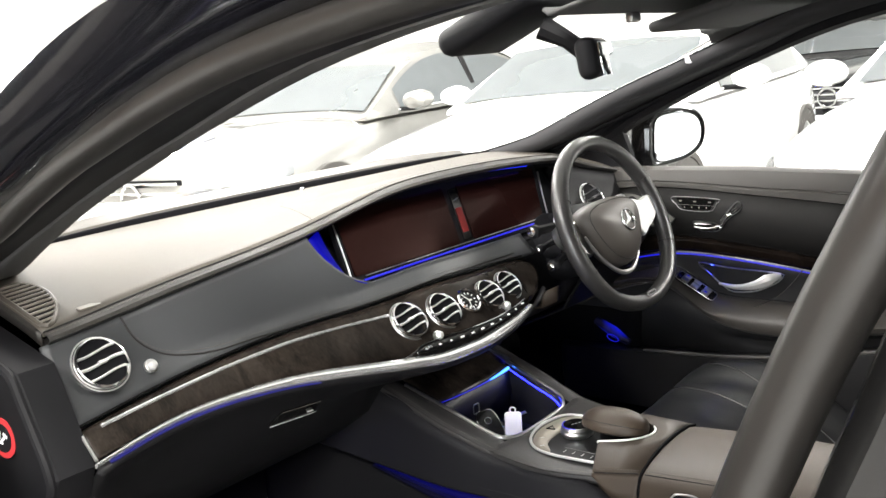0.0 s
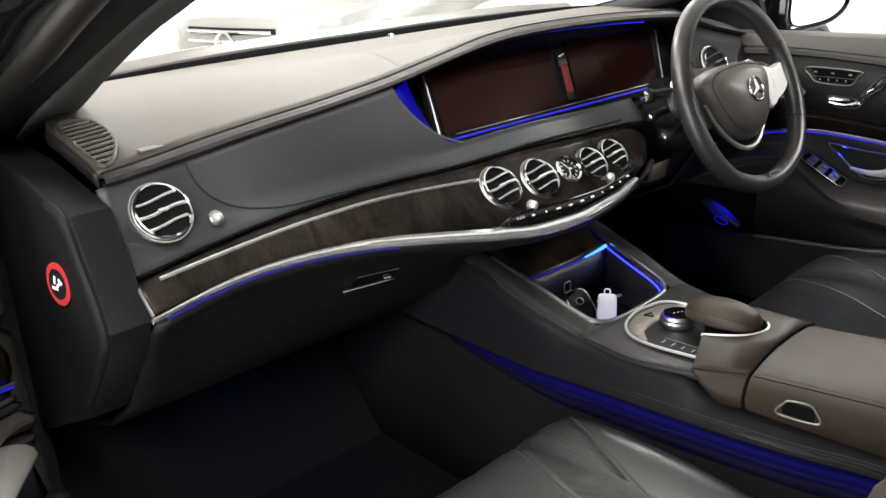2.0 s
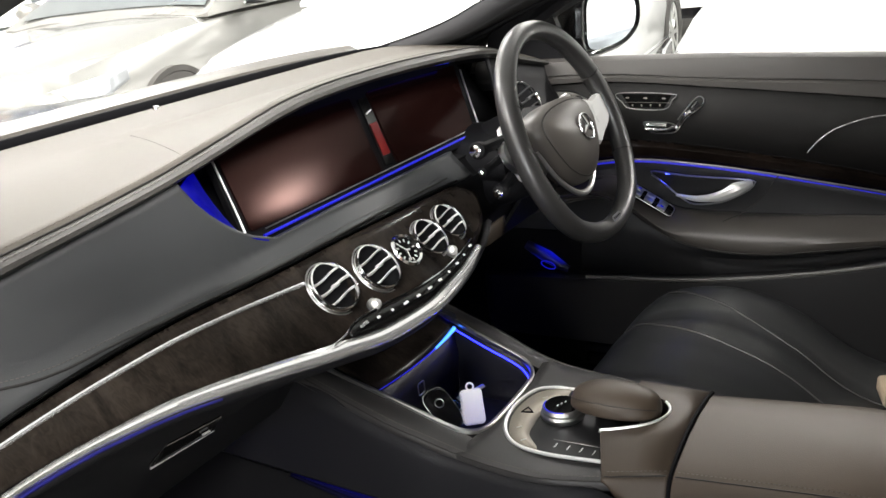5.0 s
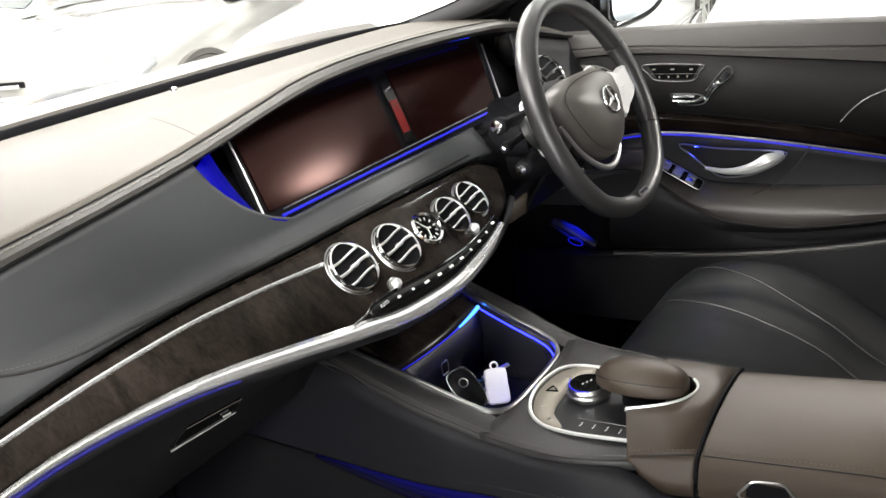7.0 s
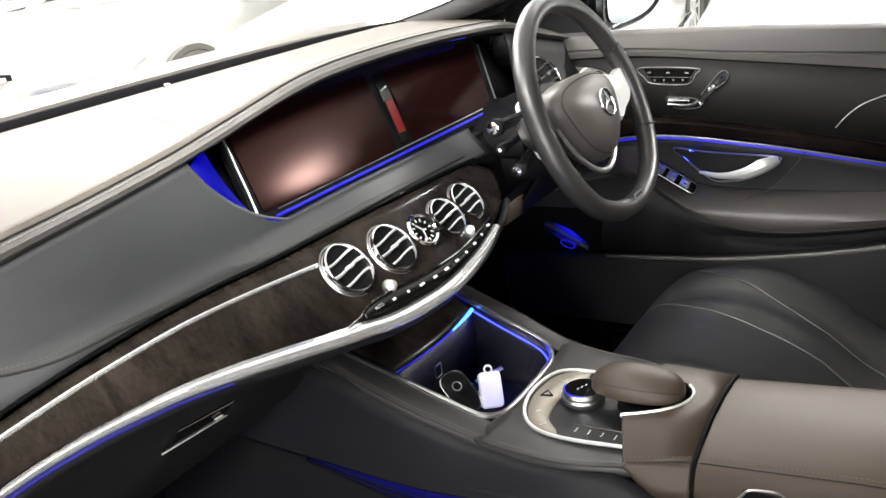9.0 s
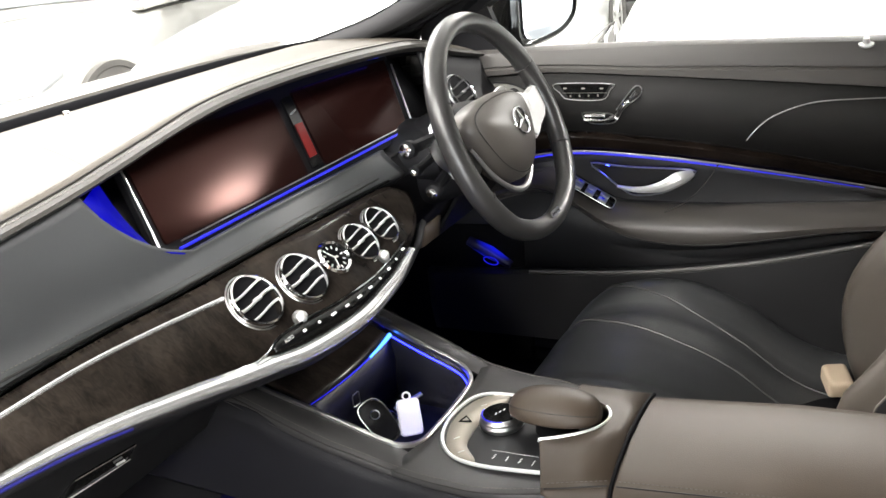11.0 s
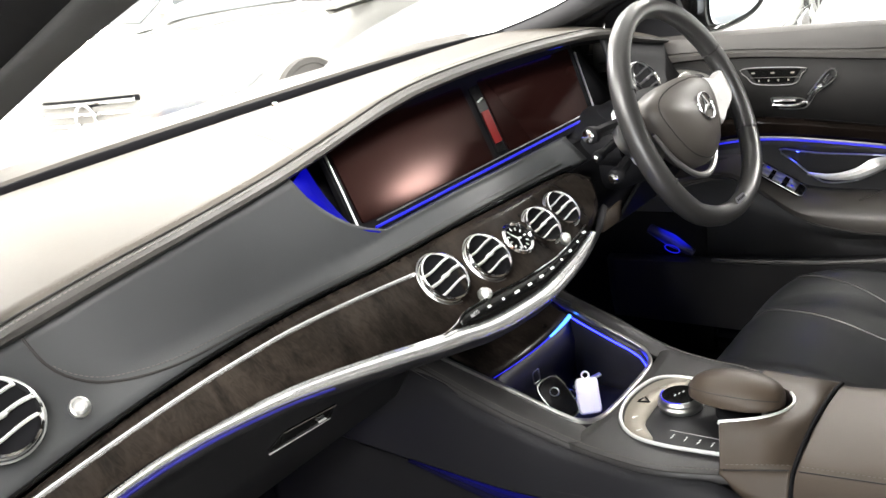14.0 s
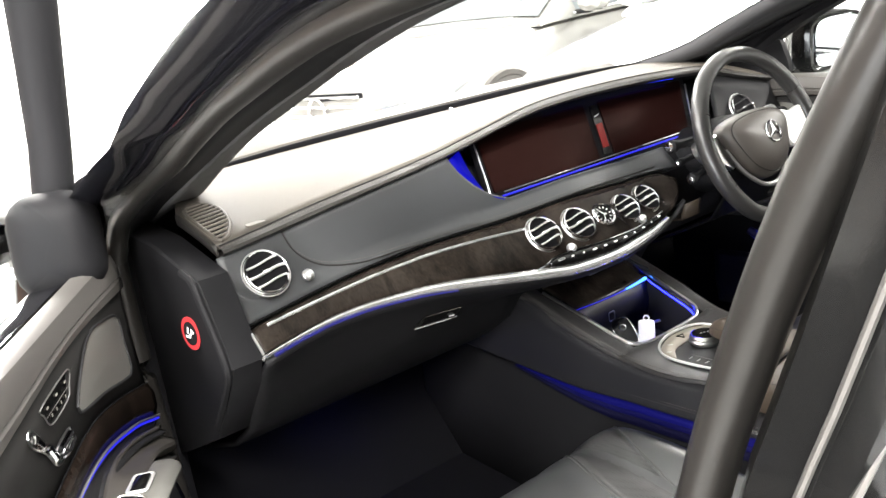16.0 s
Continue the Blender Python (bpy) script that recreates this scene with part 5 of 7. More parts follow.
# ---- doors ----
M_DSAT = mat("dark_satin", (0.12, 0.115, 0.11), 0.38, 0.7, var=0.08)
k_low = knots((-0.70, 0.895), (-0.66, 0.897), (-0.443, 0.907), (-0.238, 0.914), (0.0, 0.926), (0.28, 0.918))
k_seam = knots((-0.70, 0.858), (-0.64, 0.863), (-0.237, 0.896), (0.0, 0.910), (0.28, 0.895))
k_wood = knots((-0.70, 0.706), (-0.598, 0.724), (-0.441, 0.754), (-0.231, 0.783), (-0.042, 0.797), (0.09, 0.779), (0.27, 0.732))
k_chr = knots((-0.70, 0.680), (-0.596, 0.698), (-0.441, 0.722), (-0.229, 0.749), (-0.044, 0.757), (0.127, 0.722), (0.27, 0.672))
k_arm = knots((-0.70, 0.668), (-0.60, 0.664), (-0.35, 0.652), (-0.20, 0.652), (-0.15, 0.657), (-0.11, 0.675), (-0.07, 0.703), (-0.03, 0.716), (0.0, 0.715), (0.12, 0.69), (0.27, 0.64))
k_alow = knots((-0.70, 0.640), (-0.56, 0.630), (-0.33, 0.594), (-0.18, 0.606), (-0.07, 0.662), (0.0, 0.685), (0.12, 0.66), (0.27, 0.60))
k_poc = knots((-0.70, 0.632), (-0.559, 0.594), (-0.398, 0.556), (-0.194, 0.525), (0.05, 0.510), (0.25, 0.50))


def door(place, label, flip, open_side):
    ob = empty("front_door", place @ Vector((0.79, -0.2, 0.36)), label, "car door", "front doors")
    ref = place @ Vector((-0.5, -0.3, 0.9))

    def p(name, piece, material, parent=None, lab="", solid=0.0):
        return put(name, *moved(piece, place), material, parent or ob, lab, solid=solid, facing=ref)

    ys = np.linspace(0.27, -0.665, 48)
    belt = lambda y: min(0.0, 0.028 * (y + 0.22))
    p("belt_pad", grid([[(0.792, y, 0.951 + belt(y)), (0.784, y, 0.957 + belt(y)), (0.768, y, 0.957 + belt(y)), (0.757, y, 0.951 + belt(y)), (0.752, y, 0.935 + belt(y)), (0.750, y, k_low(y) + 0.001), (0.753, y, k_low(y) - 0.002), (0.749, y, k_low(y) - 0.006), (0.750, y, k_seam(y) + 0.002), (0.757, y, k_seam(y))] for y in ys]), M_DOORB, None, "grey-brown leather belt pad", 0.006)
    p("upper_panel", grid([[(0.756, y, k_seam(y)), (0.757, y, (k_seam(y) + k_wood(y)) / 2), (0.754, y, k_wood(y))] for y in ys]), M_DPAN, None, "dark leather upper panel", 0.006)
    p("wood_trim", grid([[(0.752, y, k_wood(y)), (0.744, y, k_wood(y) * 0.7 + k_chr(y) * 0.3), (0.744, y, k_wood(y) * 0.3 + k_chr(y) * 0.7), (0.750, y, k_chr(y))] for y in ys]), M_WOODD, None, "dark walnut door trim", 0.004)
    p("wood_edge", tube([(0.752, y, k_wood(y)) for y in ys], 0.0012, 5), M_DARK)
    p("chrome_strip", tube([(0.745, y, k_chr(y)) for y in ys], 0.0018, 6), M_ARC, None, "chrome strip")
    p("light_strip", tube([(0.7475, y, k_chr(y) - 0.0050) for y in ys if y > -0.60], [0.0020 - 0.0015 * max(0, -y - 0.30) / 0.30 for y in ys if y > -0.60], 6), M_DLINE, None, "blue light under the chrome strip")
    p("middle_panel", grid([[(0.750, y, k_chr(y) - 0.003), (0.756, y, k_chr(y) - 0.02), (0.752, y, k_arm(y) + 0.008), (0.740, y, k_arm(y) + 0.002)] for y in ys]), M_BLACK, None, "black leather middle panel", 0.005)
    arm = lambda y: float(np.interp(y, (-0.7, -0.15, 0.05, 0.2), (0.0, 0.0, 0.035, 0.05)))
    p("armrest", grid([curve([(0.746, y, k_arm(y) + 0.008), (0.715 + arm(y), y, k_arm(y) + 0.002), (0.690 + arm(y), y, k_arm(y) - 0.010), (0.677 + arm(y), y, k_arm(y) * 0.5 + k_alow(y) * 0.5), (0.683 + arm(y), y, k_alow(y) + 0.006), (0.700 + arm(y), y, k_alow(y) - 0.002), (0.732, y, k_alow(y) - 0.008)], 18) for y in ys]), M_ARMD, None, "grey-brown padded armrest", 0.006)
    p("armrest_seam", tube([(0.680 + arm(y), y, k_alow(y) + 0.008) for y in ys[12:]], 0.0012, 5), M_SEAMD)
    p("lower_panel", grid([[(0.733, y, k_alow(y) - 0.006), (0.745, y, k_poc(y) * 0.5 + k_alow(y) * 0.5), (0.735, y, k_poc(y) + 0.004)] for y in ys]), M_BLACK, None, "black lower door panel", 0.005)
    pocket = p("door_pocket", grid([[(0.735, y, k_poc(y) + 0.004), (0.716, y, k_poc(y) + 0.002), (0.708, y, k_poc(y) - 0.004), (0.706, y, 0.42), (0.715, y, 0.36), (0.76, y, 0.34)] for y in ys]), M_BLACK, None, "black map pocket", 0.005)
    p("pocket_trim", tube([(0.712, y, k_poc(y) + 0.001) for y in ys if y < 0.05], 0.0042, 8), M_LEDGE, pocket, "thin satin strip along the pocket")
    # memory key plate and seat-shaped adjuster
    def ps(name, piece, material, parent=None, lab=""):
        return p(name, moved(piece, pose(0, -0.008, -0.006)), material, parent, lab)

    tm = [(-0.034, 0.894), (-0.143, 0.891), (-0.140, 0.880), (-0.124, 0.862), (-0.058, 0.864), (-0.042, 0.876)]
    mem = ps("memory_plate", tube([(0.753, y, z) for y, z in curve(tm, 40, closed=True)], 0.0010, 6, closed=True), M_ARC, None, "memory key plate with a silver rim")
    ps("plate_bed", grid([[(0.7545, y, z) for y, z in ((-0.04, 0.892), (-0.088, 0.891), (-0.139, 0.889))], [(0.7545, y, z) for y, z in ((-0.058, 0.866), (-0.09, 0.865), (-0.124, 0.865))]]), M_GLOSS, mem)
    ps("plate_line", tube([(0.753, -0.046, 0.8765), (0.753, -0.135, 0.8745)], 0.0006, 5), M_DSAT, mem)
    for y, z in ((-0.052, 0.885), (-0.088, 0.884), (-0.124, 0.883)):
        ps("plate_mark", moved(box(0.0008, 0.007, 0.003, 0.0002, 1), Matrix.Translation((0.7532, y, z))), M_THREAD, mem)
    for y in (-0.062, -0.080, -0.098, -0.116):
        ps("plate_mark", moved(box(0.0008, 0.003, 0.004, 0.0002, 1), Matrix.Translation((0.7532, y, 0.870))), M_THREAD, mem)
    adj = ps("seat_adjuster", tube(curve([(0.751, -0.084, 0.833), (0.751, -0.090, 0.838), (0.751, -0.135, 0.836), (0.751, -0.150, 0.826), (0.751, -0.140, 0.817), (0.751, -0.100, 0.818)], 34, closed=True), 0.0013, 6, closed=True, up=(1, 0, 0)), M_SATIN, None, "chrome seat-shaped adjuster")
    for pts, r in (([(0.749, -0.090, 0.832), (0.749, -0.130, 0.831)], 0.0045), ([(0.748, -0.088, 0.825), (0.747, -0.120, 0.822), (0.748, -0.148, 0.829)], 0.004), ([(0.748, -0.152, 0.832), (0.748, -0.165, 0.852), (0.748, -0.178, 0.858)], 0.0045), ([(0.748, -0.182, 0.864), (0.748, -0.193, 0.876)], 0.0055)):
        ps("adjuster_key", tube(curve(pts, 10), r, 8, up=(1, 0, 0)), M_CHROME, adj)
    ps("adjuster_rim", tube(curve([(0.752, -0.150, 0.822), (0.752, -0.166, 0.845), (0.752, -0.196, 0.868), (0.752, -0.200, 0.882), (0.752, -0.186, 0.884), (0.752, -0.150, 0.842)], 24), 0.0012, 5), M_SATIN, adj)
    # pull handle in its shell
    cup = curve([(-0.105, 0.735), (-0.18, 0.728), (-0.29, 0.724), (-0.302, 0.717), (-0.285, 0.700), (-0.24, 0.678), (-0.19, 0.672), (-0.165, 0.683), (-0.13, 0.712)], 44, closed=True)
    shell = p("handle_shell", tube([(0.744, y, z) for y, z in cup], 0.0018, 6, closed=True, up=(1, 0, 0)), M_SATIN, None, "chrome-rimmed handle shell")
    p("shell_bed", grid([[(0.748, -0.195 + (y + 0.195) * k, 0.703 + (z - 0.703) * k) for y, z in cup] for k in (0.02, 0.6, 1.0)], close_u=True), M_KNEE, shell)
    p("shell_lamp", moved(box(0.0014, 0.016, 0.0014, 0.0003, 1), Matrix.Translation((0.7468, -0.142, 0.7302))), M_FOOT, shell, "small blue lamp in the shell")
    hd = curve([(0.740, -0.156, 0.690), (0.728, -0.20, 0.688), (0.722, -0.245, 0.697), (0.726, -0.280, 0.714), (0.740, -0.298, 0.719)], 24)
    p("pull_handle", tube(hd, np.interp(np.linspace(0, 1, 24), (0, 0.4, 0.8, 1), (0.003, 0.0070, 0.0135, 0.006)), 10), M_BRIGHT, shell, "polished pull handle")
    if flip < 0:
        pull = p("door_pull", tube(curve([(0.720, 0.135, 0.640), (0.706, 0.06, 0.672), (0.700, -0.04, 0.690), (0.704, -0.15, 0.684), (0.716, -0.22, 0.668)], 30), np.interp(np.linspace(0, 1, 30), (0, 0.15, 0.8, 1), (0.012, 0.030, 0.030, 0.018)), 14, flat=0.55), M_GRILLE, None, "light grey leather door pull")
        p("switch_rim", tube([(0.706 + x, -0.03 + y, 0.7085 - 0.05 * y) for x, y in rounded(0.026, 0.05, 0.004)], 0.0025, 6, closed=True), M_BRIGHT, pull)
        p("window_switch", moved(box(0.021, 0.045, 0.008, 0.003), Matrix.Translation((0.706, -0.03, 0.707))), M_GLOSS, pull)
    p("panel_joint", tube(curve([(0.742, -0.345, 0.735), (0.730, -0.325, 0.705), (0.712, -0.295, 0.675), (0.695, -0.255, 0.656)], 16), 0.0012, 5), M_SEAMD)
    # window switches on the armrest's nose
    sm = Matrix.Translation((0.714, -0.110, 0.684)) @ pose(0, 0, 0, 33, -12, 0)
    swp = p("window_switches", moved(slab(rounded(0.036, 0.10, 0.008), 0.004, 0.001), sm), M_GLOSS, None, "window switch plate with blue-lit keys")
    p("switch_rim", moved(tube([(x, y, 0.004) for x, y in rounded(0.036, 0.10, 0.008)], 0.0010, 5, closed=True), sm), M_SATIN, swp)
    for i, (u, v) in enumerate(((-0.008, 0.028), (0.008, 0.028), (-0.008, 0.002), (0.008, 0.002), (-0.008, -0.026), (0.008, -0.026))):
        p("switch_key", moved(box(0.013, 0.018, 0.006, 0.002), sm @ pose(u, v, 0.006)), M_SATIN, swp)
        if i in (1, 4):
            p("key_light", moved(box(0.004, 0.006, 0.0006, 0.0001, 1), sm @ pose(u, v, 0.0093)), M_BLUE, swp)
    # rear speaker arc on the upper panel
    arc_pts = curve([(-0.392, 0.776), (-0.412, 0.800), (-0.442, 0.822), (-0.501, 0.842), (-0.58, 0.847), (-0.66, 0.848)], 24)
    p("panel_arc", tube([(0.754, y, z) for y, z in arc_pts], 0.0011, 6), M_ARC, None, "thin satin arc")
    pin = p("lock_pin", moved(lathe([(0.012, 0), (0.012, 0.003), (0.006, 0.004), (0.0045, 0.012), (0.001, 0.013)], 18), Matrix.Translation((0.757, -0.580, 0.936)) @ pose(0, 0, 0, 0, -25, 0)), M_BRIGHT, None, "chrome lock pin")
    # tweeter and woofer grille near the hinge
    gr_out = curve([(0.054, 0.893), (0.142, 0.888), (0.205, 0.870), (0.208, 0.828), (0.212, 0.785), (0.186, 0.778), (0.07, 0.805), (-0.038, 0.826), (-0.030, 0.849)], 44, closed=True)
    g = p("door_speaker", grid([[(0.7525 - 0.004 * (1 - k), 0.10 + (y - 0.10) * k, 0.84 + (z - 0.84) * k) for y, z in gr_out] for k in (0.05, 0.5, 0.9, 1.0)], close_u=True, cap=True), M_GRILLE, None, "perforated silver speaker grille")
    p("speaker_rim", tube([(0.752, y, z) for y, z in gr_out], 0.0022, 6, closed=True, up=(1, 0, 0)), M_BLACK, g)
    # sail, window frame, pane and outer skin
    if flip < 0:
        p("mirror_foot", moved(box(0.130, 0.100, 0.155, 0.045, 4), Matrix.Translation((0.806, 0.200, 0.998)) @ pose(0, 0, 0, -10, 0, 0)), M_PLASTIC, None, "rounded black foot of the wing mirror")
    else:
        sail = [(0.245, 0.975), (0.17, 0.955), (0.075, 0.955), (0.085, 1.02), (0.115, 1.072), (0.16, 1.067), (0.214, 1.045)]
        p("mirror_sail", moved(slab(curve(sail, 40, closed=True), 0.025, 0.008), Matrix(((0, 0, 1, 0.770), (1, 0, 0, 0), (0, 1, 0, 0), (0, 0, 0, 1)))), M_PLASTIC, None, "black mirror triangle")
    top = curve([(0.790, 0.235, 0.965), (0.782, 0.10, 1.055), (0.762, -0.05, 1.125), (0.732, -0.25, 1.205), (0.692, -0.46, 1.268), (0.655, -0.70, 1.305), (0.645, -0.84, 1.31)], 40)
    if flip < 0:
        top = curve([(0.774, 0.285, 1.43), (0.740, 0.05, 1.44), (0.700, -0.30, 1.42), (0.665, -0.60, 1.36), (0.645, -0.84, 1.31)], 40)
    fr_ob = p("window_frame", tube(top, 0.020, 8), M_PLASTIC, None, "black window frame")
    if flip < 0:
        p("window_guide", tube([(0.818, 0.248, 1.016), (0.803, 0.270, 1.135), (0.790, 0.277, 1.25), (0.780, 0.283, 1.345), (0.774, 0.285, 1.43)], (0.031, 0.031, 0.034, 0.037, 0.039), 18), M_PLASTIC, fr_ob, "black window guide")
    p("frame_post", tube([(0.645, -0.84, 1.31), (0.735, -0.76, 1.12), (0.782, -0.68, 0.94)], (0.018, 0.02, 0.022), 8), M_PLASTIC, fr_ob)
    rows = []
    for y, z in ((0.20, 0.98), (0.10, 1.05), (-0.05, 1.12), (-0.25, 1.20), (-0.46, 1.262), (-0.66, 1.295)):
        rows.append([(0.788 - 0.24 * (zz - 0.955), y - 0.03 * (zz - 0.955), zz) for zz in np.linspace(0.945, z, 6)])
    pane = p("window_pane", grid(rows), M_GLASS, None, "clear side window")
    pane.visible_shadow = False
    p("outer_skin", grid([[(0.80, y, 0.947 + belt(y)), (0.85, y, 0.938 + belt(y)), (0.885, y, 0.90), (0.92, y, 0.75), (0.93, y, 0.55), (0.90, y, 0.38), (0.80, y, 0.345)] for y in np.linspace(0.42, -0.69, 20)]), M_PAINT, None, "black painted outer skin", 0.003)
    p("door_edge", moved(box(0.15, 0.02, 0.58, 0.006), Matrix.Translation((0.835, -0.680, 0.645))), M_PAINT)
    p("hinge_edge", moved(box(0.13, 0.02, 0.55, 0.006), Matrix.Translation((0.845, 0.405, 0.64))), M_PAINT)
    return ob


door(Matrix.Identity(4), "closed driver's door with leather, walnut and blue ambient light", 1, 1)
HINGE = Vector((-0.88, 0.42, 0))
OPEN = Matrix.Translation(HINGE + Vector((0.04, 0.04, 0))) @ Matrix.Rotation(radians(-32), 4, "Z") @ Matrix.Translation(-HINGE) @ Matrix.Scale(-1, 4, (1, 0, 0))
door(OPEN, "half-open passenger door with leather, walnut and blue ambient light", -1, -1)

# kick panel lamp in the driver's footwell
kick = empty("kick_panel", (0.73, 0.2, 0.30), "dark kick panel with a blue footwell lamp", "trim panel")
put("panel", *grid([[(0.725, y, 0.30), (0.728, y, 0.45), (0.728, y, 0.60)] for y in np.linspace(0.42, 0.05, 8)]), M_CARPET, kick, solid=0.02)
lens = put("lamp_lens", *tube([(0.716, 0.165, 0.572), (0.716, 0.118, 0.548), (0.716, 0.072, 0.522)], (0.010, 0.014, 0.008), 14, flat=1.0), M_LENS, kick, "dim blue lens")
put("lamp_rim", *tube([(0.703, 0.112 + 0.016 * math.cos(a), 0.534 + 0.008 * math.sin(a) - 0.2 * 0.016 * math.cos(a) * -1) for a in np.linspace(0, 2 * math.pi, 20, endpoint=False)], 0.0012, 6, closed=True, up=(1, 0, 0)), M_BLUE, lens)

# ---- body shell of the car ----
M_GLASSY = mat("lamp_glass", (0.35, 0.36, 0.38), 0.06, 0.3, var=0.2, coat=1.0)
shell = empty("black_saloon", (0, -0.4, 0.0), "black saloon body with slim pillars, seen from its open front door", "car")
c_in = [(-0.615, 0.40, 0.99), (-0.655, 0.25, 1.022), (-0.66, 0.133, 1.073), (-0.66, 0.009, 1.125), (-0.657, -0.12, 1.170), (-0.652, -0.247, 1.213), (-0.64, -0.443, 1.268), (-0.62, -0.70, 1.305), (-0.61, -1.10, 1.32)]
c_mid = [(-0.70, 0.43, 0.95), (-0.72, 0.27, 1.010), (-0.722, 0.140, 1.060), (-0.722, 0.009, 1.110), (-0.720, -0.12, 1.158), (-0.715, -0.247, 1.200), (-0.705, -0.45, 1.262), (-0.685, -0.72, 1.300), (-0.68, -1.10, 1.315)]
c_seal = [(-0.80, 0.300, 0.93), (-0.79, 0.262, 1.000), (-0.78, 0.148, 1.061), (-0.78, 0.005, 1.112), (-0.78, -0.100, 1.155), (-0.78, -0.220, 1.198), (-0.77, -0.440, 1.262), (-0.75, -0.72, 1.300), (-0.745, -1.10, 1.31)]
c_out = [(-0.892, 0.585, 0.95), (-0.877, 0.335, 1.01), (-0.867, 0.185, 1.072), (-0.862, 0.065, 1.12), (-0.857, -0.015, 1.15), (-0.852, -0.105, 1.202), (-0.837, -0.359, 1.302), (-0.812, -0.703, 1.357), (-0.792, -1.083, 1.372)]
c_scr = [(-0.60, 0.47, 1.00), (-0.64, 0.29, 1.045), (-0.645, 0.16, 1.098), (-0.645, 0.03, 1.150), (-0.645, -0.10, 1.195), (-0.64, -0.23, 1.240), (-0.625, -0.43, 1.30), (-0.60, -0.70, 1.345), (-0.59, -1.10, 1.365)]
M_SEAL = mat("seal_grey", (0.012, 0.011, 0.010), 0.36, bump=0.15, scale=250, spec=0.35)
for s in (1, -1):
    flip = lambda c: [(x * s, y, z) for x, y, z in curve(c, 40)]
    a, b, c, d, e = (flip(q) for q in (c_in, c_mid, c_seal, c_out, c_scr))
    light = M_PILLAR if s < 0 else M_RUBBER
    put("a_pillar_trim", *grid([a, [(np.array(u) * 0.5 + np.array(v) * 0.5) + np.array((-0.006 * s, -0.004, 0.004)) for u, v in zip(a, b)], b]), light if s < 0 else M_HEADL, shell, "grey fabric pillar trim" if s < 0 else "dark pillar trim", solid=0.01)
    put("a_pillar_reveal", *grid([b, c]), M_PLASTIC, shell, solid=0.008)
    put("door_seal", *tube(c[:], 0.017 if s > 0 else 0.012, 12), M_SEAL, shell, "grey rubber door seal")
    put("a_pillar", *grid([c, [(np.array(u) + np.array(v)) / 2 + np.array((-0.004 * s, -0.010, 0.004)) for u, v in zip(c, d)], d, [np.array(v) + np.array((0.03 * s, 0.03, 0.02)) for v in d], e]), M_PAINT, shell, "black painted windscreen pillar", solid=0.004)
    put("screen_frit", *grid([a, e]), M_PILLAR if s < 0 else M_DARK, shell, solid=0.003)
    # post below, sill, floor edge
    put("a_post", *grid([[(-0.755 * s, 0.33, z), (-0.80 * s, 0.325, z), (-0.845 * s, 0.37, z), (-0.87 * s, 0.44, z)] for z in np.linspace(0.36, 0.99, 10)]), M_PLASTIC, shell, solid=0.02)
    post = [(-0.80 * s, 0.300, 0.93), (-0.80 * s, 0.310, 0.81), (-0.80 * s, 0.310, 0.68), (-0.80 * s, 0.30, 0.52), (-0.81 * s, 0.25, 0.42), (-0.82 * s, 0.10, 0.395), (-0.82 * s, -0.60, 0.39), (-0.82 * s, -0.72, 0.45), (-0.81 * s, -0.77, 0.62), (-0.80 * s, -0.79, 0.80), (-0.785 * s, -0.815, 0.93), (-0.78 * s, -0.86, 1.06), (-0.785 * s, -0.912, 1.17), (-0.77 * s, -0.962, 1.27)]
    put("opening_seal", *tube(curve(post, 70), np.interp(np.linspace(0, 1, 70), (0, 0.25, 0.4, 0.7, 0.8, 1), (0.018, 0.024, 0.018, 0.018, 0.0175, 0.0185)), 12), M_SEAL, shell, "black rubber seal round the door opening")
    put("sill", *grid([[(-0.73 * s, y, 0.33), (-0.75 * s, y, 0.385), (-0.83 * s, y, 0.385), (-0.88 * s, y, 0.36), (-0.90 * s, y, 0.22)] for y in np.linspace(0.42, -2.0, 8)]), M_PAINT, shell, solid=0.01)
    # b pillar
    bp = [(-0.81, 0.62), (-0.835, 0.80), (-0.865, 0.95), (-0.905, 1.06), (-0.945, 1.17), (-0.99, 1.29)]
    put("b_pillar", *grid([[(-0.735 * s, y + 0.014, z), (-0.77 * s, y + 0.018, z), (-0.80 * s, y + 0.012, z), (-0.825 * s, y - 0.003, z), (-0.832 * s, y - 0.06, z), (-0.70 * s, y - 0.10, z), (-0.70 * s, y + 0.01, z)] for y, z in curve(bp, 16)], cap=True), M_GLOSS, shell, "glossy black door pillar")
    put("pillar_chrome", *tube([(-0.832 * s, y - 0.036, z) for y, z in curve(bp, 20)[4:]], 0.0028, 8), M_DSAT, shell, "polished strip on the pillar")
# windscreen between the pillars
cols = [curve(c_scr, 24)[:18]]
L = np.array(cols[0])
rows = []
for t in np.linspace(-1, 1, 17):
    rows.append([(-p[0] * t, p[1] + 0.10 * (1 - t * t), p[2] + 0.045 * (1 - t * t) * (1 if j > 2 else 0.4)) for j, p in enumerate(L)])
ws = put("windscreen", *grid(rows), M_GLASS, shell, "clear raked windscreen")
ws.visible_shadow = False
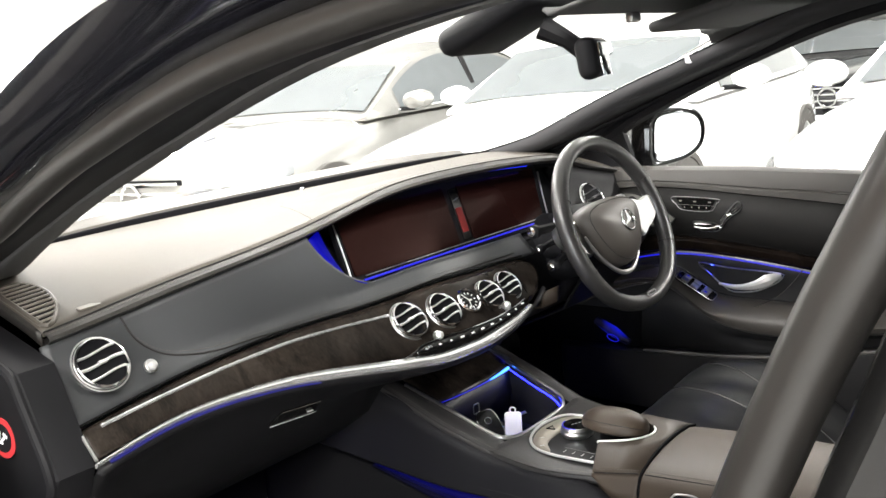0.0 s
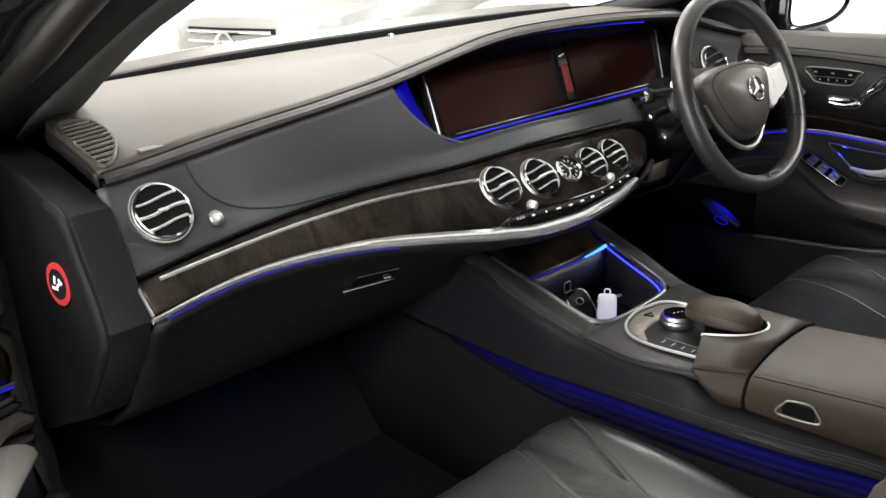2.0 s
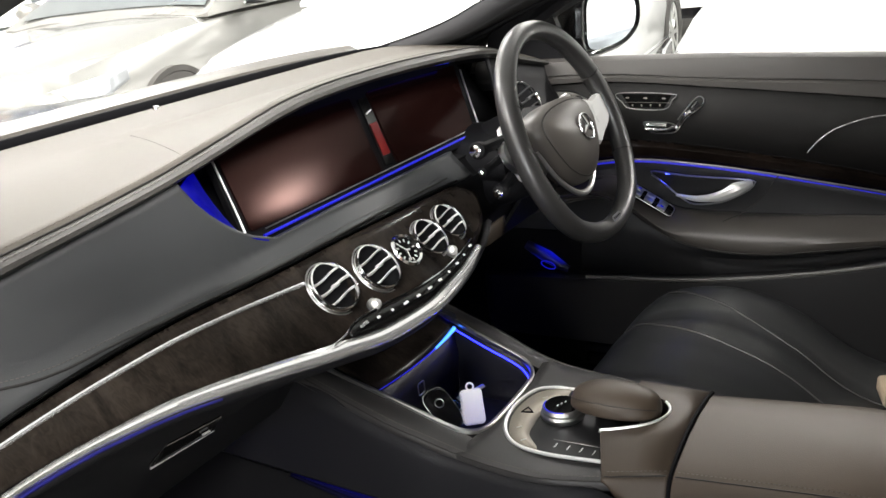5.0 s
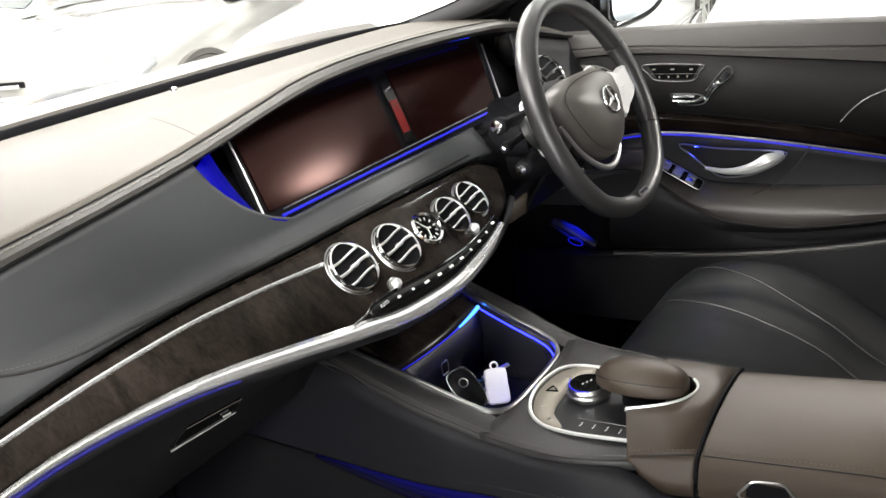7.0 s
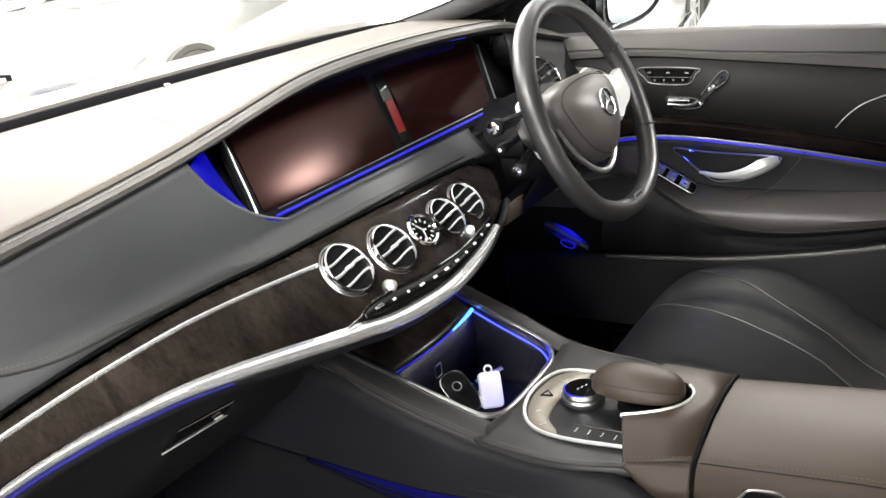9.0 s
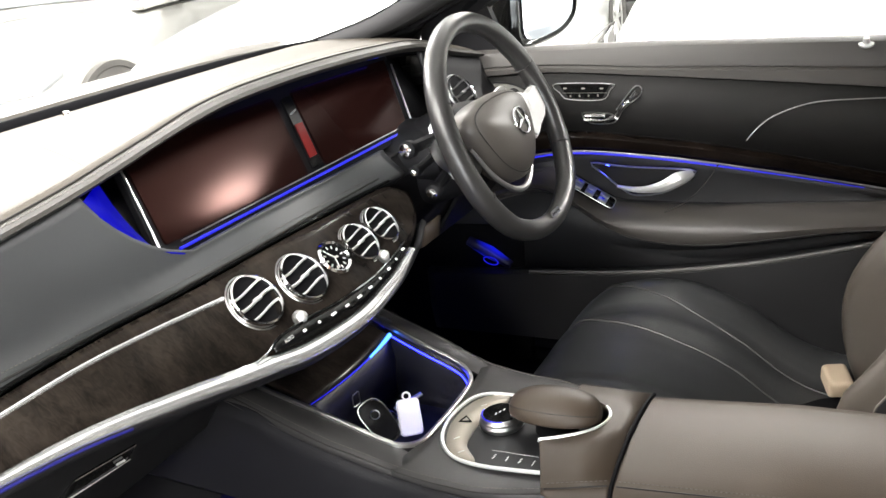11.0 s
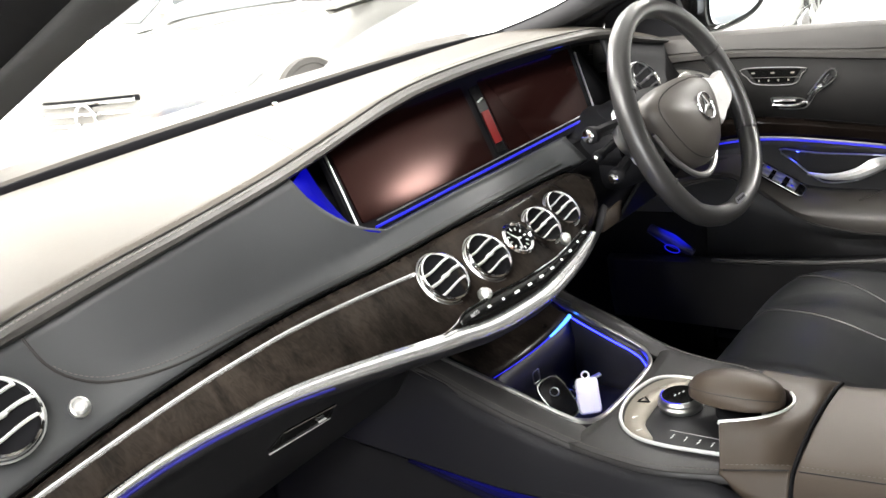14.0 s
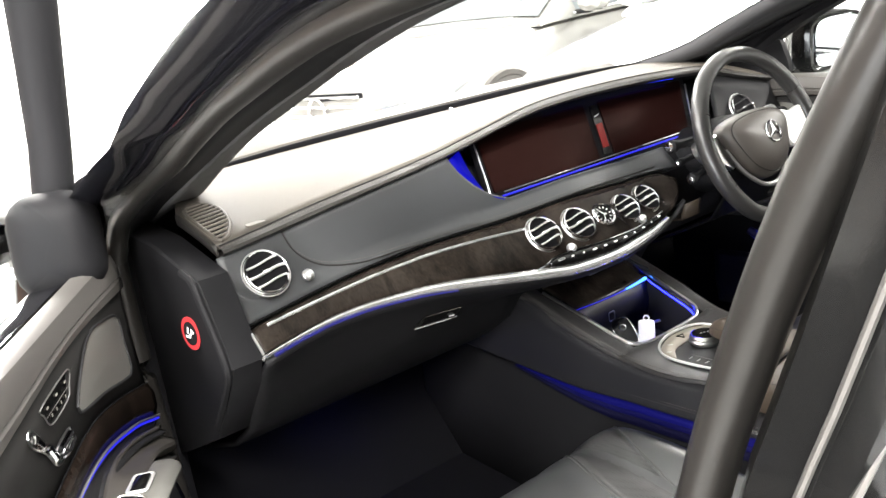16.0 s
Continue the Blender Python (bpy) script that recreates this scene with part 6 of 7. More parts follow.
# black glass edge at the windscreen's foot
put("screen_foot", *grid([[(x, pad_front(x) + 0.030, 0.975), (x, pad_front(x) + 0.024, 1.010), (x, pad_front(x) + 0.014, 1.027 - 0.010 * abs(x / 0.6) ** 3)] for x in np.linspace(-0.63, 0.63, 40)]), M_DARK, shell, "black glass edge", solid=0.003)
for s in (-1, 1):
    put("sill_trim", *grid([[(s * 0.752, y, 0.27), (s * 0.750, y, 0.34), (s * 0.758, y, 0.40)] for y in np.linspace(0.42, -0.80, 8)]), M_CARPET, shell, solid=0.008)
# roof rail, header and sun visor on the driver's side
put("roof_rail", *grid([[(0.585, y, zi), (0.62, y, zi - 0.006), (0.665, y + 0.01, (zi + zo) / 2), (0.712, y + 0.02, zo), (0.745, y + 0.02, zo + 0.002)] for y, zi, zo in ((-0.20, 1.258, 1.200), (-0.30, 1.282, 1.222), (-0.42, 1.305, 1.250), (-0.56, 1.318, 1.274), (-0.80, 1.325, 1.290), (-1.1, 1.33, 1.30))]), M_HEADL, shell, "dark roof rail lining", solid=0.008, facing=Vector((0, -0.6, 0.9)))
put("roof_header", *grid([[(x, -0.275 - 0.03 * (x / 0.6) ** 2, 1.290 + 0.014 * (1 - (x / 0.6) ** 2)), (x, -0.285 - 0.03 * (x / 0.6) ** 2, 1.282 + 0.014 * (1 - (x / 0.6) ** 2)), (x, -0.36, 1.298 + 0.014 * (1 - (x / 0.6) ** 2)), (x, -0.47, 1.318 + 0.03 * (1 - (x / 0.6) ** 2))] for x in np.linspace(-0.10, 0.61, 20)]), M_HEADL, shell, "dark header above the windscreen", solid=0.006, facing=Vector((0, -0.6, 0.9)))
vis = put("sun_visor", *moved(box(0.36, 0.15, 0.018, 0.008, 3), Matrix.Translation((0.36, -0.365, 1.285)) @ pose(0, 0, 0, -12)), M_HEADL, shell, "dark grey sun visor")
put("visor_clip", *moved(box(0.03, 0.014, 0.016, 0.004), Matrix.Translation((0.12, -0.300, 1.288))), M_SATIN, vis)
pq = put("pillar_plaque", *moved(slab(rounded(0.030, 0.018, 0.004), 0.002, 0.0005), Matrix.Translation((0.650, -0.150, 1.207)) @ frame_of((-0.8, -0.5, -0.2))), M_WHITE, shell, "small pale plaque on the pillar trim")
# roof with lining
rows = []
for t in np.linspace(-1, 1, 17):
    rows.append([(0.60 * t, y, 1.315 + 0.045 * (1 - t * t) + (0.02 if y < -0.6 else 0)) for y in (-0.42, -0.55, -0.8, -1.2, -1.6, -2.0)])
put("roof_lining", *grid(rows), M_HEADL, shell, "dark grey roof lining", solid=0.01, facing=Vector((0, -0.8, 0.5)))
put("roof_skin", *grid([[(x * 1.12, y, z + 0.045) for x, y, z in r] for r in rows]), M_PAINT, shell, "black roof skin", solid=0.004, facing=Vector((0, -0.8, 3)))
for s in (-1, 1):
    hx = np.array([(s * 0.56, -0.50, 1.315), (s * 0.60, -0.62, 1.30), (s * 0.60, -0.80, 1.30), (s * 0.57, -0.90, 1.315)])
    put("grab_handle", *tube(curve(hx, 16), 0.011, 8), M_PLASTIC, shell)
# cowl and bonnet
rows = [[(x, 0.412 - 0.1 * (x / 0.6) ** 4 * 0.6, 1.008), (x, 0.47, 0.985), (x, 0.60 - 0.1 * (x / 0.6) ** 2, 0.975), (x, 0.63 - 0.1 * (x / 0.6) ** 2, 0.975)] for x in np.linspace(-0.66, 0.66, 24)]
put("cowl", *grid(rows), M_PLASTIC, shell, "black cowl panel", solid=0.006, facing=Vector((0, 0.3, 3)))
# Added lip that carries the painted reflecting strip.
lip_y = lambda x: pad_front(x) + 0.055
put("cowl_lip", *grid([[(x, lip_y(x), 0.985), (x, lip_y(x) + 0.006, 1.026 - 0.012 * abs(x / 0.6) ** 3), (x, lip_y(x) + 0.030, 1.038 - 0.014 * abs(x / 0.6) ** 3), (x, lip_y(x) + 0.060, 1.034 - 0.014 * abs(x / 0.6) ** 3), (x, lip_y(x) + 0.075, 0.99)] for x in np.linspace(-0.60, 0.60, 40)]), M_COWL, shell, "grey-brown plastic cowl lip", solid=0.003, facing=Vector((0, -0.5, 3)))
rows = []
for x in np.linspace(-0.82, 0.82, 28):
    u = x / 0.82
    rows.append([(x, 0.62 - 0.10 * u * u + d, 0.985 - 0.055 * d - 0.030 * d * d - 0.03 * u ** 4 + 0.012 * math.exp(-((abs(u) - 0.45) / 0.12) ** 2)) for d in (0.0, 0.03, 0.2, 0.4, 0.7, 1.0, 1.2)])
put("bonnet", *grid(rows), M_BONNET, shell, "glossy black bonnet", solid=0.004, facing=Vector((0, 1, 4)))
for s in (-1, 1):
    put("wing", *grid([[(s * 0.83, y, 0.955 - 0.20 * (y - 0.5)), (s * 0.90, y, 0.90 - 0.18 * (y - 0.5)), (s * 0.935, y, 0.75), (s * 0.93, y, 0.45), (s * 0.90, y, 0.25)] for y in np.linspace(0.44, 1.8, 10)]), M_PAINT, shell, "black front wing", solid=0.004, facing=Vector((s * 4, 1, 1)))
    # rear door and its window
    rd = put("rear_door", *grid([[(s * 0.80, y, 0.945), (s * 0.86, y, 0.935), (s * 0.90, y, 0.88), (s * 0.93, y, 0.70), (s * 0.93, y, 0.52), (s * 0.90, y, 0.36)] for y in np.linspace(-0.90, -1.85, 14)]), M_PAINT, shell, "closed glossy black rear door", solid=0.01, facing=Vector((s * 4, -1, 1)))
    put("rear_belt_chrome", *tube([(s * 0.835, y, 0.948) for y in np.linspace(-0.86, -1.8, 10)], 0.006, 6), M_SATIN, rd)
    rp = put("rear_pane", *grid([[(s * (0.80 - 0.28 * (z - 0.945)), y - 0.32 * (z - 0.945) * (1 if y > -1 else 0.2), z) for z in np.linspace(0.945, 1.30, 6)] for y in (-0.93, -1.2, -1.5, -1.75)]), M_TINT, rd, "tinted rear side window")
    fp = put("rear_window_frame", *tube([(s * 0.815, -0.905, 0.95), (s * 0.79, -0.955, 1.09), (s * 0.765, -1.01, 1.22), (s * 0.735, -1.06, 1.31)], 0.017, 8), M_GLOSS, rd, "glossy black window frame")
    put("frame_chrome", *tube([(s * 0.835, -0.925, 0.952), (s * 0.81, -0.975, 1.09), (s * 0.785, -1.03, 1.22), (s * 0.755, -1.08, 1.31)], 0.004, 8), M_DSAT, fp)
put("floor_pan", *grid([[(x, 0.55, 0.62), (x, 0.45, 0.45), (x, 0.30, 0.30), (x, 0.0, 0.285), (x, -1.0, 0.285), (x, -1.9, 0.30)] for x in np.linspace(-0.78, 0.78, 12)]), M_CARPET, shell, "black carpeted floor", solid=0.02)
put("bulkhead", *grid([[(x, 0.42, 1.0), (x, 0.50, 0.8), (x, 0.55, 0.60)] for x in np.linspace(-0.78, 0.78, 6)]), M_DARK, shell, solid=0.01)
put("underbody", *moved(box(1.62, 4.8, 0.10, 0.02), Matrix.Translation((0, -0.70, 0.21))), M_DARK, shell)
put("rear_bulkhead", *grid([[(x, -1.85, 0.29), (x, -1.95, 0.7), (x, -2.2, 1.0)] for x in np.linspace(-0.78, 0.78, 5)]), M_SEAT, shell, solid=0.02)
for s in (-1, 1):
    for y in (1.30, -1.72):
        wh = put("wheel", *moved(lathe([(0.20, -0.11), (0.33, -0.11), (0.345, -0.09), (0.345, 0.09), (0.33, 0.11), (0.23, 0.11), (0.22, 0.08)], 40), Matrix.Translation((s * 0.80, y, 0.345)) @ pose(0, 0, 0, 0, 90 * s, 0)), M_RUBBER, shell, "tyre")
        put("rim", *moved(lathe([(0.225, 0.06), (0.225, 0.10), (0.06, 0.085), (0.01, 0.09)], 32), Matrix.Translation((s * 0.80, y, 0.345)) @ pose(0, 0, 0, 0, 90 * s, 0)), M_SATIN, wh)

# tail: rear window, boot, rear wings, bumper and lamps
def belt_z(y):
    return float(np.interp(-y, (1.8, 2.4, 2.9, 3.15, 3.24, 3.28), (0.945, 0.96, 0.95, 0.90, 0.80, 0.60)))


def tail_w(y):
    return float(np.interp(-y, (1.8, 2.6, 3.0, 3.2, 3.28), (0.90, 0.88, 0.82, 0.72, 0.60)))


rows = []
for t in np.linspace(-1, 1, 17):
    rows.append([((0.66 + 0.06 * k) * t, -2.0 - 0.55 * k, 1.355 + 0.045 * (1 - t * t) - 0.34 * k - 0.05 * k * (1 - k)) for k in np.linspace(0, 1, 6)])
rw = put("rear_window", *grid(rows), M_TINT, shell, "tinted rear window")
rows = [[(t * tail_w(y) * 0.97, y, belt_z(y) + 0.03 * (1 - t * t)) for y in (-2.53, -2.7, -2.9, -3.05, -3.15, -3.22, -3.26, -3.28)] for t in np.linspace(-1, 1, 15)]
put("boot_lid", *grid(rows), M_PAINT, shell, "glossy black boot lid", solid=0.004, facing=Vector((0, -2.5, 4)))
put("rear_bumper", *grid([[(t * 0.84, -3.26 + 0.16 * abs(t) ** 3, 0.62), (t * 0.88, -3.32 + 0.20 * abs(t) ** 3, 0.50), (t * 0.86, -3.30 + 0.20 * abs(t) ** 3, 0.30), (t * 0.80, -3.15 + 0.1 * abs(t) ** 3, 0.20)] for t in np.linspace(-1, 1, 17)]), M_PAINT, shell, "black rear bumper", solid=0.006, facing=Vector((0, -6, 1)))
for s in (-1, 1):
    put("rear_wing", *grid([[(s * tail_w(y) * 0.95, y, belt_z(y)), (s * tail_w(y) * 1.0, y, belt_z(y) - 0.06), (s * tail_w(y) * 1.035, y, 0.68), (s * tail_w(y) * 1.03, y, 0.48), (s * tail_w(y), y, 0.26)] for y in np.linspace(-1.85, -3.26, 16)]), M_PAINT, shell, "black rear wing", solid=0.004, facing=Vector((s * 5, -2.5, 1)))
    put("roof_side", *grid([[(s * 0.67, y, z + 0.035), (s * 0.735, y, z + 0.015), (s * 0.765, y, z - 0.03)] for y, z in ((-0.62, 1.325), (-1.0, 1.345), (-1.6, 1.345), (-2.0, 1.32))]), M_PAINT, shell, "black roof side", solid=0.006, facing=Vector((s * 4, -1, 3)))
    put("c_pillar", *grid([[(s * 0.64, -2.0 - 0.55 * k, 1.36 - 0.34 * k), (s * (0.74 + 0.05 * k), -1.86 - 0.62 * k, 1.33 - 0.36 * k), (s * (0.80 + 0.04 * k), -1.76 - 0.7 * k, 1.20 - 0.235 * k)] for k in np.linspace(0, 1, 6)]), M_PAINT, shell, "black rear pillar", solid=0.006, facing=Vector((s * 5, -2, 3)))
    tl = put("tail_lamp", *grid([[(s * x, y, z) for z in (0.70, 0.77, 0.84)] for x, y in ((0.52, -3.275), (0.66, -3.245), (0.76, -3.18), (0.83, -3.05))]), M_RED, shell, "red tail lamp", solid=0.012, facing=Vector((s * 2, -6, 1)))
    hl = put("front_lamp", *grid([[(s * x, y, z) for z in (zl, (zl + zh) / 2, zh)] for x, y, zl, zh in ((0.52, 1.865, 0.60, 0.70), (0.66, 1.835, 0.60, 0.73), (0.78, 1.76, 0.62, 0.75), (0.86, 1.62, 0.66, 0.77))]), M_GLASSY, shell, "clear front lamp", solid=0.012, facing=Vector((s * 2, 6, 1)))
put("front_bumper", *grid([[(t * 0.84, 1.83 - 0.22 * abs(t) ** 3, 0.86 - 0.05 * t * t), (t * 0.87, 1.88 - 0.24 * abs(t) ** 3, 0.78 - 0.03 * t * t), (t * 0.90, 1.93 - 0.26 * abs(t) ** 3, 0.52), (t * 0.88, 1.92 - 0.26 * abs(t) ** 3, 0.32), (t * 0.82, 1.80 - 0.2 * abs(t) ** 3, 0.20)] for t in np.linspace(-1, 1, 19)]), M_PAINT, shell, "black front bumper", solid=0.006, facing=Vector((0, 6, 1)))
gl = put("front_grille", *grid([[(0.40 * t, 1.945 - 0.03 * t * t + 0.02 * (0.6 - z), z) for z in (0.46, 0.60, 0.74)] for t in np.linspace(-1, 1, 9)]), M_DARK, shell, "dark grille with chrome bars", solid=0.01, facing=Vector((0, 6, 1)))
for z in (0.50, 0.57, 0.64, 0.71):
    put("grille_bar", *tube([(0.38 * t, 1.955 - 0.03 * t * t + 0.02 * (0.6 - z), z) for t in np.linspace(-1, 1, 9)], 0.008, 6), M_CHROME, gl)

# seat belt on the driver's pillar
belt = empty("seat_belt", (0.70, -0.78, 0.40), "dark seat belt hanging on the driver's pillar", "seat belt")
rows = [[(0.695, y + dx * 0.9, z), (0.690, y - 0.045 + dx, z)] for y, z, dx in ((-0.80, 1.22, 0), (-0.775, 1.05, 0), (-0.745, 0.85, 0), (-0.725, 0.66, 0), (-0.72, 0.45, 0))]
put("strap", *grid(rows), M_BLACK, belt, solid=0.002)
put("pillar_trim", *grid([[(0.742, y + 0.085, z), (0.722, y + 0.07, z), (0.712, y - 0.02, z), (0.72, y - 0.12, z)] for y, z in ((-0.92, 1.29), (-0.845, 1.10), (-0.775, 0.90), (-0.735, 0.70), (-0.715, 0.50), (-0.71, 0.34))]), M_SEAT, belt, "dark pillar trim", solid=0.01)
put("pillar_seal", *grid([[(0.782, y + 0.17, z), (0.775, y + 0.12, z), (0.757, y + 0.085, z), (0.745, y + 0.06, z)] for y, z in ((-0.92, 1.29), (-0.845, 1.10), (-0.775, 0.90), (-0.735, 0.70), (-0.715, 0.50), (-0.71, 0.34))]), M_PLASTIC, belt, "black pillar seal", solid=0.006)
put("buckle_tongue", *moved(box(0.006, 0.05, 0.035, 0.003), Matrix.Translation((0.686, -0.745, 0.70)) @ pose(0, 0, 0, 20)), M_SATIN, belt)

# rear-view mirror and sensor housing
rv = empty("rear_view_mirror", (0.02, -0.25, 1.30), "black rear-view mirror under the windscreen's top edge", "mirror")
put("mirror_housing", *moved(box(0.22, 0.032, 0.062, 0.014, 3), Matrix.Translation((0.045, -0.270, 1.232)) @ pose(0, 0, 0, -8, 0, 25)), M_PLASTIC, rv)
put("mirror_pane", *moved(box(0.205, 0.003, 0.050, 0.001), Matrix.Translation((0.0535, -0.2880, 1.2295)) @ pose(0, 0, 0, -8, 0, 25)), M_MIRROR, rv)
put("sensor_housing", *moved(box(0.16, 0.20, 0.045, 0.020, 3), Matrix.Translation((-0.010, -0.155, 1.305)) @ pose(0, 0, 0, -22)), M_PLASTIC, rv)
put("mirror_stem", *tube([(0.01, -0.20, 1.285), (0.028, -0.235, 1.262), (0.042, -0.258, 1.240)], (0.020, 0.014, 0.016), 10), M_PLASTIC, rv)

# driver's wing mirror
wm = empty("wing_mirror", (0.95, 0.10, 0.93), "black wing mirror with bright reflecting glass", "mirror")
mo = curve([(-0.085, -0.062), (-0.092, 0.0), (-0.080, 0.055), (-0.02, 0.068), (0.06, 0.060), (0.098, 0.030), (0.096, -0.02), (0.06, -0.050), (0.0, -0.064)], 40, closed=True)
MM = Matrix.Translation((0.955, 0.050, 1.010)) @ frame_of((-0.34, -0.94, 0.02))
rows = [[(x * k, y * k, h) for x, y in mo] for k, h in ((0.86, 0.003), (0.92, 0.004), (1.0, 0.010), (1.09, 0.002), (1.12, -0.03), (1.0, -0.08), (0.7, -0.115), (0.3, -0.125))]
put("mirror_housing", *moved(grid(rows, close_u=True, cap=True), MM), M_GLOSS, wm, "glossy black mirror shell")
put("mirror_pane", *moved(slab([(x * 0.83 + 0.006, y * 0.86) for x, y in mo], 0.002), MM @ pose(0, 0, 0.0045)), M_MIRROR, wm)
put("mirror_foot", *tube([(0.80, 0.13, 0.955), (0.86, 0.115, 0.958), (0.92, 0.10, 0.965)], (0.03, 0.022, 0.02), 8), M_GLOSS, wm)

# ---- the hall and the parked cars ----
M_FLOOR = mat("polished_concrete", (0.42, 0.42, 0.41), 0.25, bump=0.1, scale=20, var=0.12, coarse=1.2)
M_WALL = mat("painted_wall", (0.72, 0.72, 0.70), 0.7, bump=0.2, scale=60, var=0.05, coarse=1.5)
M_CEIL = mat("pale_ceiling", (0.55, 0.55, 0.55), 0.8, var=0.1, coarse=2)
M_BRICK = mat("brown_boarding", (0.20, 0.11, 0.06), 0.6, var=0.25, coarse=3)
M_NAVY = mat("navy_sign_board", (0.03, 0.05, 0.14), 0.5)
M_CARW = mat("white_car_paint", (0.78, 0.78, 0.77), 0.15, var=0.02, coat=1.0)
M_CARS = mat("silver_car_paint", (0.30, 0.295, 0.28), 0.25, 0.5, var=0.03, coat=1.0)
M_LAMP = mat("headlamp", (0.55, 0.57, 0.6), 0.08, 0.4, var=0.2, coat=1.0)
M_CARGL = mat("car_glass", (0.10, 0.11, 0.115), 0.05, var=0.1, coat=1.0)

g = put("floor", *moved(box(40, 40, 0.2, 0), Matrix.Translation((2, 3, -0.1))), M_FLOOR)
tagged(g, "pale polished concrete showroom floor", "floor", kind="structure")
for nm, loc, size, mm in (("wall_east", (13.1, 3, 2.1), (0.2, 40, 4.2), M_WALL), ("wall_west", (-9.1, 10.95, 2.1), (0.2, 24.1, 4.2), M_BRICK), ("wall_west_2", (-9.1, -12.0, 2.1), (0.2, 10.0, 4.2), M_BRICK), ("wall_west_3", (-9.1, -4.05, 0.3), (0.2, 5.9, 0.6), M_BRICK), ("wall_west_4", (-9.1, -4.05, 3.55), (0.2, 5.9, 1.3), M_BRICK), ("wall_north", (2, 19.1, 2.1), (22, 0.2, 4.2), M_WALL), ("wall_south", (2, -10.1, 2.1), (22, 0.2, 4.2), M_WALL)):
    tagged(put(nm, *moved(box(*size, 0), Matrix.Translation(loc)), mm), "brown boarded showroom wall" if mm is M_BRICK else "plain white painted showroom wall", "wall", kind="structure")
tagged(put("ceiling", *moved(box(24, 32, 0.2, 0), Matrix.Translation((2, 4, CEIL + 0.1))), M_CEIL), "pale grey showroom ceiling", "ceiling", kind="structure")


# unseen shopfront window, assumed in the west wall as the fill light's source
M_SKYP = mat("bright_daylight", (0.8, 0.85, 0.9), 0.9, emit=(0.94, 0.97, 1.0), power=2.5)
win = empty("window_1", (-9.0, -4.05, 0.6), "assumed wide shopfront window in dark frames, out of view", "window", kind="structure")
put("backdrop", *moved(box(0.02, 6.4, 2.8, 0), Matrix.Translation((-9.6, -4.05, 1.75))), M_SKYP, win, "bright daylight outside")
for y in (-6.95, -5.0, -3.1, -1.15):
    put("window_frame", *moved(box(0.10, 0.10, 2.3, 0.01), Matrix.Translation((-9.05, y, 1.75))), M_PLASTIC, win)
for z in (0.64, 2.86):
    put("window_frame", *moved(box(0.10, 5.8, 0.08, 0.01), Matrix.Translation((-9.07, -4.05, z))), M_PLASTIC, win)


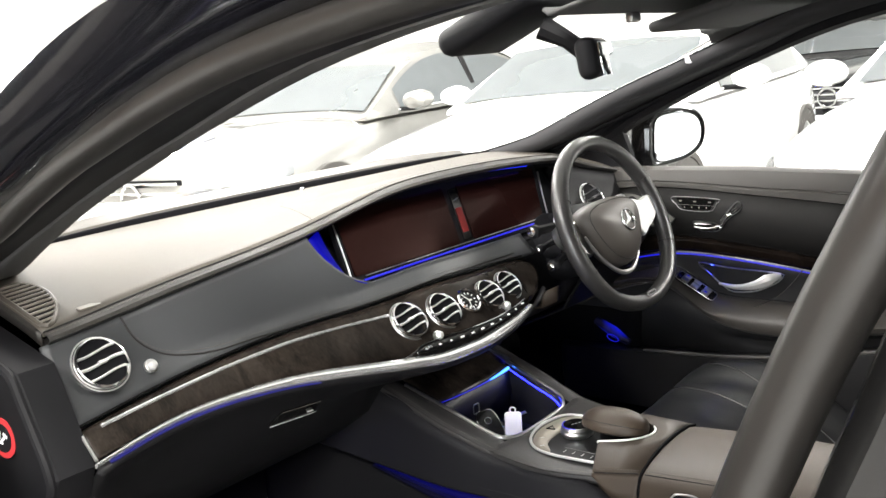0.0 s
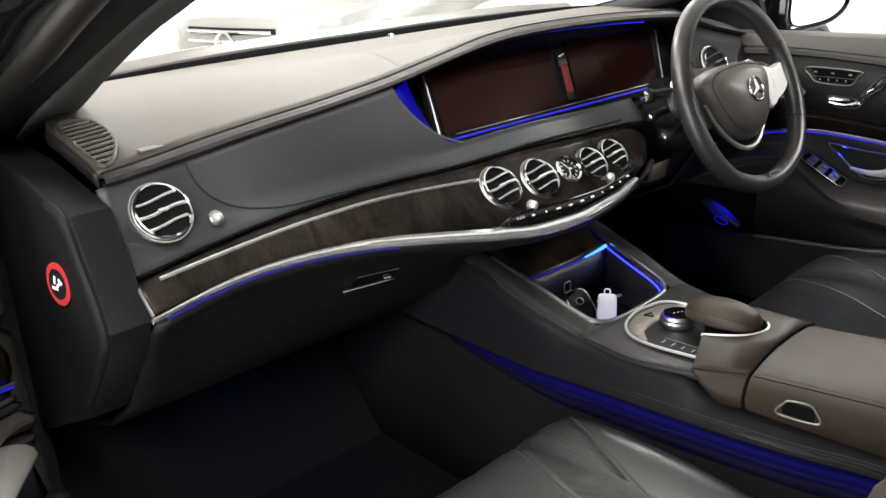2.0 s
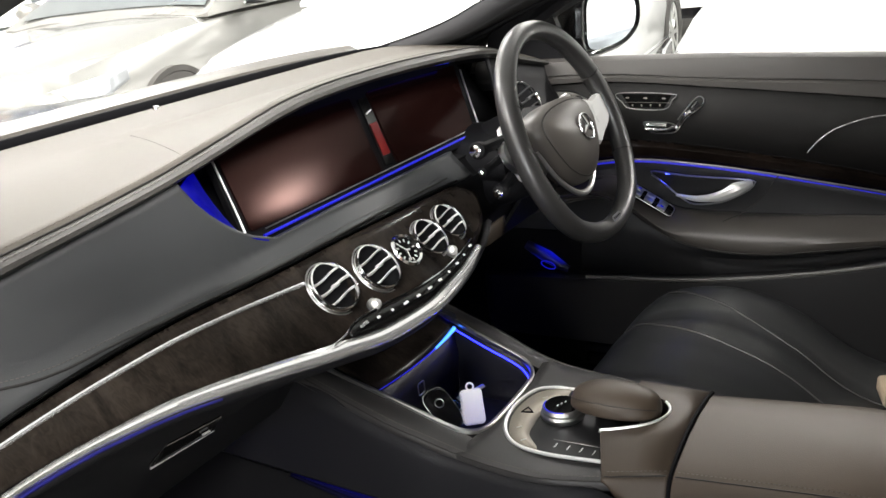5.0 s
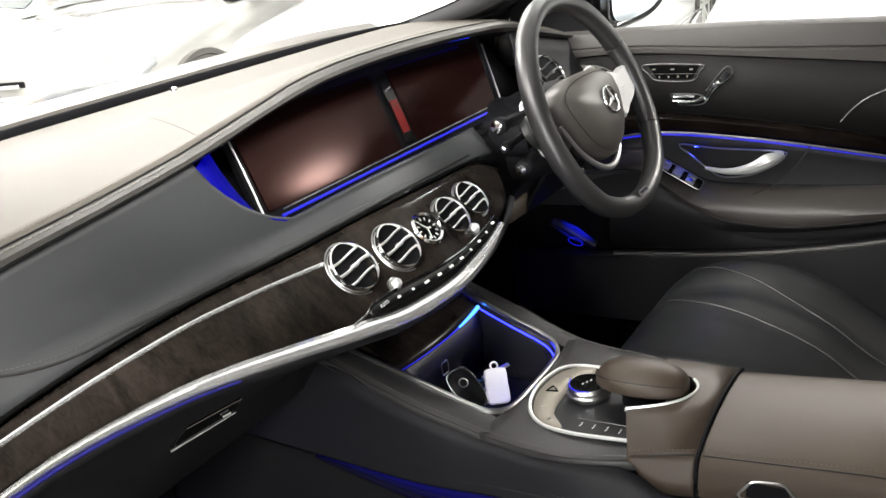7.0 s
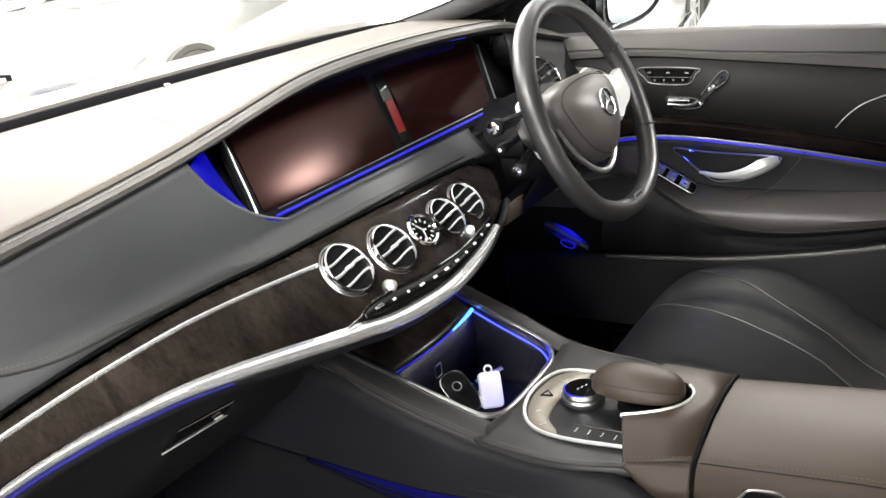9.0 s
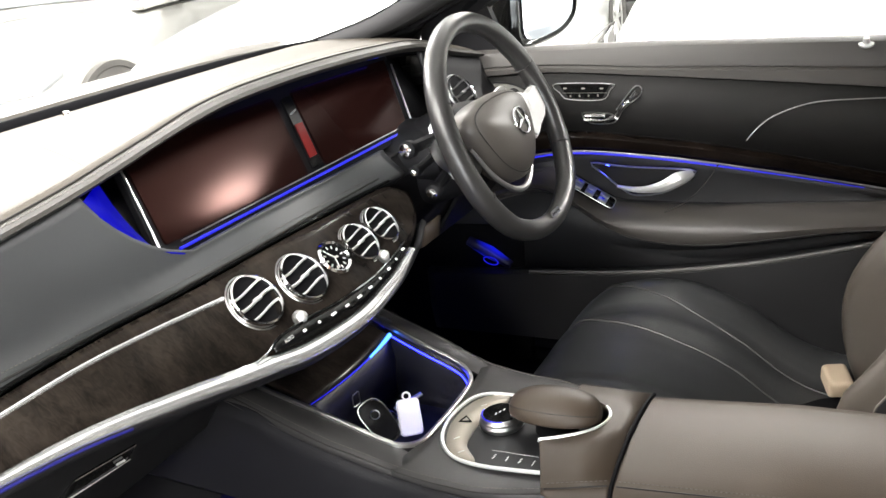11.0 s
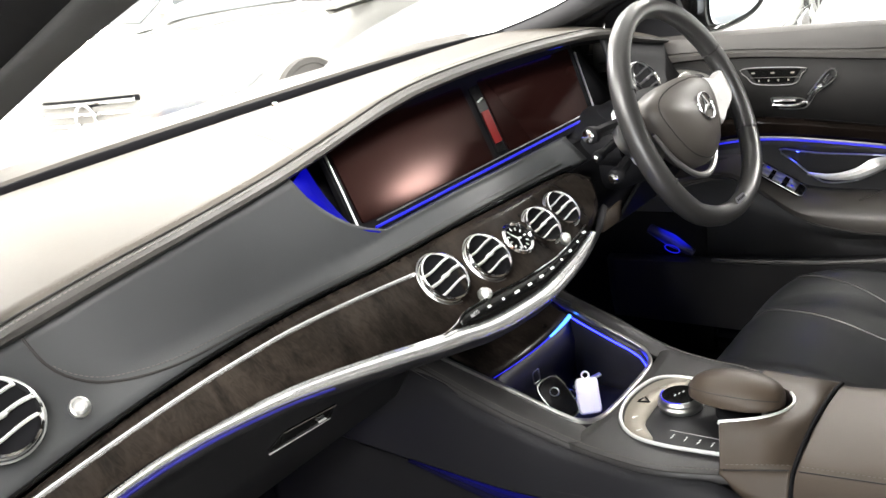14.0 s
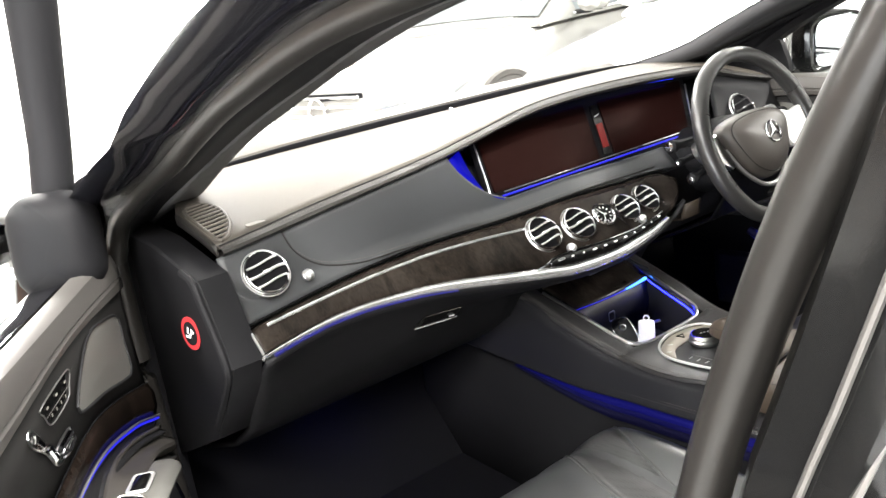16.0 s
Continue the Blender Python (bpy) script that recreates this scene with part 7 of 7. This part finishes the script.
def saloon(paint, label, m, coupe=0.0):
    """A parked saloon; local x is ahead, the ground at z 0."""
    ob = empty("parked_car", (0, 0, 0), label, "car", "parked cars")
    L0, W = 4.75, 0.91
    hood = knots((0.0, 0.62), (0.04, 0.72), (0.12, 0.775), (0.35, 0.825), (0.8, 0.885), (1.25, 0.93), (1.6, 0.945), (2.6, 0.955), (3.6, 0.97), (4.3, 0.985), (4.6, 0.95), (4.72, 0.85), (4.75, 0.6))
    half = knots((0.0, 0.55), (0.05, 0.68), (0.15, 0.78), (0.4, 0.86), (0.9, 0.90), (2.4, W), (3.8, 0.90), (4.4, 0.84), (4.65, 0.74), (4.75, 0.6))
    xs0 = np.r_[np.linspace(0, 0.5, 9), np.linspace(0.6, 4.2, 26), np.linspace(4.3, 4.75, 8)]
    rows = []
    for d in xs0:
        w, h = half(d), hood(d)
        low = 0.20 + 0.05 * (d < 0.2)
        sec = [(0, h + 0.025), (0.35, h + 0.02), (0.62, h + 0.006), (0.80, h - 0.012), (0.90, h - 0.045), (0.955, h - 0.12), (0.985, (h + low) / 2 + 0.06), (1.0, (h + low) / 2 - 0.02), (0.985, low + 0.12), (0.95, low + 0.03), (0.85, low)]
        r = [(2.35 - d, u * w, z) for u, z in sec] + [(2.35 - d, -u * w, z) for u, z in sec[::-1]]
        rows.append(r)
    body = put("car_shell", *grid(rows, close_u=True, cap=True), paint, ob, "glossy painted body")
    # cabin
    roofk = knots((1.30, 0.93), (1.6, 1.08), (1.95, 1.26), (2.3, 1.38), (2.7, 1.43), (3.1, 1.42), (3.5, 1.34 - coupe), (3.9, 1.18 - coupe), (4.2, 1.03), (4.35, 0.98))
    rows, panes = [], []
    for d in np.linspace(1.32, 4.33, 36):
        w, h, b = half(d), roofk(d), hood(d)
        f = (h - b) / 0.48
        tw = w * (0.93 - 0.24 * f)
        sec = [(0, h + 0.02), (tw * 0.6, h + 0.012), (tw * 0.9, h - 0.015), (tw, h - 0.06 * f), (w * 0.93, b - 0.02)]
        rows.append([(2.35 - d, u, z) for u, z in sec] + [(2.35 - d, -u, z) for u, z in sec[::-1]])
    cab = put("cabin", *grid(rows, cap=True), paint, ob)
    for s in (-1, 1):
        glass_rows = []
        for d in np.linspace(1.75, 3.85, 24):
            w, h, b = half(d), roofk(d), hood(d)
            f = (h - b) / 0.48
            tw = w * (0.93 - 0.24 * f)
            z1, z0 = h - 0.06 * f - 0.03, b + 0.015
            if z1 - z0 < 0.02:
                continue
            lerp = lambda z: (w * 0.93 + (tw - w * 0.93) * (z - b + 0.02) / (h - 0.06 * f - b + 0.02)) + 0.006
            glass_rows.append([(2.35 - d, s * lerp(z), z) for z in np.linspace(z0, z1, 4)])
        sg = put("side_window", *grid(glass_rows), M_CARGL, cab)
        put("window_pillar", *moved(box(0.07, 0.012, 0.42, 0.003), Matrix.Translation((2.35 - 2.85, s * (half(2.85) * 0.80 + 0.012), 1.16)) @ pose(0, 0, 0, s * 24, 0, 0)), M_PLASTIC, sg)
        put("window_chrome", *tube([(2.35 - d, s * (half(d) * 0.93 + 0.008), hood(d) + 0.012) for d in np.linspace(1.7, 4.0, 16)], 0.007, 6), M_BRIGHT, sg)
        mr = put("door_mirror", *moved(lathe([(0.03, -0.09), (0.07, -0.06), (0.085, 0.0), (0.075, 0.05), (0.06, 0.06)], 18), Matrix.Translation((2.35 - 1.72, s * (W + 0.10), 1.02)) @ pose(0, 0, 0, 0, -90, 0) @ Matrix.Diagonal((0.85, 1.35, 1, 1))), paint, ob, "painted door mirror")
        put("mirror_stem", *moved(box(0.06, 0.14, 0.03, 0.01), Matrix.Translation((2.35 - 1.74, s * (W + 0.0), 0.96))), M_PLASTIC, mr)
        hlamp = curve([(0.05, 0.0), (0.09, 0.62), (0.30, 0.10), (0.36, 0.2)], 8)
        put("headlamp", *grid([[(2.35 - d, s * (half(d) * u + 0.006), z) for z in np.linspace(zl, zh, 5)] for d, u, zl, zh in ((0.07, 0.72, 0.60, 0.66), (0.12, 0.90, 0.58, 0.69), (0.22, 0.975, 0.585, 0.71), (0.36, 0.985, 0.62, 0.73), (0.52, 0.975, 0.68, 0.745))]), M_LAMP, ob, "clear headlamp", solid=0.01, facing=m @ Vector((5, s * 4, 2)))
        put("door_line", *tube([(2.35 - 1.62, s * (half(1.62) * 1.0 + 0.001), z) for z in np.linspace(0.30, 0.92, 8)], 0.003, 4), M_DARK, body)
        put("door_line", *tube([(2.35 - 2.85, s * (half(2.85) * 1.0 + 0.001), z) for z in np.linspace(0.30, 0.92, 8)], 0.003, 4), M_DARK, body)
        put("door_handle", *tube([(2.35 - 2.62, s * (half(2.6) + 0.006), 0.80), (2.35 - 2.8, s * (half(2.8) + 0.012), 0.80)], 0.014, 6), paint, body)
        put("side_strip", *tube([(2.35 - d, s * (half(d) + 0.004), 0.35) for d in np.linspace(1.4, 3.4, 8)], 0.012, 6), M_CHROME, body)
        for d in (0.86, 3.72):
            am = Matrix.Translation((2.35 - d, s * (half(d) - 0.10), 0.335)) @ pose(0, 0, 0, -90 * s, 0, 0)
            put("wheel_arch", *moved(lathe([(0.362, 0.0), (0.362, 0.108), (0.33, 0.106), (0.30, 0.02)], 36), am), M_TYRE, body)
            ty = put("tyre", *moved(lathe([(0.22, -0.10), (0.32, -0.10), (0.335, -0.07), (0.335, 0.085), (0.32, 0.105), (0.235, 0.108), (0.225, 0.09)], 36), am), M_TYRE, ob)
            put("rim", *moved(lathe([(0.235, 0.085), (0.225, 0.100), (0.20, 0.085), (0.19, 0.06)], 32), am), M_SATIN, ty)
            for k in range(10):
                a = k * math.pi / 5
                put("rim_spoke", *moved(box(0.17, 0.03, 0.02, 0.006), am @ pose(0, 0, 0.088, 0, 0, math.degrees(a)) @ pose(0.12, 0, 0)), M_SATIN, ty)
            put("rim_hub", *moved(lathe([(0.05, 0.06), (0.05, 0.096), (0.03, 0.10)], 16), am), M_SATIN, ty)
    # windscreen, rear glass, grille
    for nm, ds in (("windscreen", (1.40, 1.98)), ("rear_window", (3.62, 4.18))):
        g_rows = []
        for d in np.linspace(*ds, 8):
            w, h, b = half(d), roofk(d), hood(d)
            f = (h - b) / 0.48
            tw = w * (0.93 - 0.24 * f) * 0.93
            g_rows.append([(2.35 - d, t * tw, h + 0.026 - 0.026 * abs(t) ** 3) for t in np.linspace(-1, 1, 11)])
        put(nm, *grid(g_rows), M_CARGL, cab)
    gr = put("radiator_grille", *grid([[(2.352 - 0.02 * abs(t) - 0.01 * (z > 0.55), 0.42 * t, z) for z in np.linspace(0.46, 0.71, 5)] for t in np.linspace(-1, 1, 9)]), M_DARK, ob, "dark grille with chrome bars")
    for z in (0.51, 0.57, 0.63, 0.69):
        put("grille_bar", *tube([(2.362 - 0.02 * abs(t), 0.40 * t, z) for t in np.linspace(-1, 1, 9)], 0.010, 6), M_CHROME, gr)
    put("grille_badge", *moved(tube([(0.085 * math.cos(a), 0.085 * math.sin(a), 0) for a in np.linspace(0, 2 * math.pi, 24, endpoint=False)], 0.010, 6, closed=True), Matrix.Translation((2.378, 0, 0.60)) @ pose(0, 0, 0, 90, 0, 90)), M_CHROME, gr)
    put("bumper_intake", *grid([[(2.34 - 0.05 * t * t, 0.66 * t, z) for z in (0.26, 0.34)] for t in np.linspace(-1, 1, 9)]), M_DARK, ob)
    put("number_plate", *moved(box(0.012, 0.50, 0.11, 0.002), Matrix.Translation((2.362, 0, 0.38))), M_WHITE, ob)
    ob.matrix_world = m
    return ob


saloon(M_CARS, "silver saloon parked across the aisle", pose(4.13, 4.37, 0, 0, 0, 187))
saloon(M_CARW, "white saloon parked between two others", pose(4.532, 2.146, 0, 0, 0, 187))
saloon(M_CARW, "white saloon parked beside the driver's door", pose(4.40, -0.44, 0, 0, 0, 181))
saloon(M_PAINT, "black saloon parked in the second row", pose(10.25, 2.15, 0, 0, 0, 187))
saloon(M_CARW, "white saloon parked at the end of the row", pose(2.2 + 2.35, 6.75, 0, 0, 0, 178))
saloon(M_CARW, "white saloon standing at the far wall", pose(-1.2, 13.5, 0, 0, 0, -70))
saloon(M_CARW, "white saloon parked behind the black car", pose(2.1 + 2.35, -3.3, 0, 0, 0, 180))

# boards on the far wall
for nm, x, y, z, w, h, mm, lb in (("wall_board", 11.15, 18.95, 2.0, 1.05, 4.0, M_BRICK, "brown wooden board on the wall"), ("wall_sign", 12.3, 18.95, 3.0, 1.2, 2.4, M_NAVY, "navy blue sign board on the wall")):
    tagged(put(nm, *moved(box(w, 0.08, h, 0.01), Matrix.Translation((x, y, z))), mm), lb, "board")
